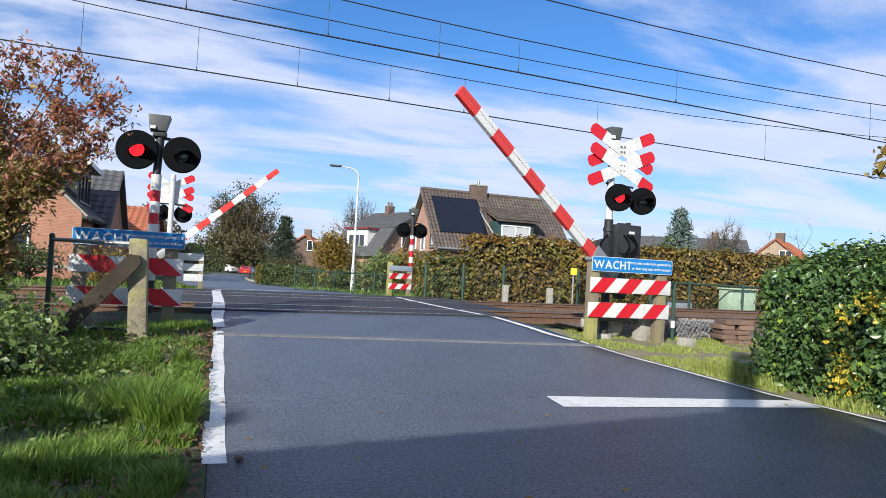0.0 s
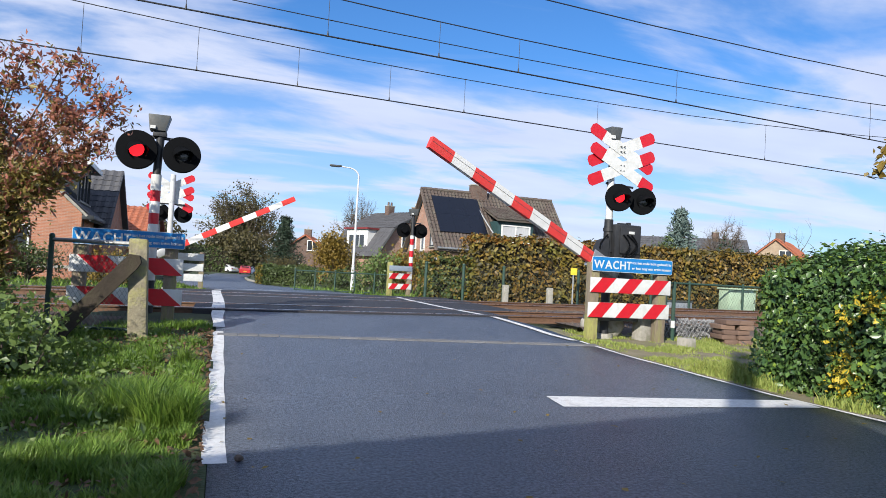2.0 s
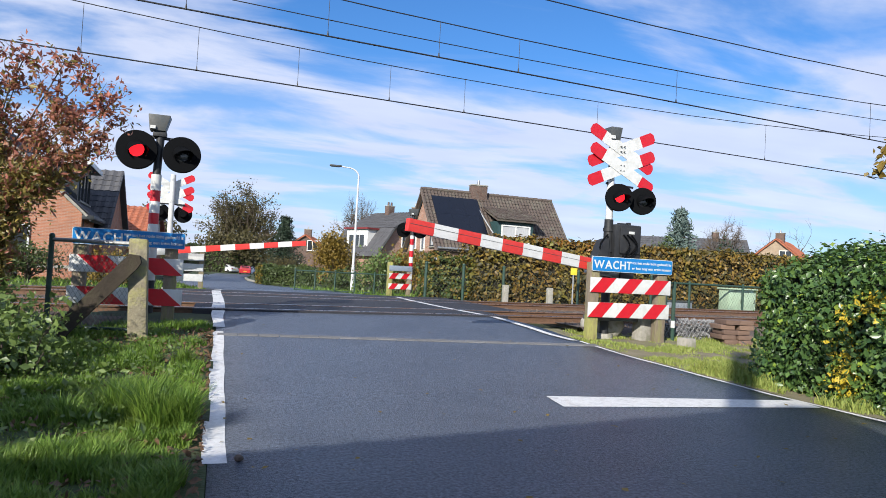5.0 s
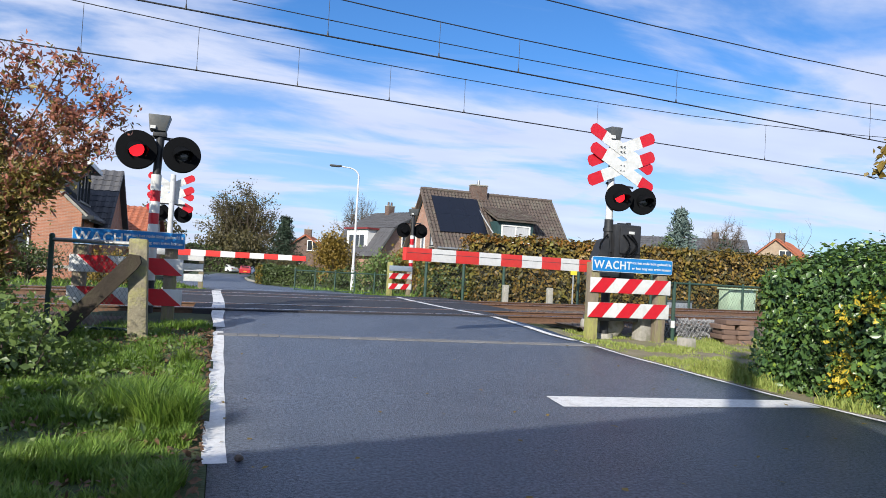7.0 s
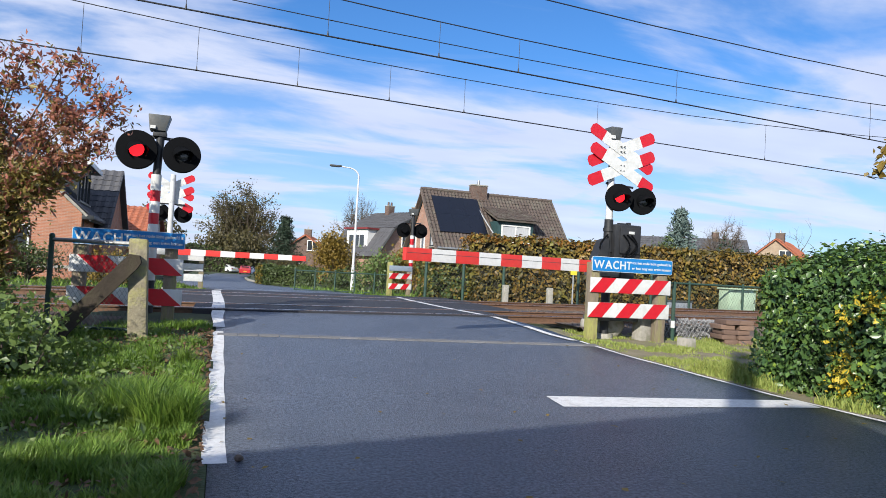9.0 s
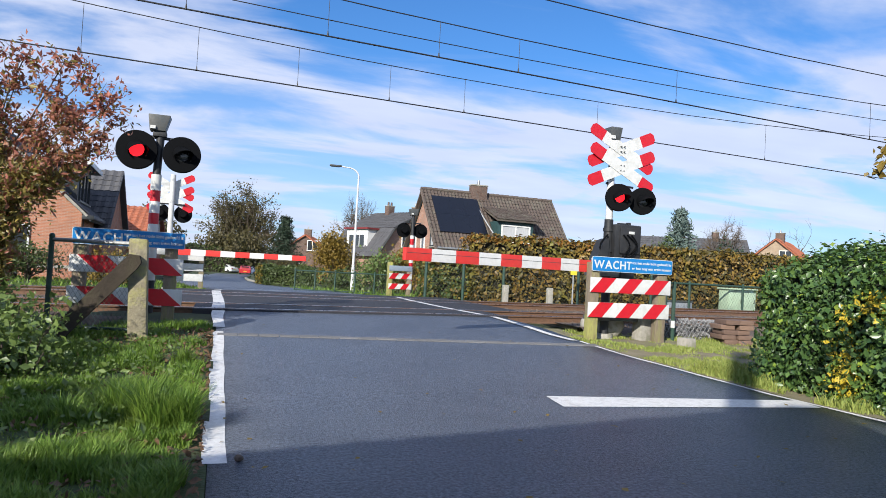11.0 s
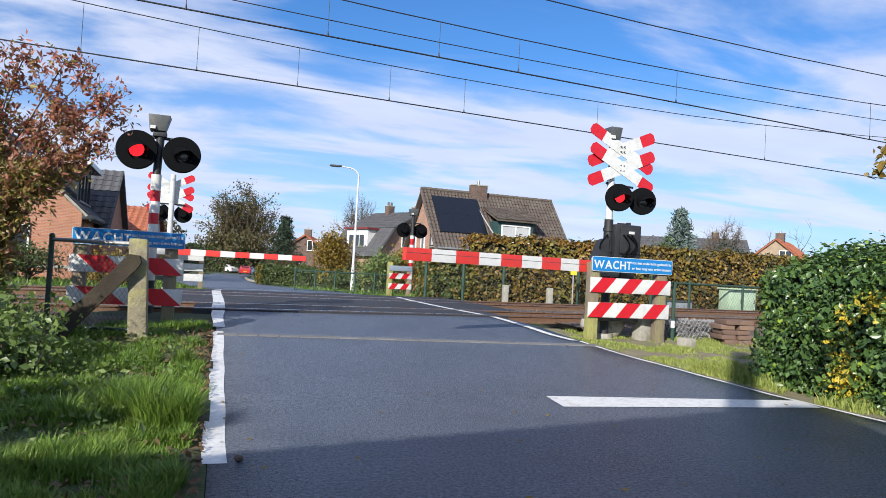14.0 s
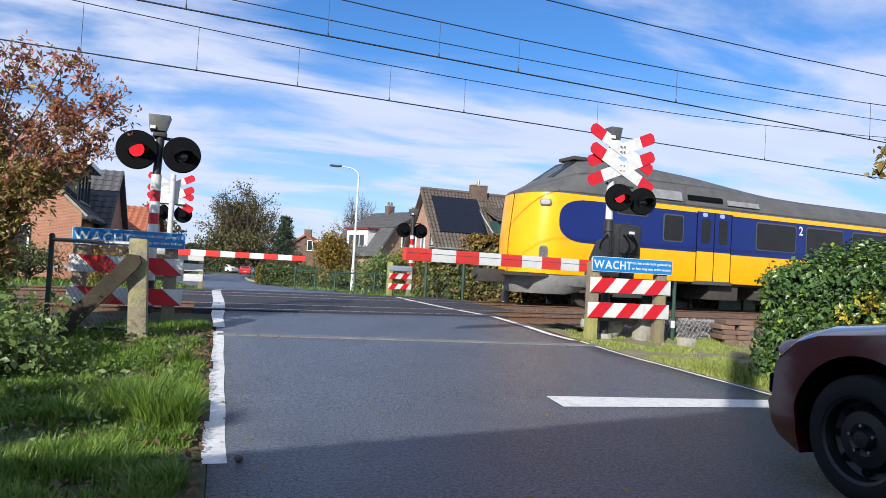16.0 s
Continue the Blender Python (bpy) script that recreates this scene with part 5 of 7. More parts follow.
def window(parent, m, w, h, frame_mat, mullions=1, fr=0.07, curtain=False, sill=True):
    """A window set into a wall: frame, panes, sill. It faces local -y."""
    bm = bmesh.new()
    for x0, x1, z0, z1 in ((-w / 2, w / 2, 0, fr), (-w / 2, w / 2, h - fr, h), (-w / 2, -w / 2 + fr, fr, h - fr), (w / 2 - fr, w / 2, fr, h - fr)):
        box(bm, x0, x1, -0.05, 0.06, z0, z1)
    for k in range(mullions):
        x = -w / 2 + w * (k + 1) / (mullions + 1)
        box(bm, x - fr * 0.4, x + fr * 0.4, -0.045, 0.055, fr, h - fr)
    wn = part("window", bm, frame_mat, parent, m=m)
    for k in range(mullions + 1):
        a = -w / 2 + fr * 0.6 + (w - fr * 1.2) * k / (mullions + 1)
        b = -w / 2 + fr * 0.6 + (w - fr * 1.2) * (k + 1) / (mullions + 1)
        bm = bmesh.new(); box(bm, a + 0.01, b - 0.01, 0.0, 0.02, fr, h - fr); part("pane", bm, CURTAIN if curtain else PANE, wn, smooth=None)
    if sill:
        bm = bmesh.new(); box(bm, -w / 2 - 0.06, w / 2 + 0.06, -0.12, 0.0, -0.06, 0.0, 0.008); part("sill", bm, CONCRETE, wn)
    return wn


def chimney(parent, x, y, z0, z1, w=0.8, d=0.55, pots=1):
    bm = bmesh.new(); box(bm, x - w / 2, x + w / 2, y - d / 2, y + d / 2, z0, z1, 0.01)
    ch = part("chimney", bm, W_BROWN, parent)
    bm = bmesh.new(); box(bm, x - w / 2 - 0.04, x + w / 2 + 0.04, y - d / 2 - 0.04, y + d / 2 + 0.04, z1, z1 + 0.08, 0.01); part("cap", bm, CONCRETE, ch)
    for k in range(pots):
        px = x + (k - (pots - 1) / 2) * 0.35
        bm = bmesh.new(); tube(bm, (px, y, z1 + 0.08), (px, y, z1 + 0.4), 0.1, 0.08, 12); part("pot", bm, GALV if pots == 1 else W_BROWN, ch)


def main_house():
    """Ridge along the tracks; its gable end looks along them."""
    L, W, E, R = 9.2, 6.2, 2.75, 6.55
    th = thing("house", pose(12.6, 43.1, 0.0, 0, 0, 4), "brick house with brown tiled roof, solar panels and dormer", "house", "village houses")
    hw = W / 2
    # local x along the ridge, y across; ridge at y = 0
    bm = bmesh.new()
    for x0 in (0.0, L - 0.25):
        prism(bm, [(-hw, 0), (hw, 0), (hw, E), (0, R - 0.15), (-hw, E)], 0, 0.25, Matrix.Translation((x0, 0, 0)) @ Matrix.Rotation(radians(90), 4, "Z") @ Matrix.Translation((0, -0.25, 0)))
    box(bm, 0.25, L - 0.25, -hw, -hw + 0.25, 0, E); box(bm, 0.25, L - 0.25, hw - 0.25, hw, 0, E)
    part("wall", bm, W_PINK, th, smooth=None)
    ov = 0.35
    sl = Vector((0, hw, R - E)); ln = sl.length
    for sgn in (-1, 1):
        d = Vector((0, sgn * hw, -(R - E))).normalized()
        n = Vector((0, sgn * (R - E), hw)).normalized()
        bm = bmesh.new()
        q = [Vector((-ov, 0, R)), Vector((L + ov, 0, R)), Vector((L + ov, 0, R)) + d * (ln + ov), Vector((-ov, 0, R)) + d * (ln + ov)]
        vs = [bm.verts.new(p) for p in q] + [bm.verts.new(p - n * 0.14) for p in q]
        for f in ((0, 1, 2, 3), (7, 6, 5, 4), (0, 4, 5, 1), (1, 5, 6, 2), (2, 6, 7, 3), (3, 7, 4, 0)):
            bm.faces.new([vs[i] for i in f])
        rf = part("roof", bm, TILE_BR, th, smooth=None)
        if sgn < 0:
            tiles("roof_tiles", q[3] + n * 0.015, (1, 0, 0), -d, L + 2 * ov, ln + ov, TILE_BR, th)
    # ridge and verge tiles
    bm = bmesh.new()
    for i in range(26):
        tube(bm, (-ov + i * (L + 2 * ov) / 26, 0, R + 0.03), (-ov + (i + 1) * (L + 2 * ov) / 26, 0, R + 0.045), 0.12, 0.13, 8)
    part("ridge_tiles", bm, TILE_BR, th)
    bm = bmesh.new()
    d = Vector((0, -hw, -(R - E))).normalized()
    for x in (-ov - 0.02, L + ov):
        bm = bmesh.new(); tube(bm, Vector((x, 0, R - 0.02)), Vector((x, 0, R - 0.02)) + d * (ln + ov), 0.07, seg=6); part("verge", bm, TILE_BR, th)
    # gable trim on the near end
    bm = bmesh.new()
    for s in (-1, 1):
        dd = Vector((0, s * hw, -(R - E))).normalized()
        a = Vector((-0.06, 0, R - 0.22))
        tube(bm, a, a + dd * (ln + 0.1), 0.06, seg=4)
    part("barge_board", bm, PAINT_DK, th)
    # solar panels on the front slope
    n = Vector((0, -(R - E), hw)).normalized()
    m = Matrix(((1, 0, 0, 0), (0, -d.y, n.y, 0), (0, -d.z, n.z, 0), (0, 0, 0, 1)))
    for i in range(3):
        for j in range(2):
            bm = bmesh.new()
            box(bm, 0.2 + i * 1.1, 0.2 + i * 1.1 + 1.094, -3.75 + j * 1.56, -3.75 + j * 1.56 + 1.554, 0.1, 0.14)
            part("solar_panel", bm, SOLAR, th, "black solar panel", smooth=None, m=Matrix.Translation((0, 0, R)) @ m)
    # dormer
    x0, x1, zf, zt, yf = 4.0, 6.6, 3.25, 4.65, -2.85
    bm = bmesh.new(); box(bm, x0, x1, yf, -0.9, zf - 0.3, zt, 0.01); dm = part("dormer", bm, PAINT_TEAL, th, "dark teal boarded dormer")
    bm = bmesh.new()
    prism(bm, [(yf - 0.3, zt - 0.02), (-0.75, zt + 0.9), (-0.75, zt + 1.0), (yf - 0.3, zt + 0.1)], x0 - 0.2, x1 + 0.35, Matrix(((0, 1, 0, 0), (1, 0, 0, 0), (0, 0, 1, 0), (0, 0, 0, 1))))
    part("dormer_roof", bm, TILE_BR, dm, smooth=None)
    tiles("dormer_tiles", (x0 - 0.2, yf - 0.3, zt + 0.11), (1, 0, 0), (0, 2.4, 0.92), x1 - x0 + 0.55, 2.55, TILE_BR, dm)
    window(dm, pose((x0 + x1) / 2 + 0.0, yf - 0.02, zf + 0.05), 2.1, 1.12, PAINT_W, 1, 0.08, True)
    bm = bmesh.new()
    tube(bm, (3.95, -2.35, 3.85), (3.45, -1.1, 5.35), 0.055, seg=8); part("flue_strip", bm, GALV, th, "pale metal valley strip")
    chimney(th, 3.75, -0.1, R - 0.5, R + 0.55, 1.1, 0.6)
    # gable windows
    for y, z, w, h in ((-1.75, 2.75, 0.75, 1.15), (0.0, 2.5, 0.7, 1.1), (1.7, 2.6, 0.8, 1.2)):
        window(th, pose(-0.02, y, z, 0, 0, -90), w, h, PAINT_DK if y < -1 else PAINT_W, 0, 0.09, y < -1)
    window(th, pose(-0.02, -2.0, 0.7, 0, 0, -90), 1.6, 1.4, PAINT_W, 1)
    bm = bmesh.new(); tube(bm, (-0.3, -hw - 0.35, E - 0.1), (L + 0.3, -hw - 0.35, E - 0.1), 0.07, seg=10); part("gutter", bm, GALV, th)


def gambrel_house():
    """A house with a bent grey roof; its gable looks towards the crossing."""
    W, E, K, R, L = 9.2, 2.6, 4.75, 6.35, 5.9
    th = thing("house", pose(16.1, 56.2, -0.3, 0, 0, 27), "brick house with grey gambrel roof and white dormer", "house", "village houses")
    hw = W / 2
    out = [(-hw, 0), (hw, 0), (hw, E), (hw - 1.5, K), (0, R), (-hw + 1.5, K), (-hw, E)]
    bm = bmesh.new(); prism(bm, [(x, z - (0.1 if z > E else 0)) for x, z in out], 0, 0.25)
    prism(bm, [(x, z - (0.1 if z > E else 0)) for x, z in out], L - 0.25, L)
    box(bm, -hw, -hw + 0.25, 0.25, L - 0.25, 0, E); box(bm, hw - 0.25, hw, 0.25, L - 0.25, 0, E)
    part("wall", bm, W_PINK, th, smooth=None)
    prof = [(-hw - 0.3, E - 0.25), (-hw + 1.5, K), (0, R), (hw - 1.5, K), (hw + 0.3, E - 0.25)]
    for i, ((xa, za), (xb, zb)) in enumerate(zip(prof, prof[1:])):
        bm = bmesh.new(); n = Vector((-(zb - za), 0, xb - xa)).normalized() * 0.12
        q = [(xa, za), (xb, zb), (xb + n.x, zb + n.z), (xa + n.x, za + n.z)]
        prism(bm, q, -0.35, L + 0.35); part("roof", bm, TILE_GR, th, smooth=None)
        a, b = Vector((xa + n.x, -0.35, za + n.z)), Vector((xb + n.x, -0.35, zb + n.z))
        lo, hi = (a, b) if za < zb else (b, a)
        tiles("roof_tiles", lo, (0, 1, 0), hi - lo, L + 0.7, (hi - lo).length, TILE_GR, th, 0.34, 0.4)
    bm = bmesh.new()
    for (xa, za), (xb, zb) in zip(prof, prof[1:]):
        tube(bm, (xa, -0.3, za + 0.03), (xb, -0.3, zb + 0.03), 0.09, seg=4)
    part("barge_board", bm, PAINT_DK, th)
    bm = bmesh.new(); box(bm, -hw + 0.2, -hw + 1.9, 1.6, 4.4, E + 0.2, K - 0.1); dm = part("dormer", bm, PAINT_W, th, "white boarded dormer")
    bm = bmesh.new(); box(bm, -hw, -hw + 2.0, 1.4, 4.6, K - 0.1, K + 0.04); part("dormer_roof", bm, mat("dark_red_trim", (0.2, 0.03, 0.03), (0.15, 0.02, 0.02), 4, 0.6), dm)
    window(dm, pose(-hw + 0.19, 3.0, E + 0.45, 0, 0, -90), 2.2, 1.2, PAINT_W, 2)
    for x, z, w, h, fm in ((1.9, 3.3, 0.9, 1.6, PAINT_W), (-1.6, 3.3, 0.9, 1.5, PAINT_W), (1.6, 0.7, 1.5, 1.5, PAINT_W), (-2.0, 0.7, 1.5, 1.5, PAINT_W)):
        window(th, pose(x, -0.02, z), w, h, fm, 0)
    chimney(th, -0.2, 3.9, R - 0.4, R + 0.65, 0.7, 0.5, 2)
    chimney(th, 0.2, 0.9, R - 0.3, R + 0.5, 0.5, 0.5, 1)


def left_house():
    """Its gable looks to the camera; a boxed dormer stands on the slope towards the road."""
    th = thing("house", pose(-5.75, 32.6, 0.0, 0, 0, 3), "orange brick house with dark roof and boxed dormer", "house", "village houses")
    W, E, R, L = 8.4, 2.95, 6.9, 10.0
    bm = bmesh.new()
    prism(bm, [(-W, 0), (0, 0), (0, E), (-W / 2, R), (-W, E)], 0, 0.25); prism(bm, [(-W, 0), (0, 0), (0, E), (-W / 2, R), (-W, E)], L - 0.25, L)
    box(bm, -0.25, 0, 0.25, L - 0.25, 0, E); box(bm, -W, -W + 0.25, 0.25, L - 0.25, 0, E)
    part("wall", bm, W_ORANGE, th, smooth=None)
    for xa, s in ((0.45, 1), (-W - 0.45, -1)):
        d = Vector((s * W / 2, 0, -(R - E)))
        lo = Vector((-W / 2, 0, R + 0.12)) + d * (1 + 0.45 / (W / 2)) 
        bm = bmesh.new()
        a, b = Vector((-W / 2, 0, R + 0.06)), lo
        n = Vector((s * (R - E), 0, W / 2)).normalized() * 0.12
        prism(bm, [(a.x, a.z), (b.x, b.z), (b.x - n.x, b.z - n.z), (a.x - n.x, a.z - n.z)], -0.3, L + 0.3)
        part("roof", bm, TILE_GR, th, smooth=None)
        if s > 0:
            tiles("roof_tiles", lo + Vector((0, -0.3, 0.0)), (0, 1, 0), a - lo, L + 0.6, (a - lo).length, TILE_GR, th, 0.32, 0.36)
    bm = bmesh.new()
    d = Vector((W / 2, 0, -(R - E))).normalized()
    for i in range(15):
        p = Vector((-W / 2, -0.32, R + 0.05)) + d * (i * 0.42)
        box(bm, -0.22, 0.22, -0.06, 0.08, -0.05, 0.05, 0, Matrix.Translation(p) @ d.to_track_quat("X", "Z").to_matrix().to_4x4())
    part("verge_tiles", bm, CONCRETE, th, "pale worn verge tiles")
    bm = bmesh.new(); box(bm, 0.05, 0.5, -0.35, L + 0.35, E - 0.32, E - 0.14, 0.02); part("gutter", bm, PAINT_DK, th)
    bm = bmesh.new(); box(bm, -0.06, 0.02, 0.5, 0.6, 0, E); part("downpipe", bm, PAINT_DK, th)
    # dormer
    bm = bmesh.new(); box(bm, -3.3, -0.35, 0.9, 5.2, E + 0.1, E + 2.15, 0.01); dm = part("dormer", bm, PAINT_DK, th, "black boarded dormer")
    bm = bmesh.new(); box(bm, -3.4, 0.1, 0.6, 5.5, E + 2.15, E + 2.32, 0.02); part("dormer_roof", bm, TILE_GR, dm)
    bm = bmesh.new(); box(bm, 0.1, 0.13, 0.58, 5.52, E + 2.13, E + 2.35); box(bm, -3.4, 0.13, 0.57, 0.6, E + 2.13, E + 2.35); part("fascia", bm, PAINT_W, dm, "white fascia board")
    window(dm, pose(-0.34, 3.05, E + 0.55, 0, 0, 90), 3.4, 1.4, PAINT_DK, 2)
    window(th, pose(-3.0, -0.02, 0.7), 2.2, 1.6, PAINT_W, 1)
    bm = bmesh.new(); box(bm, -W, 0, -0.03, 0.0, 0.5, 0.62); part("plinth_band", bm, CONCRETE, th)
    bm = bmesh.new(); box(bm, 0.0, 0.04, 0.3, L - 0.3, 0, 1.2); part("door_panel", bm, PAINT_DK, th)


def simple_house(at, turn, W, L, E, R, wall, tile, label, chim=True, win=True):
    th = thing("house", pose(*at, 0, 0, turn), label, "house", "village houses")
    hw = W / 2
    bm = bmesh.new()
    g = [(-hw, 0), (hw, 0), (hw, E), (0, R), (-hw, E)]
    prism(bm, g, 0, 0.25); prism(bm, g, L - 0.25, L)
    box(bm, -hw, -hw + 0.25, 0.25, L - 0.25, 0, E); box(bm, hw - 0.25, hw, 0.25, L - 0.25, 0, E)
    part("wall", bm, wall, th, smooth=None)
    for s in (-1, 1):
        d = Vector((s * hw, 0, -(R - E)))
        top = Vector((0, 0, R + 0.1)); lo = top + d * 1.08
        n = Vector((s * (R - E), 0, hw)).normalized() * 0.12
        bm = bmesh.new(); prism(bm, [(top.x, top.z), (lo.x, lo.z), (lo.x - n.x, lo.z - n.z), (top.x - n.x, top.z - n.z)], -0.3, L + 0.3)
        part("roof", bm, tile, th, smooth=None)
        tiles("roof_tiles", lo + Vector((0, -0.3, 0)), (0, 1, 0), top - lo, L + 0.6, (top - lo).length, tile, th, 0.4, 0.45)
    if chim:
        chimney(th, 0, L * 0.25, R - 0.3, R + 0.8, 0.9, 0.7)
    if win:
        window(th, pose(hw * 0.3, -0.02, E + 0.2), 1.3, 1.3, PAINT_W, 1); window(th, pose(-hw * 0.45, -0.02, 0.8), 1.6, 1.5, PAINT_W, 1)
        window(th, pose(-hw - 0.02, L * 0.5, 0.8, 0, 0, -90), 2.0, 1.4, PAINT_W, 1)
    return th


main_house(); gambrel_house(); left_house()
simple_house((9.9, 86.0, -0.6), -14, 6.0, 9.0, 3.2, 5.3, W_BROWN, TILE_RED, "distant brown brick house with red tiled roof")
simple_house((16.4, 78.0, -0.3), -20, 7.0, 9.0, 3.2, 5.6, W_SAND, TILE_BR, "distant brown roofed house behind golden shrub")
simple_house((-5.55, 40.6, 0), 90, 7.0, 8.0, 2.5, 5.6, W_ORANGE, TILE_GR, "brick house wing with grey ribbed tile roof", False, False)
simple_house((-4.2, 49.0, 0), 88, 7.0, 9.0, 2.4, 4.3, W_ORANGE, TILE_RED, "low building with red ribbed tile roof", False)
# a house and a wire pole behind the viewer, whose shade lies over the near road
simple_house((-4.34, -5.9, -0.05), 103.5, 8.0, 13.0, 4.6, 8.0, W_BROWN, TILE_GR, "brick house with grey roof beside the near road", False)
th = thing("wooden_pole", pose(-2.4, -2.86, -0.05), "tall weathered wooden pole in the near verge", "pole")
bm = bmesh.new(); tube(bm, (0, 0, -0.3), (0, 0, 8.9), 0.2, 0.17, 16); part("shaft", bm, WOOD_OLD, th)
bm = bmesh.new(); tube(bm, (0, 0, 8.9), (0, 0, 8.96), 0.18, 0.05, 16); part("cap", bm, GREY, th)
simple_house((59.0, 66.0, -0.2), 60, 8.0, 13.0, 3.6, 6.9, W_BROWN, TILE_GR, "distant house with dark grey roof", True)
simple_house((57.5, 59.5, 0), -54, 6.4, 9.0, 3.9, 6.6, W_SAND, TILE_RED, "distant sand brick house with red tiled roof")


# ---- the train ----
def TRAIN_X(t):
    """Where the train's nose stands."""
    return float(np.interp(t, [15.6, 15.7, 15.8, 15.9, 16.0], [24.6, 19.0, 13.95, 12.3, 7.45]))


def train_pose(x):
    return pose(x, FAR_Y + TS * x, RAIL_Z, 0, 0, TILT)


HWID = 1.4


def nose_w(x):
    """Half width of the rounded front."""
    return HWID * (1 - (1 - (min(x, 1.75) - 0.66) / 1.09) ** 2.6) ** (1 / 2.2) if x > 0.66 else 0.0


def roof_z(x):
    return float(np.interp(x, [0, 0.66, 1.2, 1.65, 2.05, 2.5, 3.1, 5.4, 7.0, 8.6, 10.2, 12, 30], [3.28, 3.36, 3.55, 3.78, 4.08, 4.42, 4.58, 4.53, 4.42, 4.24, 4.07, 4.02, 3.98]))


def train_body(th, L, nose, x0):
    """Shell of one coach as a loft of cross-sections; lower side yellow, roof dark."""
    xs = ([0.66, 0.67, 0.695, 0.73, 0.78, 0.84, 0.93, 1.05, 1.3, 1.55, 1.8, 2.2, 2.6, 3.4, 4.4, 5.4, 6.2, 7, 7.8, 8.6, 9.5, 10.5, 12, 16, 20, L] if nose else [0, L])
    prof = []
    for x in xs:
        w = max(0.02, nose_w(x)) if nose else HWID
        rz = roof_z(x) if nose else 3.82
        lean = max(0.0, 1 - x / 1.8) if nose else 0
        ring = [(w * 0.97, 0.93), (w, 1.15), (w, 1.87), (w * 0.995, 2.6), (w * 0.985, 3.1), (w * 0.97, 3.27)]
        ring += [(w * 0.93, 3.27 + (rz - 3.27) * 0.3), (w * 0.78, 3.27 + (rz - 3.27) * 0.66), (w * 0.5, 3.27 + (rz - 3.27) * 0.92), (0.0, rz)]
        full = ring + [(-a, b) for a, b in ring[-2::-1]]
        prof.append([(x + 0.16 * max(0, z - 1.9) * lean, y, z) for y, z in full])
    k = len(prof[0])
    for lo, hi, nm, mt in ((0, 5, "side_shell", TRAIN_Y), (5, k - 6, "roof", TRAIN_ROOF), (k - 6, k - 1, "side_shell", TRAIN_Y)):
        v = [p for ring in prof for p in ring[lo:hi + 1]]
        w = hi - lo + 1
        f = [(j * w + i, j * w + i + 1, (j + 1) * w + i + 1, (j + 1) * w + i) for j in range(len(prof) - 1) for i in range(w - 1)]
        bm = bmesh.new(); bm.from_mesh(mesh_from("tmp", v, f, mt))
        part(nm, bm, mt, th, "yellow body side" if mt is TRAIN_Y else "dark grey roof", 50, pose(x0, 0, 0))
    bm = bmesh.new(); box(bm, 0.4 if nose else 0, L, -1.25, 1.25, 0.85, 0.95); part("floor_frame", bm, UNDER, th, m=pose(x0, 0, 0))
    bm = bmesh.new(); box(bm, L - 0.05, L, -1.35, 1.35, 0.95, 3.6); part("end_wall", bm, UNDER, th, m=pose(x0, 0, 0))


def side_outline(x0, x1, z0, z1, r_front):
    pts = [(x1, z0), (x1, z1)]
    cx, cz, rz = x0 + r_front, (z0 + z1) / 2, (z1 - z0) / 2
    for i in range(17):
        a = radians(90 + 180 * i / 16)
        pts.append((cx + r_front * math.copysign(abs(math.cos(a)) ** 0.75, math.cos(a)), cz + rz * math.copysign(abs(math.sin(a)) ** 0.75, math.sin(a))))
    return pts


def train_panel(th, name, pts, mt, off, label="", side=-1):
    """A thin plate that follows the body's side."""
    bm = bmesh.new()
    prism(bm, pts, -0.004, 0.012)
    ob = part(name, bm, mt, th, label, smooth=None)
    ob.matrix_local = pose(0, side * (HWID + off), 0)
    return ob


def train_window(th, x0, x1, z0, z1, r=0.07, mt=None, name="window"):
    for side in (-1, 1):
        f = train_panel(th, "window_frame", [(p[0] + (x0 + x1) / 2, p[1] + (z0 + z1) / 2) for p in round_rect(x1 - x0 + 0.09, z1 - z0 + 0.09, r + 0.03)], GREY, 0.006, side=side)
        bm = bmesh.new()
        prism(bm, [(p[0] + (x0 + x1) / 2, p[1] + (z0 + z1) / 2) for p in round_rect(x1 - x0, z1 - z0, r)], -0.008, 0.008)
        g = part("pane", bm, TRAIN_PANE, f, smooth=None)
        g.matrix_local = pose(0, side * 0.012, 0)


def bogie(th, x):
    bm = bmesh.new()
    for s in (-1, 1):
        box(bm, x - 1.7, x + 1.7, s * 1.08 - 0.09, s * 1.08 + 0.09, 0.42, 0.66, 0.03)
        box(bm, x - 0.5, x + 0.5, s * 1.15 - 0.1, s * 1.15 + 0.1, 0.34, 0.8, 0.04)
        for dx in (-1.28, 1.28):
            box(bm, x + dx - 0.2, x + dx + 0.2, s * 1.1 - 0.12, s * 1.1 + 0.12, 0.32, 0.62, 0.03)
    bg = part("bogie", bm, UNDER, th, "dark bogie frame")
    for dx in (-1.28, 1.28):
        bm = bmesh.new()
        for s in (-1, 1):
            tube(bm, (x + dx, s * 0.68, 0.46), (x + dx, s * 0.81, 0.46), 0.46, 0.455, 28)
        tube(bm, (x + dx, -0.7, 0.46), (x + dx, 0.7, 0.46), 0.08, seg=12)
        part("wheelset", bm, UNDER, bg)


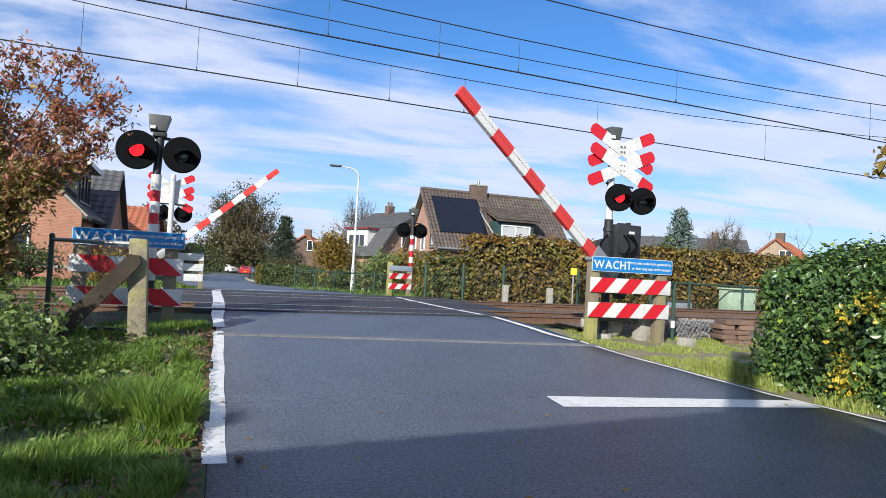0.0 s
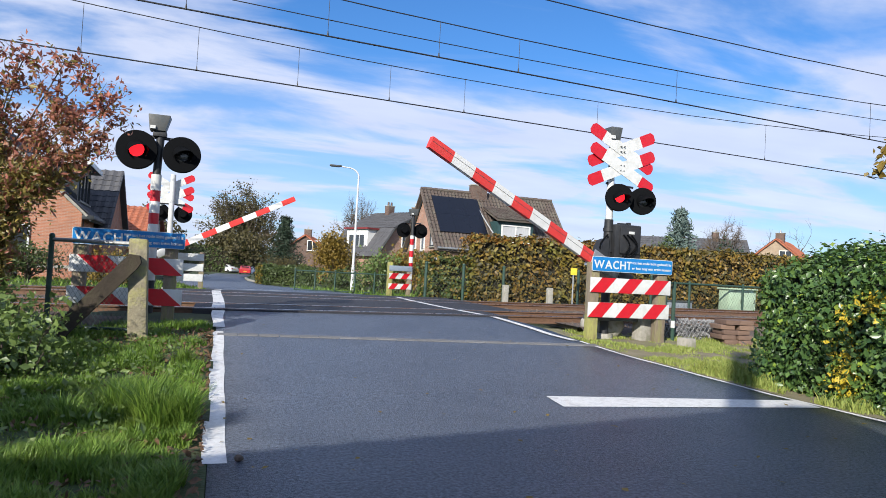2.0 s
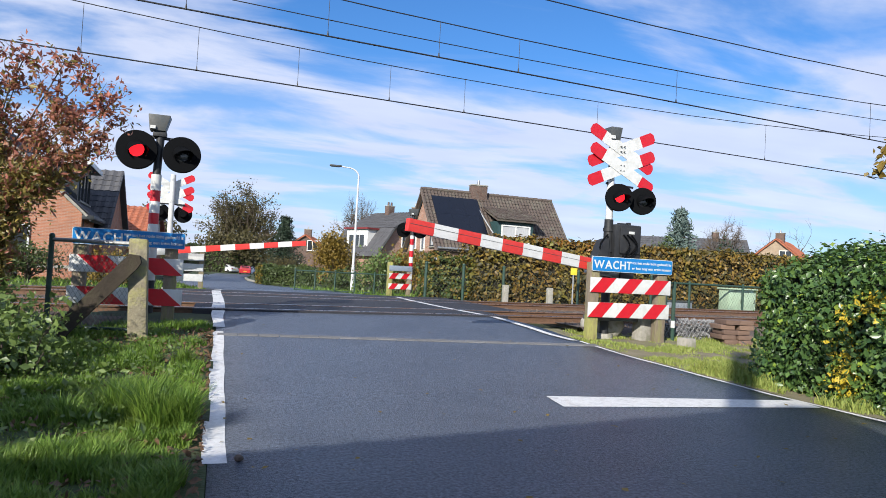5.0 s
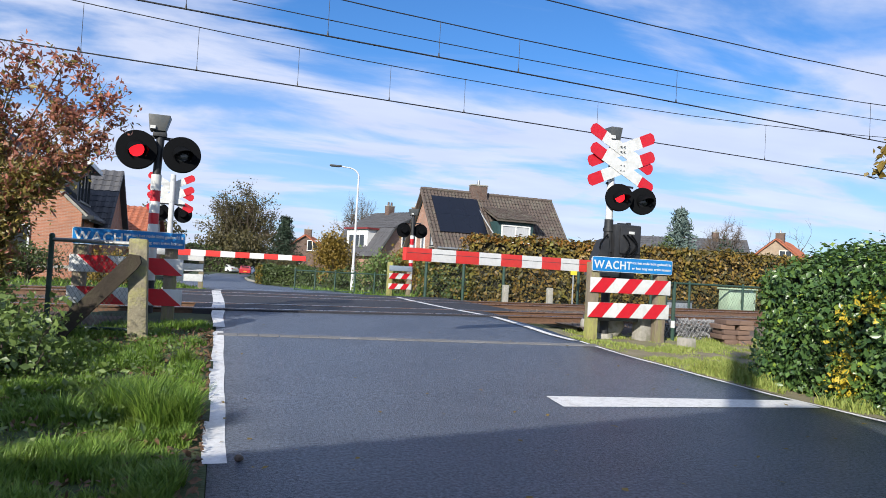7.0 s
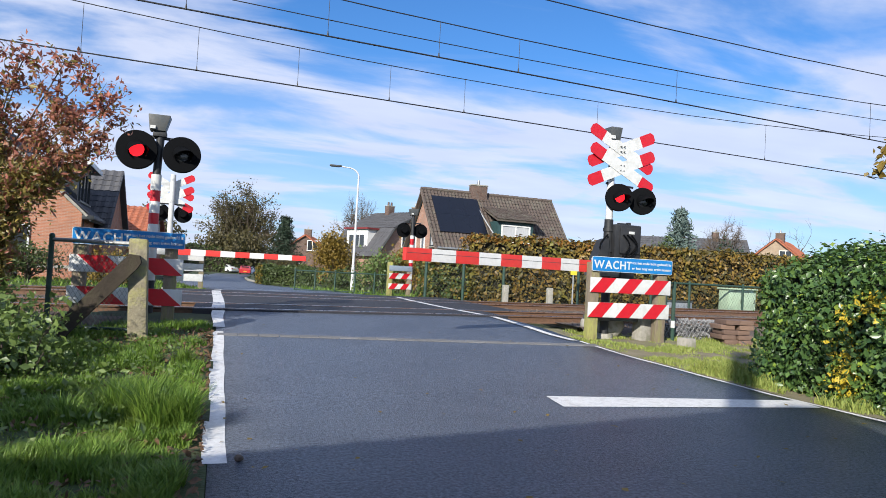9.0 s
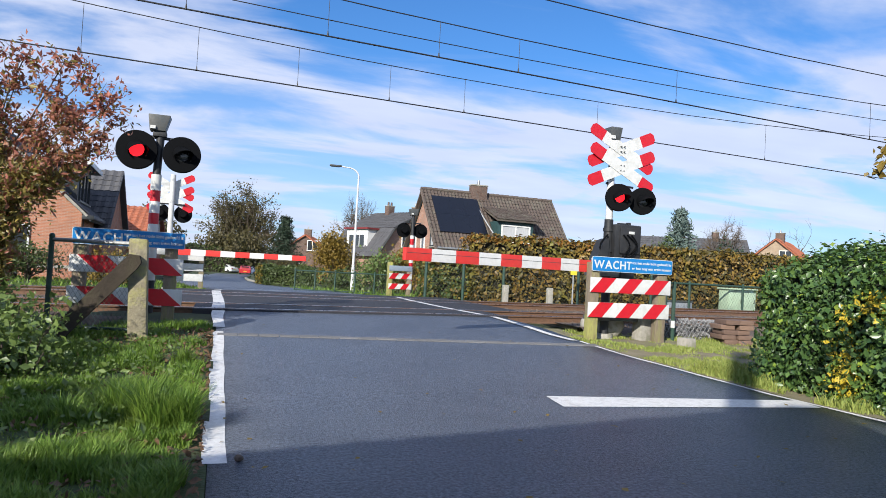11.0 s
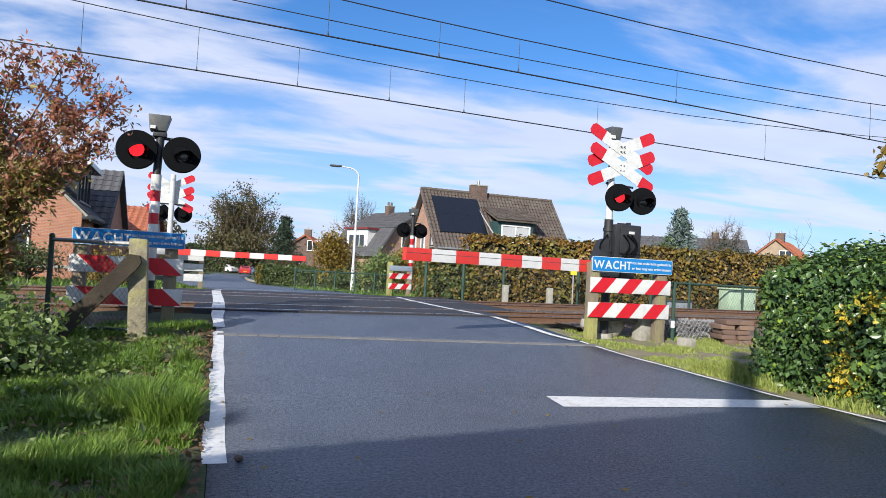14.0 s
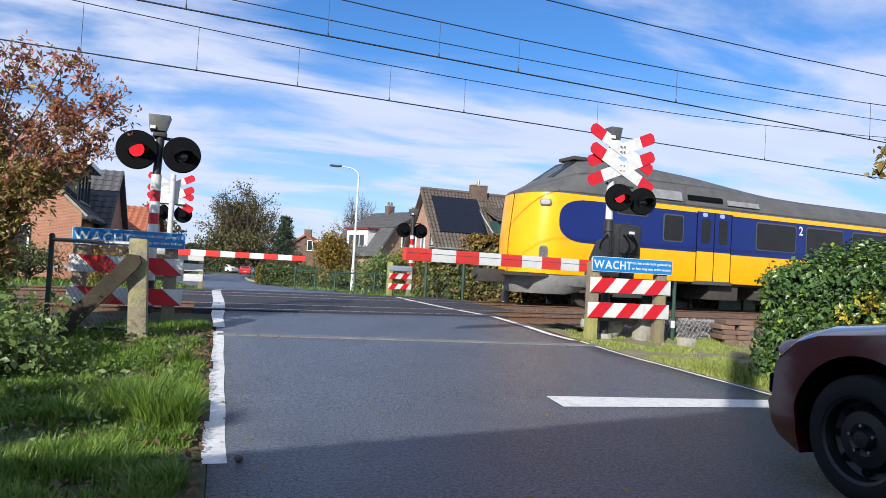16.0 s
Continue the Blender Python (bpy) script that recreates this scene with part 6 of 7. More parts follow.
def build_train():
    th = thing("train", train_pose(TRAIN_X(15.6) + 39 * 15.6), "yellow and blue intercity train with raised driver's cab", "train")
    train_body(th, 26.4, True, 0.0)
    for c in (1, 2):
        train_body(th, 26.0, False, 26.4 * c + 0.6 * c)
    # blue field along the side
    for side in (-1, 1):
        train_panel(th, "blue_side_panel", side_outline(1.5, 26.3, 1.87, 3.12, 1.1), TRAIN_B, 0.0, "blue body side panel", side)
        for c in (1, 2):
            a = 27.0 * c
            train_panel(th, "blue_side_panel", [(a + 0.1, 1.87), (a + 25.8, 1.87), (a + 25.8, 3.12), (a + 0.1, 3.12)], TRAIN_B, 0.0, "blue body side panel", side)
        # doors
        for a in (6.62, 24.0, 28.6, 50.5, 55.5, 77.5):
            for k in range(2):
                d = train_panel(th, "door_leaf", [(a + k * 0.72, 1.9), (a + k * 0.72 + 0.7, 1.9), (a + k * 0.72 + 0.7, 3.16), (a + k * 0.72, 3.16)], TRAIN_B, 0.012, "blue and yellow train door", side)
                bm = bmesh.new(); prism(bm, [(a + k * 0.72, 0.98), (a + k * 0.72 + 0.7, 0.98), (a + k * 0.72 + 0.7, 1.9), (a + k * 0.72, 1.9)], -0.004, 0.012); part("lower_panel", bm, TRAIN_Y, d, smooth=None)
                bm = bmesh.new(); prism(bm, [(p[0] + a + k * 0.72 + 0.36, p[1] + 2.56) for p in round_rect(0.36, 0.78, 0.1)], -0.012, 0.004)
                g = part("pane", bm, TRAIN_PANE, d, smooth=None)
                bm = bmesh.new(); prism(bm, [(p[0] + a + k * 0.72 + 0.3, p[1] + 3.07) for p in round_rect(0.2, 0.13, 0.05)], -0.009, 0.0)
                part("mark", bm, mat("pale_blue_mark", (0.35, 0.4, 0.7), (0.3, 0.35, 0.65), 4, 0.5), d, smooth=None)
            bm = bmesh.new(); box(bm, a - 0.02, a, -0.006, 0.01, 0.98, 3.16); box(bm, a + 0.7, a + 0.72, -0.012, 0.01, 0.98, 3.16); box(bm, a + 1.43, a + 1.45, -0.006, 0.01, 0.98, 3.16)
            o = part("door_gap", bm, MATT, th, smooth=None); o.matrix_local = pose(0, side * (HWID + 0.014), 0)
            bm = bmesh.new(); box(bm, a - 0.05, a + 1.5, -0.06, 0.1, 0.86, 0.97, 0.01); o = part("step", bm, GREY, th); o.matrix_local = pose(0, side * HWID, 0)
    train_window(th, 5.3, 6.02, 2.18, 2.94)
    for a in (9.2, 11.55, 13.9, 16.25, 18.6, 21.0):
        train_window(th, a, a + 1.78, 2.13, 2.98)
    for c in (1, 2):
        for k in range(8):
            a = 27.0 * c + 3.4 + 2.4 * k
            train_window(th, a, a + 1.78, 2.13, 2.98)
    train_window(th, 3.55, 4.6, 2.86, 3.06, 0.03)
    two = text_mesh("2", 0.42, WHITE, "class_number", 0.002, bold=0.006)
    o = new("class_number", two); o.parent = th; o.matrix_local = Matrix.Translation((11.14, -HWID - 0.012, 2.72)) @ Matrix.Rotation(radians(90), 4, "X")
    tagged(o, "white class number on the side")
    # cab: raised windscreen and side panes on the roof bubble
    for side in (-1, 1):
        bm = bmesh.new(); prism(bm, [(2.75, 3.98), (3.5, 4.03), (3.6, 4.29), (3.0, 4.33)], -0.01, 0.01)
        o = part("cab_side_pane", bm, TRAIN_PANE, th, "dark cab side window", smooth=None); o.matrix_local = pose(0, side * 0.98, 0, side * 24, 0, 0)
        bm = bmesh.new(); prism(bm, [(3.7, 4.03), (4.4, 4.05), (4.4, 4.27), (3.75, 4.29)], -0.01, 0.01)
        o = part("cab_side_pane", bm, TRAIN_PANE, th, smooth=None); o.matrix_local = pose(0, side * 0.98, 0, side * 24, 0, 0)
        # panels and grilles on the roof's flank
        for a, b, z0, z1, mt in ((4.55, 6.0, 3.42, 3.72, TRAIN_SKIRT), (6.25, 7.7, 3.5, 3.66, MATT), (7.9, 9.3, 3.45, 3.62, TRAIN_SKIRT)):
            bm = bmesh.new(); prism(bm, [(a, z0), (b, z0), (b, z1), (a, z1)], -0.012, 0.012)
            o = part("roof_hatch", bm, mt, th, "grey roof hatch", smooth=None); o.matrix_local = Matrix.Translation((0, side * 1.345, 3.55)) @ Matrix.Rotation(radians(side * 15), 4, "X") @ Matrix.Translation((0, 0, -3.55))
    bm = bmesh.new()
    vs = [bm.verts.new(p) for p in ((1.78, -0.58, 3.81), (1.78, 0.58, 3.81), (2.56, 0.52, 4.37), (2.56, -0.52, 4.37))]
    bm.faces.new(vs); r = bmesh.ops.extrude_face_region(bm, geom=bm.faces[:]); bmesh.ops.translate(bm, vec=(-0.03, 0, 0.03), verts=[e for e in r["geom"] if isinstance(e, bmesh.types.BMVert)])
    part("windscreen", bm, TRAIN_PANE, th, "dark cab windscreen", smooth=None)
    bm = bmesh.new(); box(bm, 2.55, 3.2, -0.42, 0.42, 4.46, 4.585, 0.05); part("visor", bm, UNDER, th)
    # lamps on the corners
    for s in (-1, 1):
        for z, h, w, mt, nm in ((2.98, 0.17, 0.32, TRAIN_SKIRT, "marker_lamp"), (1.52, 0.42, 0.24, CHROME, "headlamp")):
            x = 1.12
            y = s * nose_w(x)
            ang = math.degrees(math.atan2(nose_w(x + 0.05) - nose_w(x - 0.05), 0.1))
            bm = bmesh.new(); prism(bm, round_rect(w, h, min(w, h) * 0.35), -0.012, 0.05)
            o = part(nm, bm, GREY, th, m=pose(x, y, z, 0, 0, 180 * (s > 0) + (-ang if s < 0 else ang)))
            bm = bmesh.new(); prism(bm, round_rect(w * 0.8, h * 0.78, min(w, h) * 0.3), -0.02, -0.01); part("lens", bm, mt, o)
    # skirt below the nose
    xs = [0.675, 0.71, 0.78, 0.93, 1.3, 1.8, 2.8, 3.6]
    v, k = [], 0
    for x in xs:
        w = max(0.1, nose_w(x)) * 0.96
        low = float(np.interp(x, [0, 2.2, 3.6], [0.36, 0.36, 0.8]))
        v += [(x + 0.05, -w, 0.95), (x + 0.1, -w * 0.97, 0.62), (x + 0.2, -w * 0.82, low)]
    v2 = [(x, -y, z) for x, y, z in v]
    f = [(j * 3 + i, j * 3 + i + 1, (j + 1) * 3 + i + 1, (j + 1) * 3 + i) for j in range(len(xs) - 1) for i in range(2)]
    n = len(v)
    f2 = [tuple(i + n for i in q) for q in f] + [(0, 1, n + 1, n), (1, 2, n + 2, n + 1)]
    bm = bmesh.new(); bm.from_mesh(mesh_from("tmp", v + v2, f + f2, TRAIN_SKIRT)); part("skirt", bm, TRAIN_SKIRT, th, "grey front skirt", 60)
    bm = bmesh.new(); box(bm, -0.35, 0.5, -0.2, 0.2, 0.62, 1.0, 0.03); tube(bm, (-0.45, 0, 0.85), (0.1, 0, 0.85), 0.13, seg=12); part("coupler", bm, UNDER, th, "dark automatic coupler")
    for x in (4.2, 22.0, 31.5, 48.5, 58.5, 75.5):
        bogie(th, x)
    rng = np.random.default_rng(3)
    for a in (7.4, 9.6, 11.9, 14.3, 16.6, 36.0, 39.0, 42.0):
        bm = bmesh.new(); box(bm, a, a + rng.uniform(1.2, 2.0), -1.2, 1.2, 0.36 + rng.random() * 0.1, 0.9, 0.03); part("equipment_box", bm, UNDER, th)
    return th


train = build_train()


# ---- the car ----
CAR_X, CAR_R = 3.76, 0.395
CAR_WHEELS = []


def build_car():
    """Origin at the front bumper's left corner on the ground; it points along +y."""
    th = thing("car", pose(CAR_X, -30.5, 0), "dark red car with black steel wheels waiting at the stop line", "car")
    W, L = 1.82, 4.4
    hub_y = -0.86
    # side profile (y, z), front to back
    prof = [(0.02, 0.36), (0.05, 0.42), (0.035, 0.5), (-0.02, 0.54), (-0.03, 0.62), (-0.06, 0.78), (-0.16, 0.93), (-0.34, 1.03), (-0.62, 1.09), (-1.1, 1.14), (-1.45, 1.18), (-2.1, 1.62), (-2.4, 1.7), (-3.6, 1.68), (-4.1, 1.3), (-4.32, 1.05), (-4.4, 0.7), (-4.36, 0.36)]
    low = [(-4.2, 0.28), (-0.42, 0.2), (-0.1, 0.28)]
    secs = []
    for u in (0.0, 0.03, 0.1, 0.25, 0.5, 0.75, 0.9, 0.97, 1.0):
        e = abs(u - 0.5) * 2
        ring = []
        for y, z in prof + low:
            k = e ** 6
            yy = y + 0.12 - 0.3 * (e ** 3.2) * (1 if y > -0.7 else 0) * max(0, 1 + (y) / 0.7)
            top = max(0.0, z - 0.95)
            zz = z - 0.09 * k * (1 if z > 0.9 else 0)
            ring.append((W * (0.5 + (u - 0.5) * (1 - 0.22 * min(1, top / 0.7)) * (1 - 0.03 * (z < 0.5))), yy, zz))
        secs.append(ring)
    v = [p for r in secs for p in r]
    k = len(secs[0])
    f = [(j * k + i, j * k + (i + 1) % k, (j + 1) * k + (i + 1) % k, (j + 1) * k + i) for j in range(len(secs) - 1) for i in range(k)]
    f += [tuple(range(k)), tuple(range(len(v) - 1, len(v) - k - 1, -1))]
    bm = bmesh.new(); bm.from_mesh(mesh_from("tmp", v, f, CAR_RED))
    body = part("body", bm, CAR_RED, th, "glossy dark red bodywork", 50)
    # wheel openings are cut through the flanks
    cut = bmesh.new()
    for y in (hub_y, hub_y - 2.62):
        tube(cut, (-0.2, y, 0.42), (0.32, y, 0.42), 0.485, seg=40); tube(cut, (W - 0.32, y, 0.42), (W + 0.2, y, 0.42), 0.485, seg=40)
    cm = finish(cut, "cutter", CAR_RED)
    co = new("cutter", cm)
    co.parent = th
    bpy.context.view_layer.update()
    md = body.modifiers.new("cut", "BOOLEAN"); md.operation, md.object, md.solver = "DIFFERENCE", co, "EXACT"
    bpy.context.view_layer.update()
    dg = bpy.context.evaluated_depsgraph_get()
    me = bpy.data.meshes.new_from_object(body.evaluated_get(dg))
    body.modifiers.clear()
    body.data = me
    me.shade_smooth(); me.set_sharp_from_angle(angle=radians(40))
    bpy.data.objects.remove(co)
    for s in (0, 1):
        for y in (hub_y, hub_y - 2.62):
            x = 0.03 if s == 0 else W - 0.03
            o = -1 if s == 0 else 1
            # arch lining
            bm = bmesh.new()
            ring = []
            for i in range(25):
                a = radians(-8 + 196 * i / 24)
                ring.append([bm.verts.new((xx, y + 0.48 * math.cos(a), 0.42 + 0.48 * math.sin(a))) for xx in (x - o * 0.005, x - o * 0.28)])
            for a, b in zip(ring, ring[1:]):
                bm.faces.new((a[0], a[1], b[1], b[0]))
            bm.faces.new([r[1] for r in ring])
            part("arch_lining", bm, MATT, body)
            bm = bmesh.new()
            rings = []
            for xx, rr in ((-0.105, 0.27), (-0.11, 0.30), (-0.105, 0.345), (-0.08, 0.385), (-0.04, 0.395), (0.04, 0.395), (0.09, 0.38), (0.11, 0.27)):
                rings.append([bm.verts.new((o * -1 * xx if o > 0 else xx, rr * math.cos(6.2832 * i / 48), rr * math.sin(6.2832 * i / 48))) for i in range(48)])
            for a, b in zip(rings, rings[1:]):
                for i in range(48):
                    bm.faces.new((a[i], a[(i + 1) % 48], b[(i + 1) % 48], b[i]))
            hub = part("wheel", bm, RUBBER, th, "black tyre on black steel rim", 40, pose(x - o * 0.1, y, CAR_R))
            bm = bmesh.new()
            rr = [(-0.1, 0.272), (-0.09, 0.25), (-0.02, 0.235), (-0.005, 0.2), (-0.05, 0.17), (-0.06, 0.1), (-0.04, 0.07), (-0.085, 0.05), (-0.09, 0.0)]
            rings = [[bm.verts.new((-o * xx if o > 0 else xx, max(r, 0.001) * math.cos(6.2832 * i / 40), max(r, 0.001) * math.sin(6.2832 * i / 40))) for i in range(40)] for xx, r in rr]
            for a, b in zip(rings, rings[1:]):
                for i in range(40):
                    bm.faces.new((a[i], a[(i + 1) % 40], b[(i + 1) % 40], b[i]))
            rim = part("rim", bm, mat("black_steel", (0.006, 0.006, 0.007), (0.01, 0.01, 0.011), 9, 0.4), hub, "black steel rim", 40)
            for i in range(5):
                a = 6.2832 * i / 5
                bm = bmesh.new(); tube(bm, (o * 0.045, 0.085 * math.cos(a), 0.085 * math.sin(a)), (o * 0.082, 0.085 * math.cos(a), 0.085 * math.sin(a)), 0.014, 0.011, 6); part("lug_nut", bm, CHROME, rim)
            for i in range(8):
                a = 6.2832 * (i + 0.5) / 8
                bm = bmesh.new(); tube(bm, (o * 0.01, 0.2 * math.cos(a), 0.2 * math.sin(a)), (o * 0.032, 0.2 * math.cos(a), 0.2 * math.sin(a)), 0.028, 0.03, 10); part("rim_hole", bm, MATT, rim)
            CAR_WHEELS.append(hub)
    for s in (0, 1):
        x = 0.06 if s == 0 else W - 0.06
        o = -1 if s == 0 else 1
        bm = bmesh.new(); bmesh.ops.create_uvsphere(bm, u_segments=16, v_segments=10, radius=1)
        bmesh.ops.transform(bm, matrix=Matrix.Translation((0.15 if s == 0 else W - 0.15, -0.24, 0.87)) @ Matrix.Rotation(radians(o * 50), 4, "Z") @ Matrix.Rotation(radians(-30), 4, "X") @ Matrix.Diagonal((0.11, 0.03, 0.08, 1)), verts=bm.verts)
        part("headlamp", bm, mat("headlamp_cover", (0.42, 0.36, 0.32), (0.26, 0.2, 0.18), 9, 0.12, coat=1.0), body, "clear headlamp", 60)
        bm = bmesh.new(); box(bm, -0.11, 0.11, -0.03, 0.035, -0.05, 0.09, 0.02, pose(0.14 if s == 0 else W - 0.14, -0.18, 0.6, 0, 0, -o * -38)); part("bumper_insert", bm, MATT, body, "black bumper grille")
    bm = bmesh.new(); box(bm, 0.35, W - 0.35, -0.02, 0.025, 0.55, 0.75, 0.02); part("grille", bm, MATT, body)
    bm = bmesh.new()
    tube(bm, (0.28, -0.06, 0.4), (W - 0.28, -0.06, 0.4), 0.055, seg=12); part("bumper_lip", bm, CAR_RED, body)
    for s in (0, 1):
        x = 0.16 if s == 0 else W - 0.16
        bm = bmesh.new(); prism(bm, [(-1.75, 1.2), (-2.2, 1.56), (-3.55, 1.56), (-3.95, 1.22)], -0.012, 0.012, Matrix(((0, 1, 0, x), (1, 0, 0, 0), (0, 0, 1, 0), (0, 0, 0, 1))))
        part("side_window", bm, PANE, body, smooth=None)
        bm = bmesh.new(); box(bm, -0.22 if s == 0 else 0.02, -0.02 if s == 0 else 0.22, -0.1, 0.04, -0.07, 0.07, 0.03, pose(0.08 if s == 0 else W - 0.08, -1.75, 1.2)); part("mirror", bm, CAR_RED, body)
    return th


car = build_car()


# ---- fences, lamp, cabinets and small things ----
def chain_link(parent, w, z0, z1, cell=0.07, r=0.0022, material=None, slope=0.0):
    """Crossed wires of a mesh panel, along local x."""
    v, f = [], []

    def wire(a, b):
        a, b = Vector(a), Vector(b)
        d = (b - a).normalized()
        s = d.cross(Vector((0, 1, 0))).normalized() * r
        t = Vector((0, r, 0))
        k = len(v)
        for p in (a, b):
            v.extend([tuple(p + s), tuple(p - s * 0.5 + t * 0.87), tuple(p - s * 0.5 - t * 0.87)])
        for i in range(3):
            f.append((k + i, k + (i + 1) % 3, k + 3 + (i + 1) % 3, k + 3 + i))
    h = z1 - z0
    rise = 1.5
    run = h / rise
    x = -run
    i = 0
    while x < w:
        for s in (1, -1):
            # from the bottom edge upwards, clipped to the panel
            xa, xb = (x, x + run) if s > 0 else (x + run, x)
            ta = max(0, (0 - x) / run) if x < 0 else 0
            tb = min(1, (w - x) / run)
            if tb > ta:
                pa = (x + run * ta, 0.0, (z0 + h * ta) if s > 0 else (z1 - h * ta))
                pb = (x + run * tb, 0.0, (z0 + h * tb) if s > 0 else (z1 - h * tb))
                wire(pa, pb)
        x += cell
    ob = new("wire_mesh", mesh_from("wire_mesh", v, f, material or GREEN_STEEL)); ob.parent = parent
    return tagged(ob, "woven wire mesh", kind="stuff")


def fence_panel(m, w, z0, z1, label, posts, pr=0.03, cell=0.07, top=None, rail=True, wire=0.0022, name="mesh_fence"):
    th = thing(name, m, label, "fence", "mesh fences")
    for x in posts:
        bm = bmesh.new(); tube(bm, (x, 0, -0.15), (x, 0, z1 + 0.05), pr, seg=10); bmesh.ops.create_uvsphere(bm, u_segments=10, v_segments=6, radius=pr * 1.15, matrix=Matrix.Translation((x, 0, z1 + 0.05)))
        part("post", bm, GREEN_STEEL, th)
    if rail:
        bm = bmesh.new(); tube(bm, (posts[0], 0, z1), (posts[-1], 0, z1), pr * 0.8, seg=10); part("top_rail", bm, top or GREEN_STEEL, th)
        bm = bmesh.new(); tube(bm, (posts[0], 0, z0), (posts[-1], 0, z0), pr * 0.6, seg=8); part("bottom_rail", bm, GREEN_STEEL, th)
    chain_link(th, w, z0, z1, cell, wire)
    return th


a = Vector((-2.18, 10.42, 0.16)); b = Vector((-1.08, 10.12, 0.13))
fence_panel(Matrix.Translation(a) @ Matrix.Rotation(math.atan2((b - a).y, (b - a).x), 4, "Z"), (b - a).length, 0.1, 1.27, "green mesh fence panel with galvanised top rail", [0.0, (b - a).length], 0.034, 0.065, GALV)

# heavy post with its brace
th = thing("brace_post", pose(-1.0, 10.06, 0.1), "old mossy post with slanting brace beside the road", "post")
bm = bmesh.new(); box(bm, -0.12, 0.12, -0.1, 0.12, -0.2, 1.4, 0.03)
bmesh.ops.subdivide_edges(bm, edges=bm.edges[:], cuts=1)
for v in bm.verts:
    v.co += Vector((noise.noise(v.co * 4), noise.noise(v.co * 4 + Vector((5, 0, 0))), 0)) * 0.014
    v.co.x -= 0.045 * v.co.z
part("upright", bm, mat("mossy_post", (0.3, 0.27, 0.18), (0.16, 0.14, 0.1), 9, 0.9, 0, 0.7, 30, dirt=(0.36, 0.36, 0.08), dscale=3.5, damount=0.75), th)
d = Vector((-0.95, -0.05, -1.0))
bm = bmesh.new()
prism(bm, [(0.0, -0.1), (0.1, -0.08), (0.15, 0.0), (0.08, 0.1), (-1.5, 0.1), (-1.5, -0.1)], -0.06, 0.06)
# brown wood, its colour darkened for the shade of the plants beside it
part("brace", bm, mat("shade_dark_brace", (0.06, 0.048, 0.036), (0.03, 0.025, 0.02), 8, 0.9, 0, 0.6, 30, dirt=(0.11, 0.1, 0.06), dscale=4, damount=0.5, spec=0.2), th, "weathered slanting brace, its wood darkened as if shaded", m=pose(-0.12, -0.16, 1.06, 0, -49, 0))

# right of the crossing: mesh fence, cabinet, marker, short posts
fence_panel(pose(15.1, 20.6, 0.2, 0, 0, 1), 8.0, 0.05, 1.08, "dark green mesh fence beyond the tracks", [0.0, 1.0, 3.4, 5.9, 8.0], 0.045, 0.12, wire=0.0025)
fence_panel(pose(6.4, 21.35, 0.2, 0, 0, 0), 8.6, 0.05, 1.25, "dark green mesh fence before the hedge", [0.0, 1.3, 2.75, 5.6, 8.6], 0.05, 0.12, rail=False, wire=0.0016)
fence_panel(pose(2.9, 28.0, 0.15, 0, 0, -8), 3.9, 0.05, 0.82, "low dark green mesh fence by the far road", [0.0, 0.8, 1.6, 2.4, 3.2, 3.9], 0.035, 0.1, wire=0.002)
th = thing("equipment_cabinet", pose(18.75, 21.2, 0.15), "pale green metal cabinet beyond the tracks", "cabinet")
PALE = mat("pale_green_metal", (0.42, 0.55, 0.4), (0.36, 0.48, 0.34), 4, 0.5, dirt=(0.3, 0.33, 0.25), dscale=4, damount=0.4)
bm = bmesh.new(); box(bm, -0.62, 0.62, -0.25, 0.3, 0.1, 1.0, 0.02); body = part("body", bm, PALE, th)
bm = bmesh.new(); box(bm, -0.68, 0.68, -0.3, 0.35, 1.0, 1.06, 0.015); part("lid", bm, PALE, body)
for x in (-0.3, 0.31):
    bm = bmesh.new(); box(bm, x - 0.29, x + 0.29, -0.27, -0.25, 0.14, 0.97, 0.005); dr = part("door", bm, PALE, body)
    bm = bmesh.new(); box(bm, x + 0.2, x + 0.23, -0.3, -0.27, 0.5, 0.64, 0.004); part("handle", bm, GREY, dr)
bm = bmesh.new(); box(bm, -0.66, 0.66, -0.28, 0.33, 0.0, 0.1); part("plinth", bm, CONCRETE, th)
th = thing("cable_box", pose(15.7, 21.0, 0.18), "low grey concrete cable box beyond the tracks", "cable box")
bm = bmesh.new(); box(bm, -0.65, 0.65, -0.25, 0.25, 0, 0.42, 0.02); part("body", bm, mat("blue_grey_concrete", (0.3, 0.33, 0.36), (0.22, 0.25, 0.28), 6, 0.8), th)
bm = bmesh.new(); box(bm, -0.68, 0.68, -0.28, 0.28, 0.42, 0.47, 0.01); part("lid", bm, GREY, th)
th = thing("marker_post", pose(11.35, 20.55, 0.15), "thin grey marker post with yellow plate", "marker post")
bm = bmesh.new(); tube(bm, (0, 0, -0.1), (0, 0, 1.36), 0.028, seg=8); part("stake", bm, GALV, th)
bm = bmesh.new(); box(bm, -0.12, 0.12, -0.04, -0.02, 1.22, 1.45, 0.004); part("plate", bm, mat("yellow_plate", (0.8, 0.62, 0.05), (0.7, 0.55, 0.04), 5, 0.5), th)
cp = thing("concrete_post", pose(9.0, 20.8, 0.2), "short weathered concrete post beside the track", "post", "short posts")
bm = bmesh.new(); box(bm, -0.09, 0.09, -0.08, 0.08, -0.1, 0.72, 0.02); part("shaft", bm, CONCRETE, cp)
copy_thing(cp, pose(10.42, 20.4, 0.18))

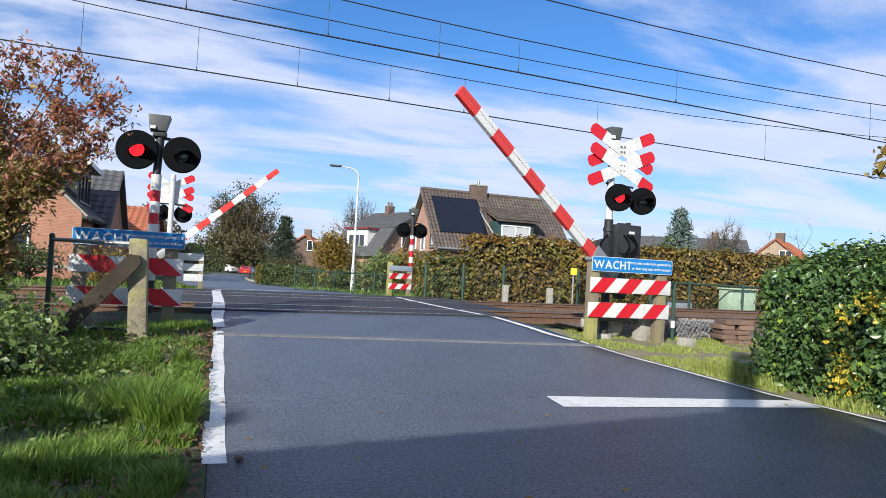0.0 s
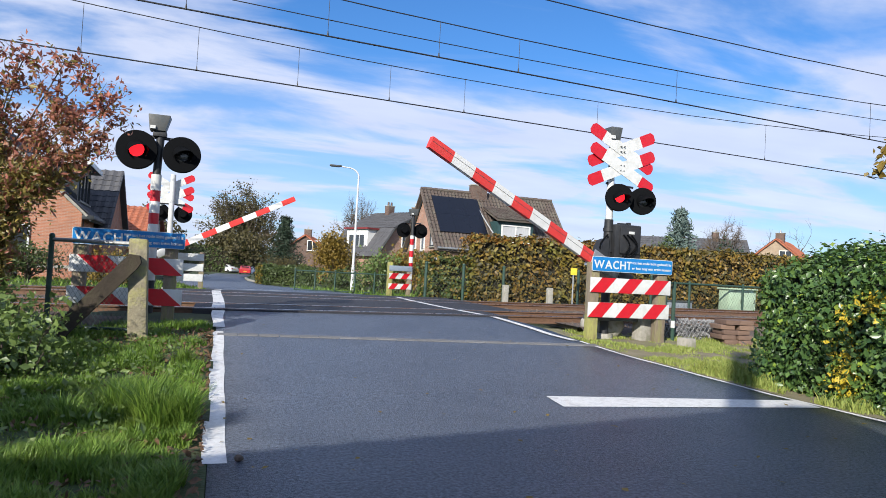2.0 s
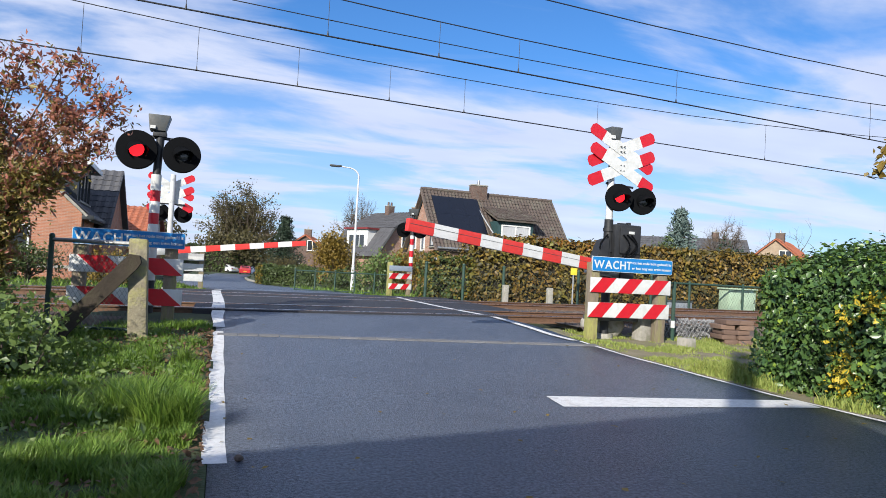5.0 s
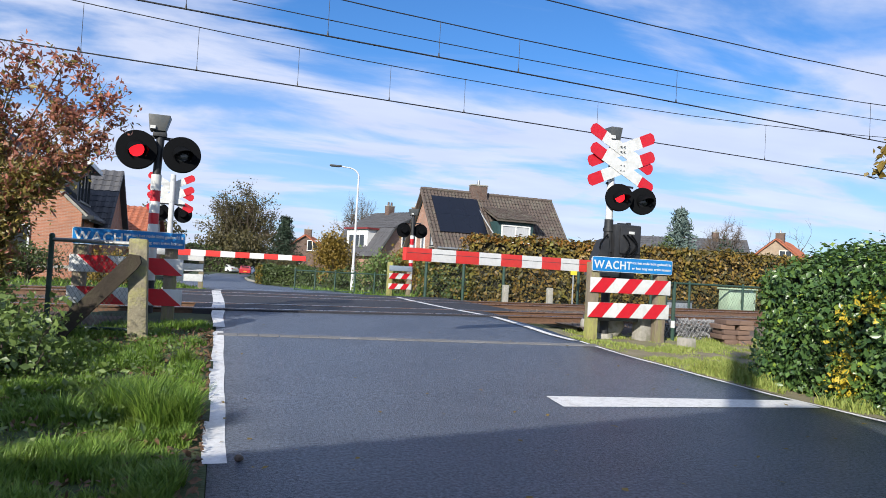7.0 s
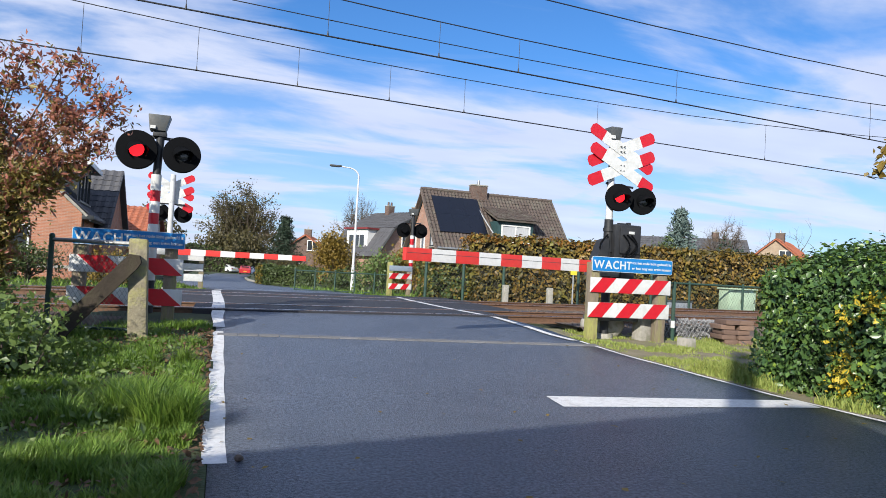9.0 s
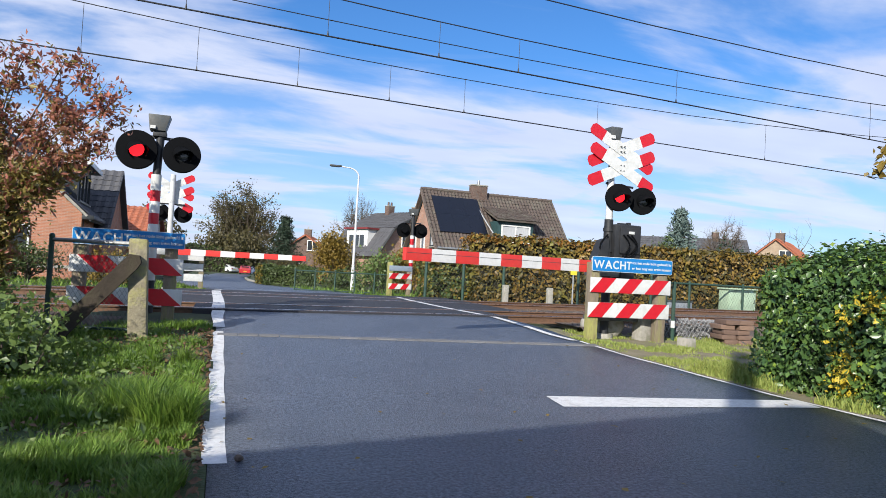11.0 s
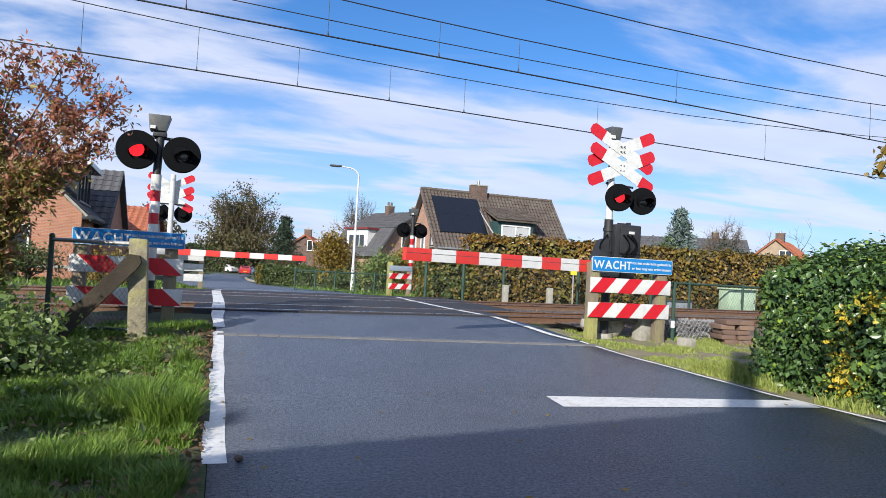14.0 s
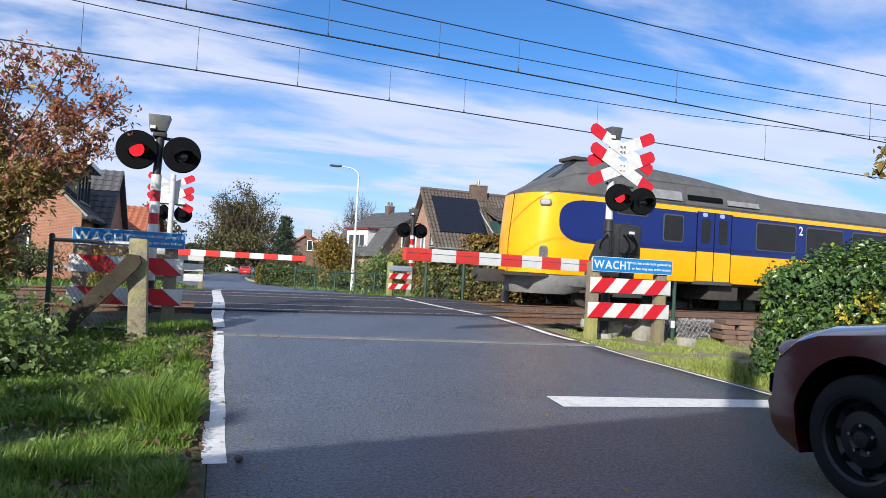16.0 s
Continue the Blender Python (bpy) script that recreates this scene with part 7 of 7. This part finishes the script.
# by the right signal: blocks, stacked timbers, mesh with stones, stone
def rock(name, at, size, label, material, seed, category="stone"):
    bm = bmesh.new(); bmesh.ops.create_icosphere(bm, subdivisions=3, radius=1)
    for v in bm.verts:
        v.co *= 1 + 0.22 * noise.noise(v.co * 1.3 + Vector((seed, 0, 0))) + 0.06 * noise.noise(v.co * 4 + Vector((seed, 3, 0)))
        v.co.x *= size[0]; v.co.y *= size[1]; v.co.z *= size[2]
    return solid(name, bm, material, label, category, m=pose(*at), smooth=60)


rock("boulder", (7.3, 12.5, 0.36), (0.17, 0.15, 0.16), "rounded grey stone beside the crossing", CONCRETE, 1)
rock("boulder", (7.35, 11.75, 0.4), (0.27, 0.2, 0.26), "large pale weathered stone behind the boards", CONCRETE, 2)
for (x, y, z, w, h, lab) in ((7.88, 11.45, 0.14, 0.28, 0.44, "pale concrete block behind the boards"), (8.33, 10.68, 0.1, 0.24, 0.18, "small pale concrete block in the grass")):
    bm = bmesh.new(); box(bm, -w / 2, w / 2, -0.12, 0.14, -0.05, h, 0.02)
    for v in bm.verts:
        v.co.x *= 1 - 0.12 * max(0, v.co.z) / h
    solid("concrete_block", bm, CONCRETE, lab, "concrete block", "concrete blocks", m=pose(x, y, z, 0, 0, 8))
bm = bmesh.new(); box(bm, -0.35, 0.75, -0.1, 0.35, 0, 0.06, 0.01); solid("cover_slab", bm, GREY, "grey metal cover plate on a low frame", "cover plate", m=pose(7.35, 11.75, 0.52))
for x, z in ((7.1, 0.18), (8.0, 0.18)):
    bm = bmesh.new(); tube(bm, (0, 0, 0), (0, 0, 0.35), 0.05, seg=10); solid("steel_leg", bm, GALV, "short galvanised steel leg under the plate", "steel leg", "plate legs", m=pose(x, 11.85, z))
th = thing("timber_stack", pose(9.9, 11.3, 0.13, 0, 0, -12), "stack of reddish brown weathered timbers", "timber stack")
TIMBER = mat("stacked_timber", (0.24, 0.155, 0.11), (0.11, 0.07, 0.055), 7, 0.9, 0, 0.5, 30, each=0.7, stretch=(0.5, 4, 4))
rng = np.random.default_rng(17)
for lay in range(5):
    for k in range(2):
        bm = bmesh.new()
        x0 = -0.3 + k * 0.31 + rng.normal() * 0.025
        box(bm, x0, x0 + 0.29, -0.24 + rng.normal() * 0.02, 0.24, lay * 0.098, lay * 0.098 + 0.09, 0.01)
        part("timber", bm, TIMBER, th)
th = thing("stone_basket", pose(8.55, 11.75, 0.12, 0, 0, 2), "low wire basket with grey stones", "stone basket")
v, f = [], []
u = np.array([[1, 0, 0], [0, 1, 0], [-1, 0, 0], [0, -1, 0], [0, 0, 1], [0, 0, -1]], float)
for i in range(900):
    c = np.array([rng.uniform(0, 1.6), rng.uniform(0, 0.5), rng.uniform(0, 0.42)])
    k = len(v)
    v += [tuple(c + q * rng.uniform(0.02, 0.045)) for q in u]
    f += [(k + p, k + q, k + r) for p, q, r in ((0, 1, 4), (1, 2, 4), (2, 3, 4), (3, 0, 4), (1, 0, 5), (2, 1, 5), (3, 2, 5), (0, 3, 5))]
o = new("stones", mesh_from("stones", v, f, mat("grey_stones", (0.24, 0.24, 0.24), (0.12, 0.12, 0.12), 9, 0.9, 0, 0.4, 50, island=0.7))); o.parent = th; tagged(o, kind="stuff")
cl = chain_link(th, 1.6, 0.0, 0.46, 0.1, 0.003, GALV); cl.location = (0, -0.03, 0)
th = thing("fence_post", pose(8.62, 11.5, 0.12), "dark green steel post beside the striped boards", "post")
bm = bmesh.new(); tube(bm, (0, 0, -0.1), (0, 0, 1.2), 0.04, seg=10); part("shaft", bm, GREEN_STEEL, th)
bm = bmesh.new(); tube(bm, (0, 0, 0.28), (0, 0, 0.42), 0.046, seg=10); part("pale_band", bm, WHITE, th)
rock("pebble", (0.19, 4.6, 0.02), (0.03, 0.025, 0.022), "small brown pebble on the road line", BALLAST, 6)

# white boarded fence and striped boards across the tracks
th = thing("board_fence", pose(-1.5, 24.05, 0.2), "white boarded fence section across the tracks", "fence")
for z in (0.28, 0.62, 0.96):
    bm = bmesh.new(); box(bm, 0.05, 0.98, -0.03, 0.0, z, z + 0.24, 0.006); part("board", bm, WHITE, th)
for x in (0.1, 0.92):
    bm = bmesh.new(); box(bm, x - 0.08, x + 0.08, 0.0, 0.12, -0.1, 1.25, 0.01); part("post", bm, WOOD_OLD, th)
th = thing("warning_boards", pose(6.05, 25.2, 0.15), "far red and white striped boards on mossy post", "warning sign", "warning boards")
striped_board(th, 0.05, 0.95, 0.72, 0.93, 0.0, 0.15, 4, True); striped_board(th, 0.05, 0.95, 0.33, 0.54, 0.0, 0.15, 4, True)
bm = bmesh.new(); box(bm, 0.05, 0.95, 0.0, 0.02, 1.02, 1.22, 0.005); part("name_board", bm, mat("sign_back", (0.22, 0.27, 0.33), (0.18, 0.22, 0.27), 5, 0.5), th, "grey blue back of a sign")
board_post(th, 0.1, 0.03, -0.1, 1.35, 0.2, WOOD_MOSS); board_post(th, 0.85, 0.03, -0.1, 1.2, 0.16, WOOD_OLD)

# street lamp
th = thing("street_lamp", pose(5.74, 30.7, 0.12), "tall pale grey street lamp with curved arm", "street lamp")
bm = bmesh.new(); tube(bm, (0, 0, -0.1), (0, 0, 1.2), 0.085, 0.075, 16); tube(bm, (0, 0, 1.2), (0.02, 0, 5.2), 0.06, 0.04, 14); pole = part("pole", bm, mat("lamp_pole", (0.6, 0.61, 0.62), (0.52, 0.53, 0.54), 4, 0.5), th)
bm = bmesh.new()
arc = [Vector((0.02 - 0.55 * (1 - math.cos(radians(a))), 0.1 * (1 - math.cos(radians(a))), 5.2 + 0.4 * math.sin(radians(a)))) for a in range(0, 91, 10)]
limb(bm, arc + [Vector((-0.85, 0.15, 5.63))], 0.04, 0.028, 8); part("arm", bm, MATS["lamp_pole"], pole)
bm = bmesh.new(); box(bm, -1.3, -0.75, 0.08, 0.28, 5.6, 5.68, 0.035); hd = part("lamp_head", bm, GREY, th, "flat dark lamp head")
bm = bmesh.new(); box(bm, -1.22, -0.85, 0.11, 0.25, 5.585, 5.602); part("lens", bm, LENS, hd)
bm = bmesh.new(); box(bm, -0.06, 0.06, -0.05, 0.05, -0.1, 0.62, 0.01); solid("wooden_stake", bm, WOOD_MOSS, "short pale wooden stake beside the lamp", "stake", m=pose(6.1, 30.0, 0.12))

# kerb of the far road
th = thing("kerb", Matrix(), "concrete kerb along the far road", "kerb", kind="structure")
for k in range(20):
    y = 38.5 + k * 1.0
    x0, x1 = far_right(y) + 0.02, far_right(y + 1) + 0.02
    bm = bmesh.new(); box(bm, 0, 0.13, 0.01, 0.99, -0.15, 0.09, 0.012)
    o = part("kerbstone", bm, CONCRETE, th, m=pose(x0, y, road_z(x0, y), 0, 0, -math.degrees(math.atan2(x1 - x0, 1.0))))


def parked_car(at, turn, material, label):
    th = thing("parked_car", pose(*at, 0, 0, turn), label, "car", "parked cars")
    prof = [(-2.05, 0.32), (2.0, 0.32), (2.08, 0.6), (1.95, 0.84), (1.1, 0.95), (0.55, 1.38), (-1.0, 1.42), (-1.75, 1.0), (-2.08, 0.88)]
    bm = bmesh.new()
    rings = []
    for xx, k in ((-0.86, 0.94), (-0.8, 1.0), (0.8, 1.0), (0.86, 0.94)):
        rings.append([bm.verts.new((xx * (1 - 0.18 * max(0, z - 0.95) / 0.45), y * k, z)) for y, z in prof])
    for a, b in zip(rings, rings[1:]):
        for i in range(len(prof)):
            j = (i + 1) % len(prof)
            bm.faces.new((a[i], a[j], b[j], b[i]))
    bm.faces.new(rings[0]); bm.faces.new(rings[-1][::-1])
    body = part("body", bm, material, th)
    bm = bmesh.new(); prism(bm, [(-0.62, 1.02), (0.62, 1.02), (0.55, 1.33), (-0.55, 1.33)], -0.01, 0.01); part("rear_window", bm, PANE, body, m=pose(0, -1.48, 0, 0, 0, 0) @ Matrix.Translation((0, 0.0, 0)) @ Matrix.Rotation(0, 4, "X"), smooth=None)
    for s in (-1, 1):
        bm = bmesh.new(); box(bm, s * 0.68 - 0.13, s * 0.68 + 0.13, -2.11, -2.0, 0.7, 0.86, 0.02); part("tail_lamp", bm, RED, body)
        for y in (-1.25, 1.3):
            bm = bmesh.new(); tube(bm, (s * 0.7, y, 0.31), (s * 0.87, y, 0.31), 0.31, seg=24); w = part("wheel", bm, RUBBER, th)
            bm = bmesh.new(); tube(bm, (s * 0.86, y, 0.31), (s * 0.885, y, 0.31), 0.2, seg=16); part("rim", bm, CHROME, w)
        bm = bmesh.new(); prism(bm, [(-1.45, 0.98), (0.85, 0.98), (0.45, 1.32), (-0.95, 1.34)], -0.01, 0.01, Matrix(((0, 1, 0, s * 0.83), (1, 0, 0, 0), (0, 0, 1, 0), (0, 0, 0, 1)))); part("side_window", bm, PANE, body, smooth=None)
    bm = bmesh.new(); box(bm, -0.26, 0.26, -2.12, -2.08, 0.52, 0.63); part("number_plate", bm, mat("plate_yellow", (0.7, 0.5, 0.05), (0.65, 0.46, 0.04), 4, 0.5), body)


parked_car((3.9, 113.0, -1.15), -4, mat("car_bright_red", (0.5, 0.03, 0.03), (0.42, 0.025, 0.025), 3, 0.3, coat=0.8), "small red car parked along the far road")
parked_car((1.2, 125.0, -1.2), 40, mat("car_white", (0.75, 0.76, 0.78), (0.68, 0.69, 0.71), 3, 0.3, coat=0.8), "white car standing on the far road")


# ---- grass ----
def blades(name, rng, n, area, zf, h0, h1, material, label, keep=None, w=0.006):
    """Bent, tapered grass blades."""
    x0, x1, y0, y1 = area
    x, y = rng.uniform(x0, x1, n), rng.uniform(y0, y1, n)
    if keep is not None:
        k = np.array([keep(a, b) for a, b in zip(x, y)]); x, y = x[k], y[k]
    n = len(x)
    cl = np.array([noise.noise(Vector((a * 1.4, b * 1.4, 0))) + 0.5 * noise.noise(Vector((a * 5, b * 5, 2))) for a, b in zip(x, y)])
    k = rng.random(n) < np.clip(0.55 + cl * 2.0, 0.03, 1)
    x, y, cl = x[k], y[k], cl[k]
    n = len(x)
    z = np.array([zf(a, b) for a, b in zip(x, y)])
    h = rng.uniform(h0, h1, n) * (1 + 1.3 * np.clip(cl, -0.6, 1))
    a = rng.uniform(0, 6.283, n)
    lean = rng.uniform(0.2, 0.9, n) * h
    dx, dy = np.cos(a) * lean, np.sin(a) * lean
    ww = w * rng.uniform(0.7, 1.5, n)
    px, py = -np.sin(a) * ww, np.cos(a) * ww
    b = np.stack([x, y, z - 0.02], 1)
    mid = b + np.stack([dx * 0.35, dy * 0.35, h * 0.62], 1)
    tip = b + np.stack([dx, dy, h], 1)
    s = np.stack([px, py, np.zeros(n)], 1)
    v = np.stack([b - s, b + s, mid + s * 0.7, mid - s * 0.7, tip], 1).reshape(-1, 3)
    i = np.arange(n) * 5
    f = np.concatenate([np.stack([i, i + 1, i + 2], 1), np.stack([i, i + 2, i + 3], 1), np.stack([i + 3, i + 2, i + 4], 1)])
    me = bpy.data.meshes.new(name)
    me.vertices.add(len(v)); me.vertices.foreach_set("co", v.ravel())
    me.loops.add(len(f) * 3); me.loops.foreach_set("vertex_index", f.ravel().astype(np.int32))
    me.polygons.add(len(f)); me.polygons.foreach_set("loop_start", (np.arange(len(f)) * 3).astype(np.int32))
    me.materials.append(material); me.update(calc_edges=True)
    return tagged(new(name, me), label, "grass", kind="stuff")


def off_road(x, y):
    return (x < far_left(y) - 0.13 + 0.16 * noise.noise(Vector((0, y * 2.2, 0))) or x > far_right(y) + 0.05) and not (NEAR_Y - 2.0 < y - TS * x < FAR_Y + 2.0)


rng = np.random.default_rng(31)
blades("verge_grass", rng, 190000, (-3.2, 0.0, 2.4, 7.5), verge_z, 0.035, 0.125, GRASS, "lush green grass verge beside the road", off_road)
blades("verge_grass", rng, 100000, (-4.5, 0.0, 7.5, 12.2), verge_z, 0.04, 0.12, GRASS, "green grass verge near the crossing", off_road, 0.008)
blades("verge_grass", rng, 80000, (6.3, 11.0, 5.0, 12.3), verge_z, 0.02, 0.065, DRY_GRASS, "sunlit grass verge below the hedge and boards", off_road, 0.007)
blades("verge_grass", rng, 14000, (-4.0, 0.0, -2.5, 2.4), verge_z, 0.04, 0.12, GRASS, "short green grass verge", off_road)
blades("tall_grass", rng, 7000, (6.62, 7.3, 4.3, 8.4), verge_z, 0.06, 0.16, DRY_GRASS, "taller grass tufts at the foot of the ivy", off_road, 0.008)
blades("far_grass", rng, 20000, (-12, 16, 20.3, 34), verge_z, 0.05, 0.13, GRASS, "rough grass across the tracks", off_road, 0.02)
for x0, y0, w in ((-0.5, 6.1, 0.32), (-0.85, 5.75, 0.22), (-0.3, 5.5, 0.2), (-1.3, 7.6, 0.25), (-0.45, 8.3, 0.25), (-1.5, 5.3, 0.25)):
    blades("grass_tuft", rng, int(9000 * w), (x0 - w, x0 + w, y0 - w, y0 + w), verge_z, 0.12, 0.24, GRASS, "long bent grass tuft in the verge", lambda a, b: (a - x0) ** 2 + (b - y0) ** 2 < w * w and a < -0.12, 0.006)
# broad-leaved weeds among the grass
wc = []
for k in range(260):
    x, y = -0.25 - 2.6 * rng.random() ** 0.7, rng.uniform(4.6, 10.5)
    for q in range(int(rng.integers(6, 16))):
        wc.append((x + rng.normal() * 0.09, y + rng.normal() * 0.09, verge_z(x, y) + rng.uniform(0.02, 0.16)))
tagged(new("weeds", leaf_mesh("weeds", np.array(wc), 0.05, LEAF_FRESH, rng, up=1.2)), "broad leaved weeds among the grass", "weeds", kind="stuff")
n = 2600
x, y = -0.04 - 2.6 * rng.random(n) ** 1.6, rng.uniform(2.8, 11, n)
tagged(new("dead_leaves", leaf_mesh("dead_leaves", np.stack([x, y, [verge_z(a, b) + 0.02 + 0.05 * rng.random() for a, b in zip(x, y)]], 1), 0.05, mat("dead_leaf", (0.16, 0.09, 0.045), (0.07, 0.04, 0.022), 4, 0.8, island=0.7), rng, up=2.0)), "dry brown leaves lying in the verge", "leaves", kind="stuff")
# fallen leaves on the road and the verge
n = 260
c = np.stack([rng.uniform(-1.5, 7.5, n), 3.6 + 8 * rng.random(n) ** 1.4, np.zeros(n)], 1)
c[:, 2] = [(road_z(a, b) + 0.012) if -0.0 < a < 6.4 else verge_z(a, b) + 0.06 for a, b, _ in c]
c = c[(c[:, 0] < 0.5) | (c[:, 0] > 5.8) | (rng.random(n) < 0.35)]
tagged(new("fallen_leaves", leaf_mesh("fallen_leaves", c, 0.045, LEAF_GOLD, rng, up=6.0, fold=0.15)), "dry fallen leaves scattered on the road edge", "leaves", kind="stuff")


# ---- what moves ----
def blink_rows():
    """Which lamp burns from when on."""
    return [(0.0, "L"), (0.36, "R"), (0.56, "L"), (0.92, "R"), (1.1, "L"), (1.56, "R"), (1.72, "L"), (2.3, "R"), (2.46, "L"), (2.82, "R"), (3.1, "L"), (3.4, "R"), (3.62, "L"), (4.1, "R"),
            (4.4, "L"), (4.7, "R"), (5.0, "L"), (5.3, "R"), (5.6, "L"), (5.9, "R"), (6.15, "L"), (6.65, "R"), (6.95, "L"), (7.2, "R"), (7.42, "L"), (7.95, "R"), (8.2, "L"), (8.62, "R"), (8.82, "L"),
            (9.35, "R"), (9.6, "L"), (9.9, "R"), (10.2, "L"), (10.5, "R"), (10.8, "L"), (11.1, "R"), (11.42, "L"), (11.76, "R"), (11.96, "L"), (12.36, "R"), (12.65, "L"), (12.95, "R"), (13.25, "L"), (13.6, "R"), (13.85, "L"),
            (14.42, "R"), (14.56, "L"), (14.98, "R"), (15.12, "L"), (15.56, "R"), (15.75, "L")]


def blink(bulb, side):
    def at(on):
        return pose(0, -0.052 if on else 0.0, 0)
    ev = blink_rows()
    rows = [(0.0, at(ev[0][1] == side))]
    for (t, s), (_, before) in zip(ev[1:], ev):
        rows += [(t - 0.034, at(before == side)), (t, at(s == side))]
    rows.append((16.0, at(ev[-1][1] == side)))
    walk(bulb, rows)


def motions():
    for side in "LR":
        for g in GLOWS[side]:
            blink(g, side)
    near = [(0, 44.5), (0.5, 40.7), (1, 36.8), (1.5, 33.1), (2, 29.2), (2.5, 25.5), (3, 22.0), (3.5, 18.3), (4, 14.8), (4.2, 13.4), (4.8, 8.9), (5.4, 4.4), (5.9, 1.0), (6.2, 0.1), (6.5, 0), (16, 0)]
    close = [(0, 35.9), (0.5, 32.4), (1, 29.1), (1.5, 26.1), (2, 22.7), (2.5, 19.7), (3, 16.8), (3.5, 13.9), (4, 11.2), (4.2, 10.3), (4.8, 6.8), (5.4, 3.3), (5.9, 0.8), (6.2, 0.1), (6.5, 0), (16, 0)]
    walk(near_arm, [(t, pose(*NEAR_ARM_AT, 0, 0, ARM_TURN) @ pose(0, 0, 0, 0, a, 0)) for t, a in close])
    walk(far_arm, [(t, pose(*FAR_ARM_AT, 0, 0, 180) @ pose(0, 0, 0, 0, a * 0.925, 0)) for t, a in near])
    train_rows = [(0.0, TRAIN_X(15.6) + 39.0 * 15.6)] + [(t, TRAIN_X(15.6) + 39.0 * (15.6 - t)) for t in (8.0, 14.0, 15.0, 15.4)] + [(t, TRAIN_X(t)) for t in (15.6, 15.7, 15.8, 15.9, 16.0)]
    walk(train, [(t, train_pose(x)) for t, x in train_rows])
    car_rows = [(0.0, -30.5), (6.0, -16.6), (12.0, -4.4), (14.5, 0.55), (15.0, 1.75), (15.5, 3.09), (15.6, 3.27), (15.7, 3.49), (15.8, 3.66), (15.9, 3.75), (16.0, 3.88)]
    walk(car, [(t, pose(CAR_X, y + 0.19, 0)) for t, y in car_rows])
    for hub in CAR_WHEELS:
        rest = hub.matrix_basis.copy()
        rows, last = [], None
        for (t0, y0), (t1, y1) in zip(car_rows, car_rows[1:]):
            n = max(1, int(abs(y1 - y0) / (CAR_R * 1.2)) + 1)
            for k in range(n):
                f = k / n
                rows.append((t0 + (t1 - t0) * f, y0 + (y1 - y0) * f))
        rows.append(car_rows[-1])
        walk(hub, [(t, rest @ pose(0, 0, 0, -math.degrees(y / CAR_R), 0, 0)) for t, y in rows])


motions()
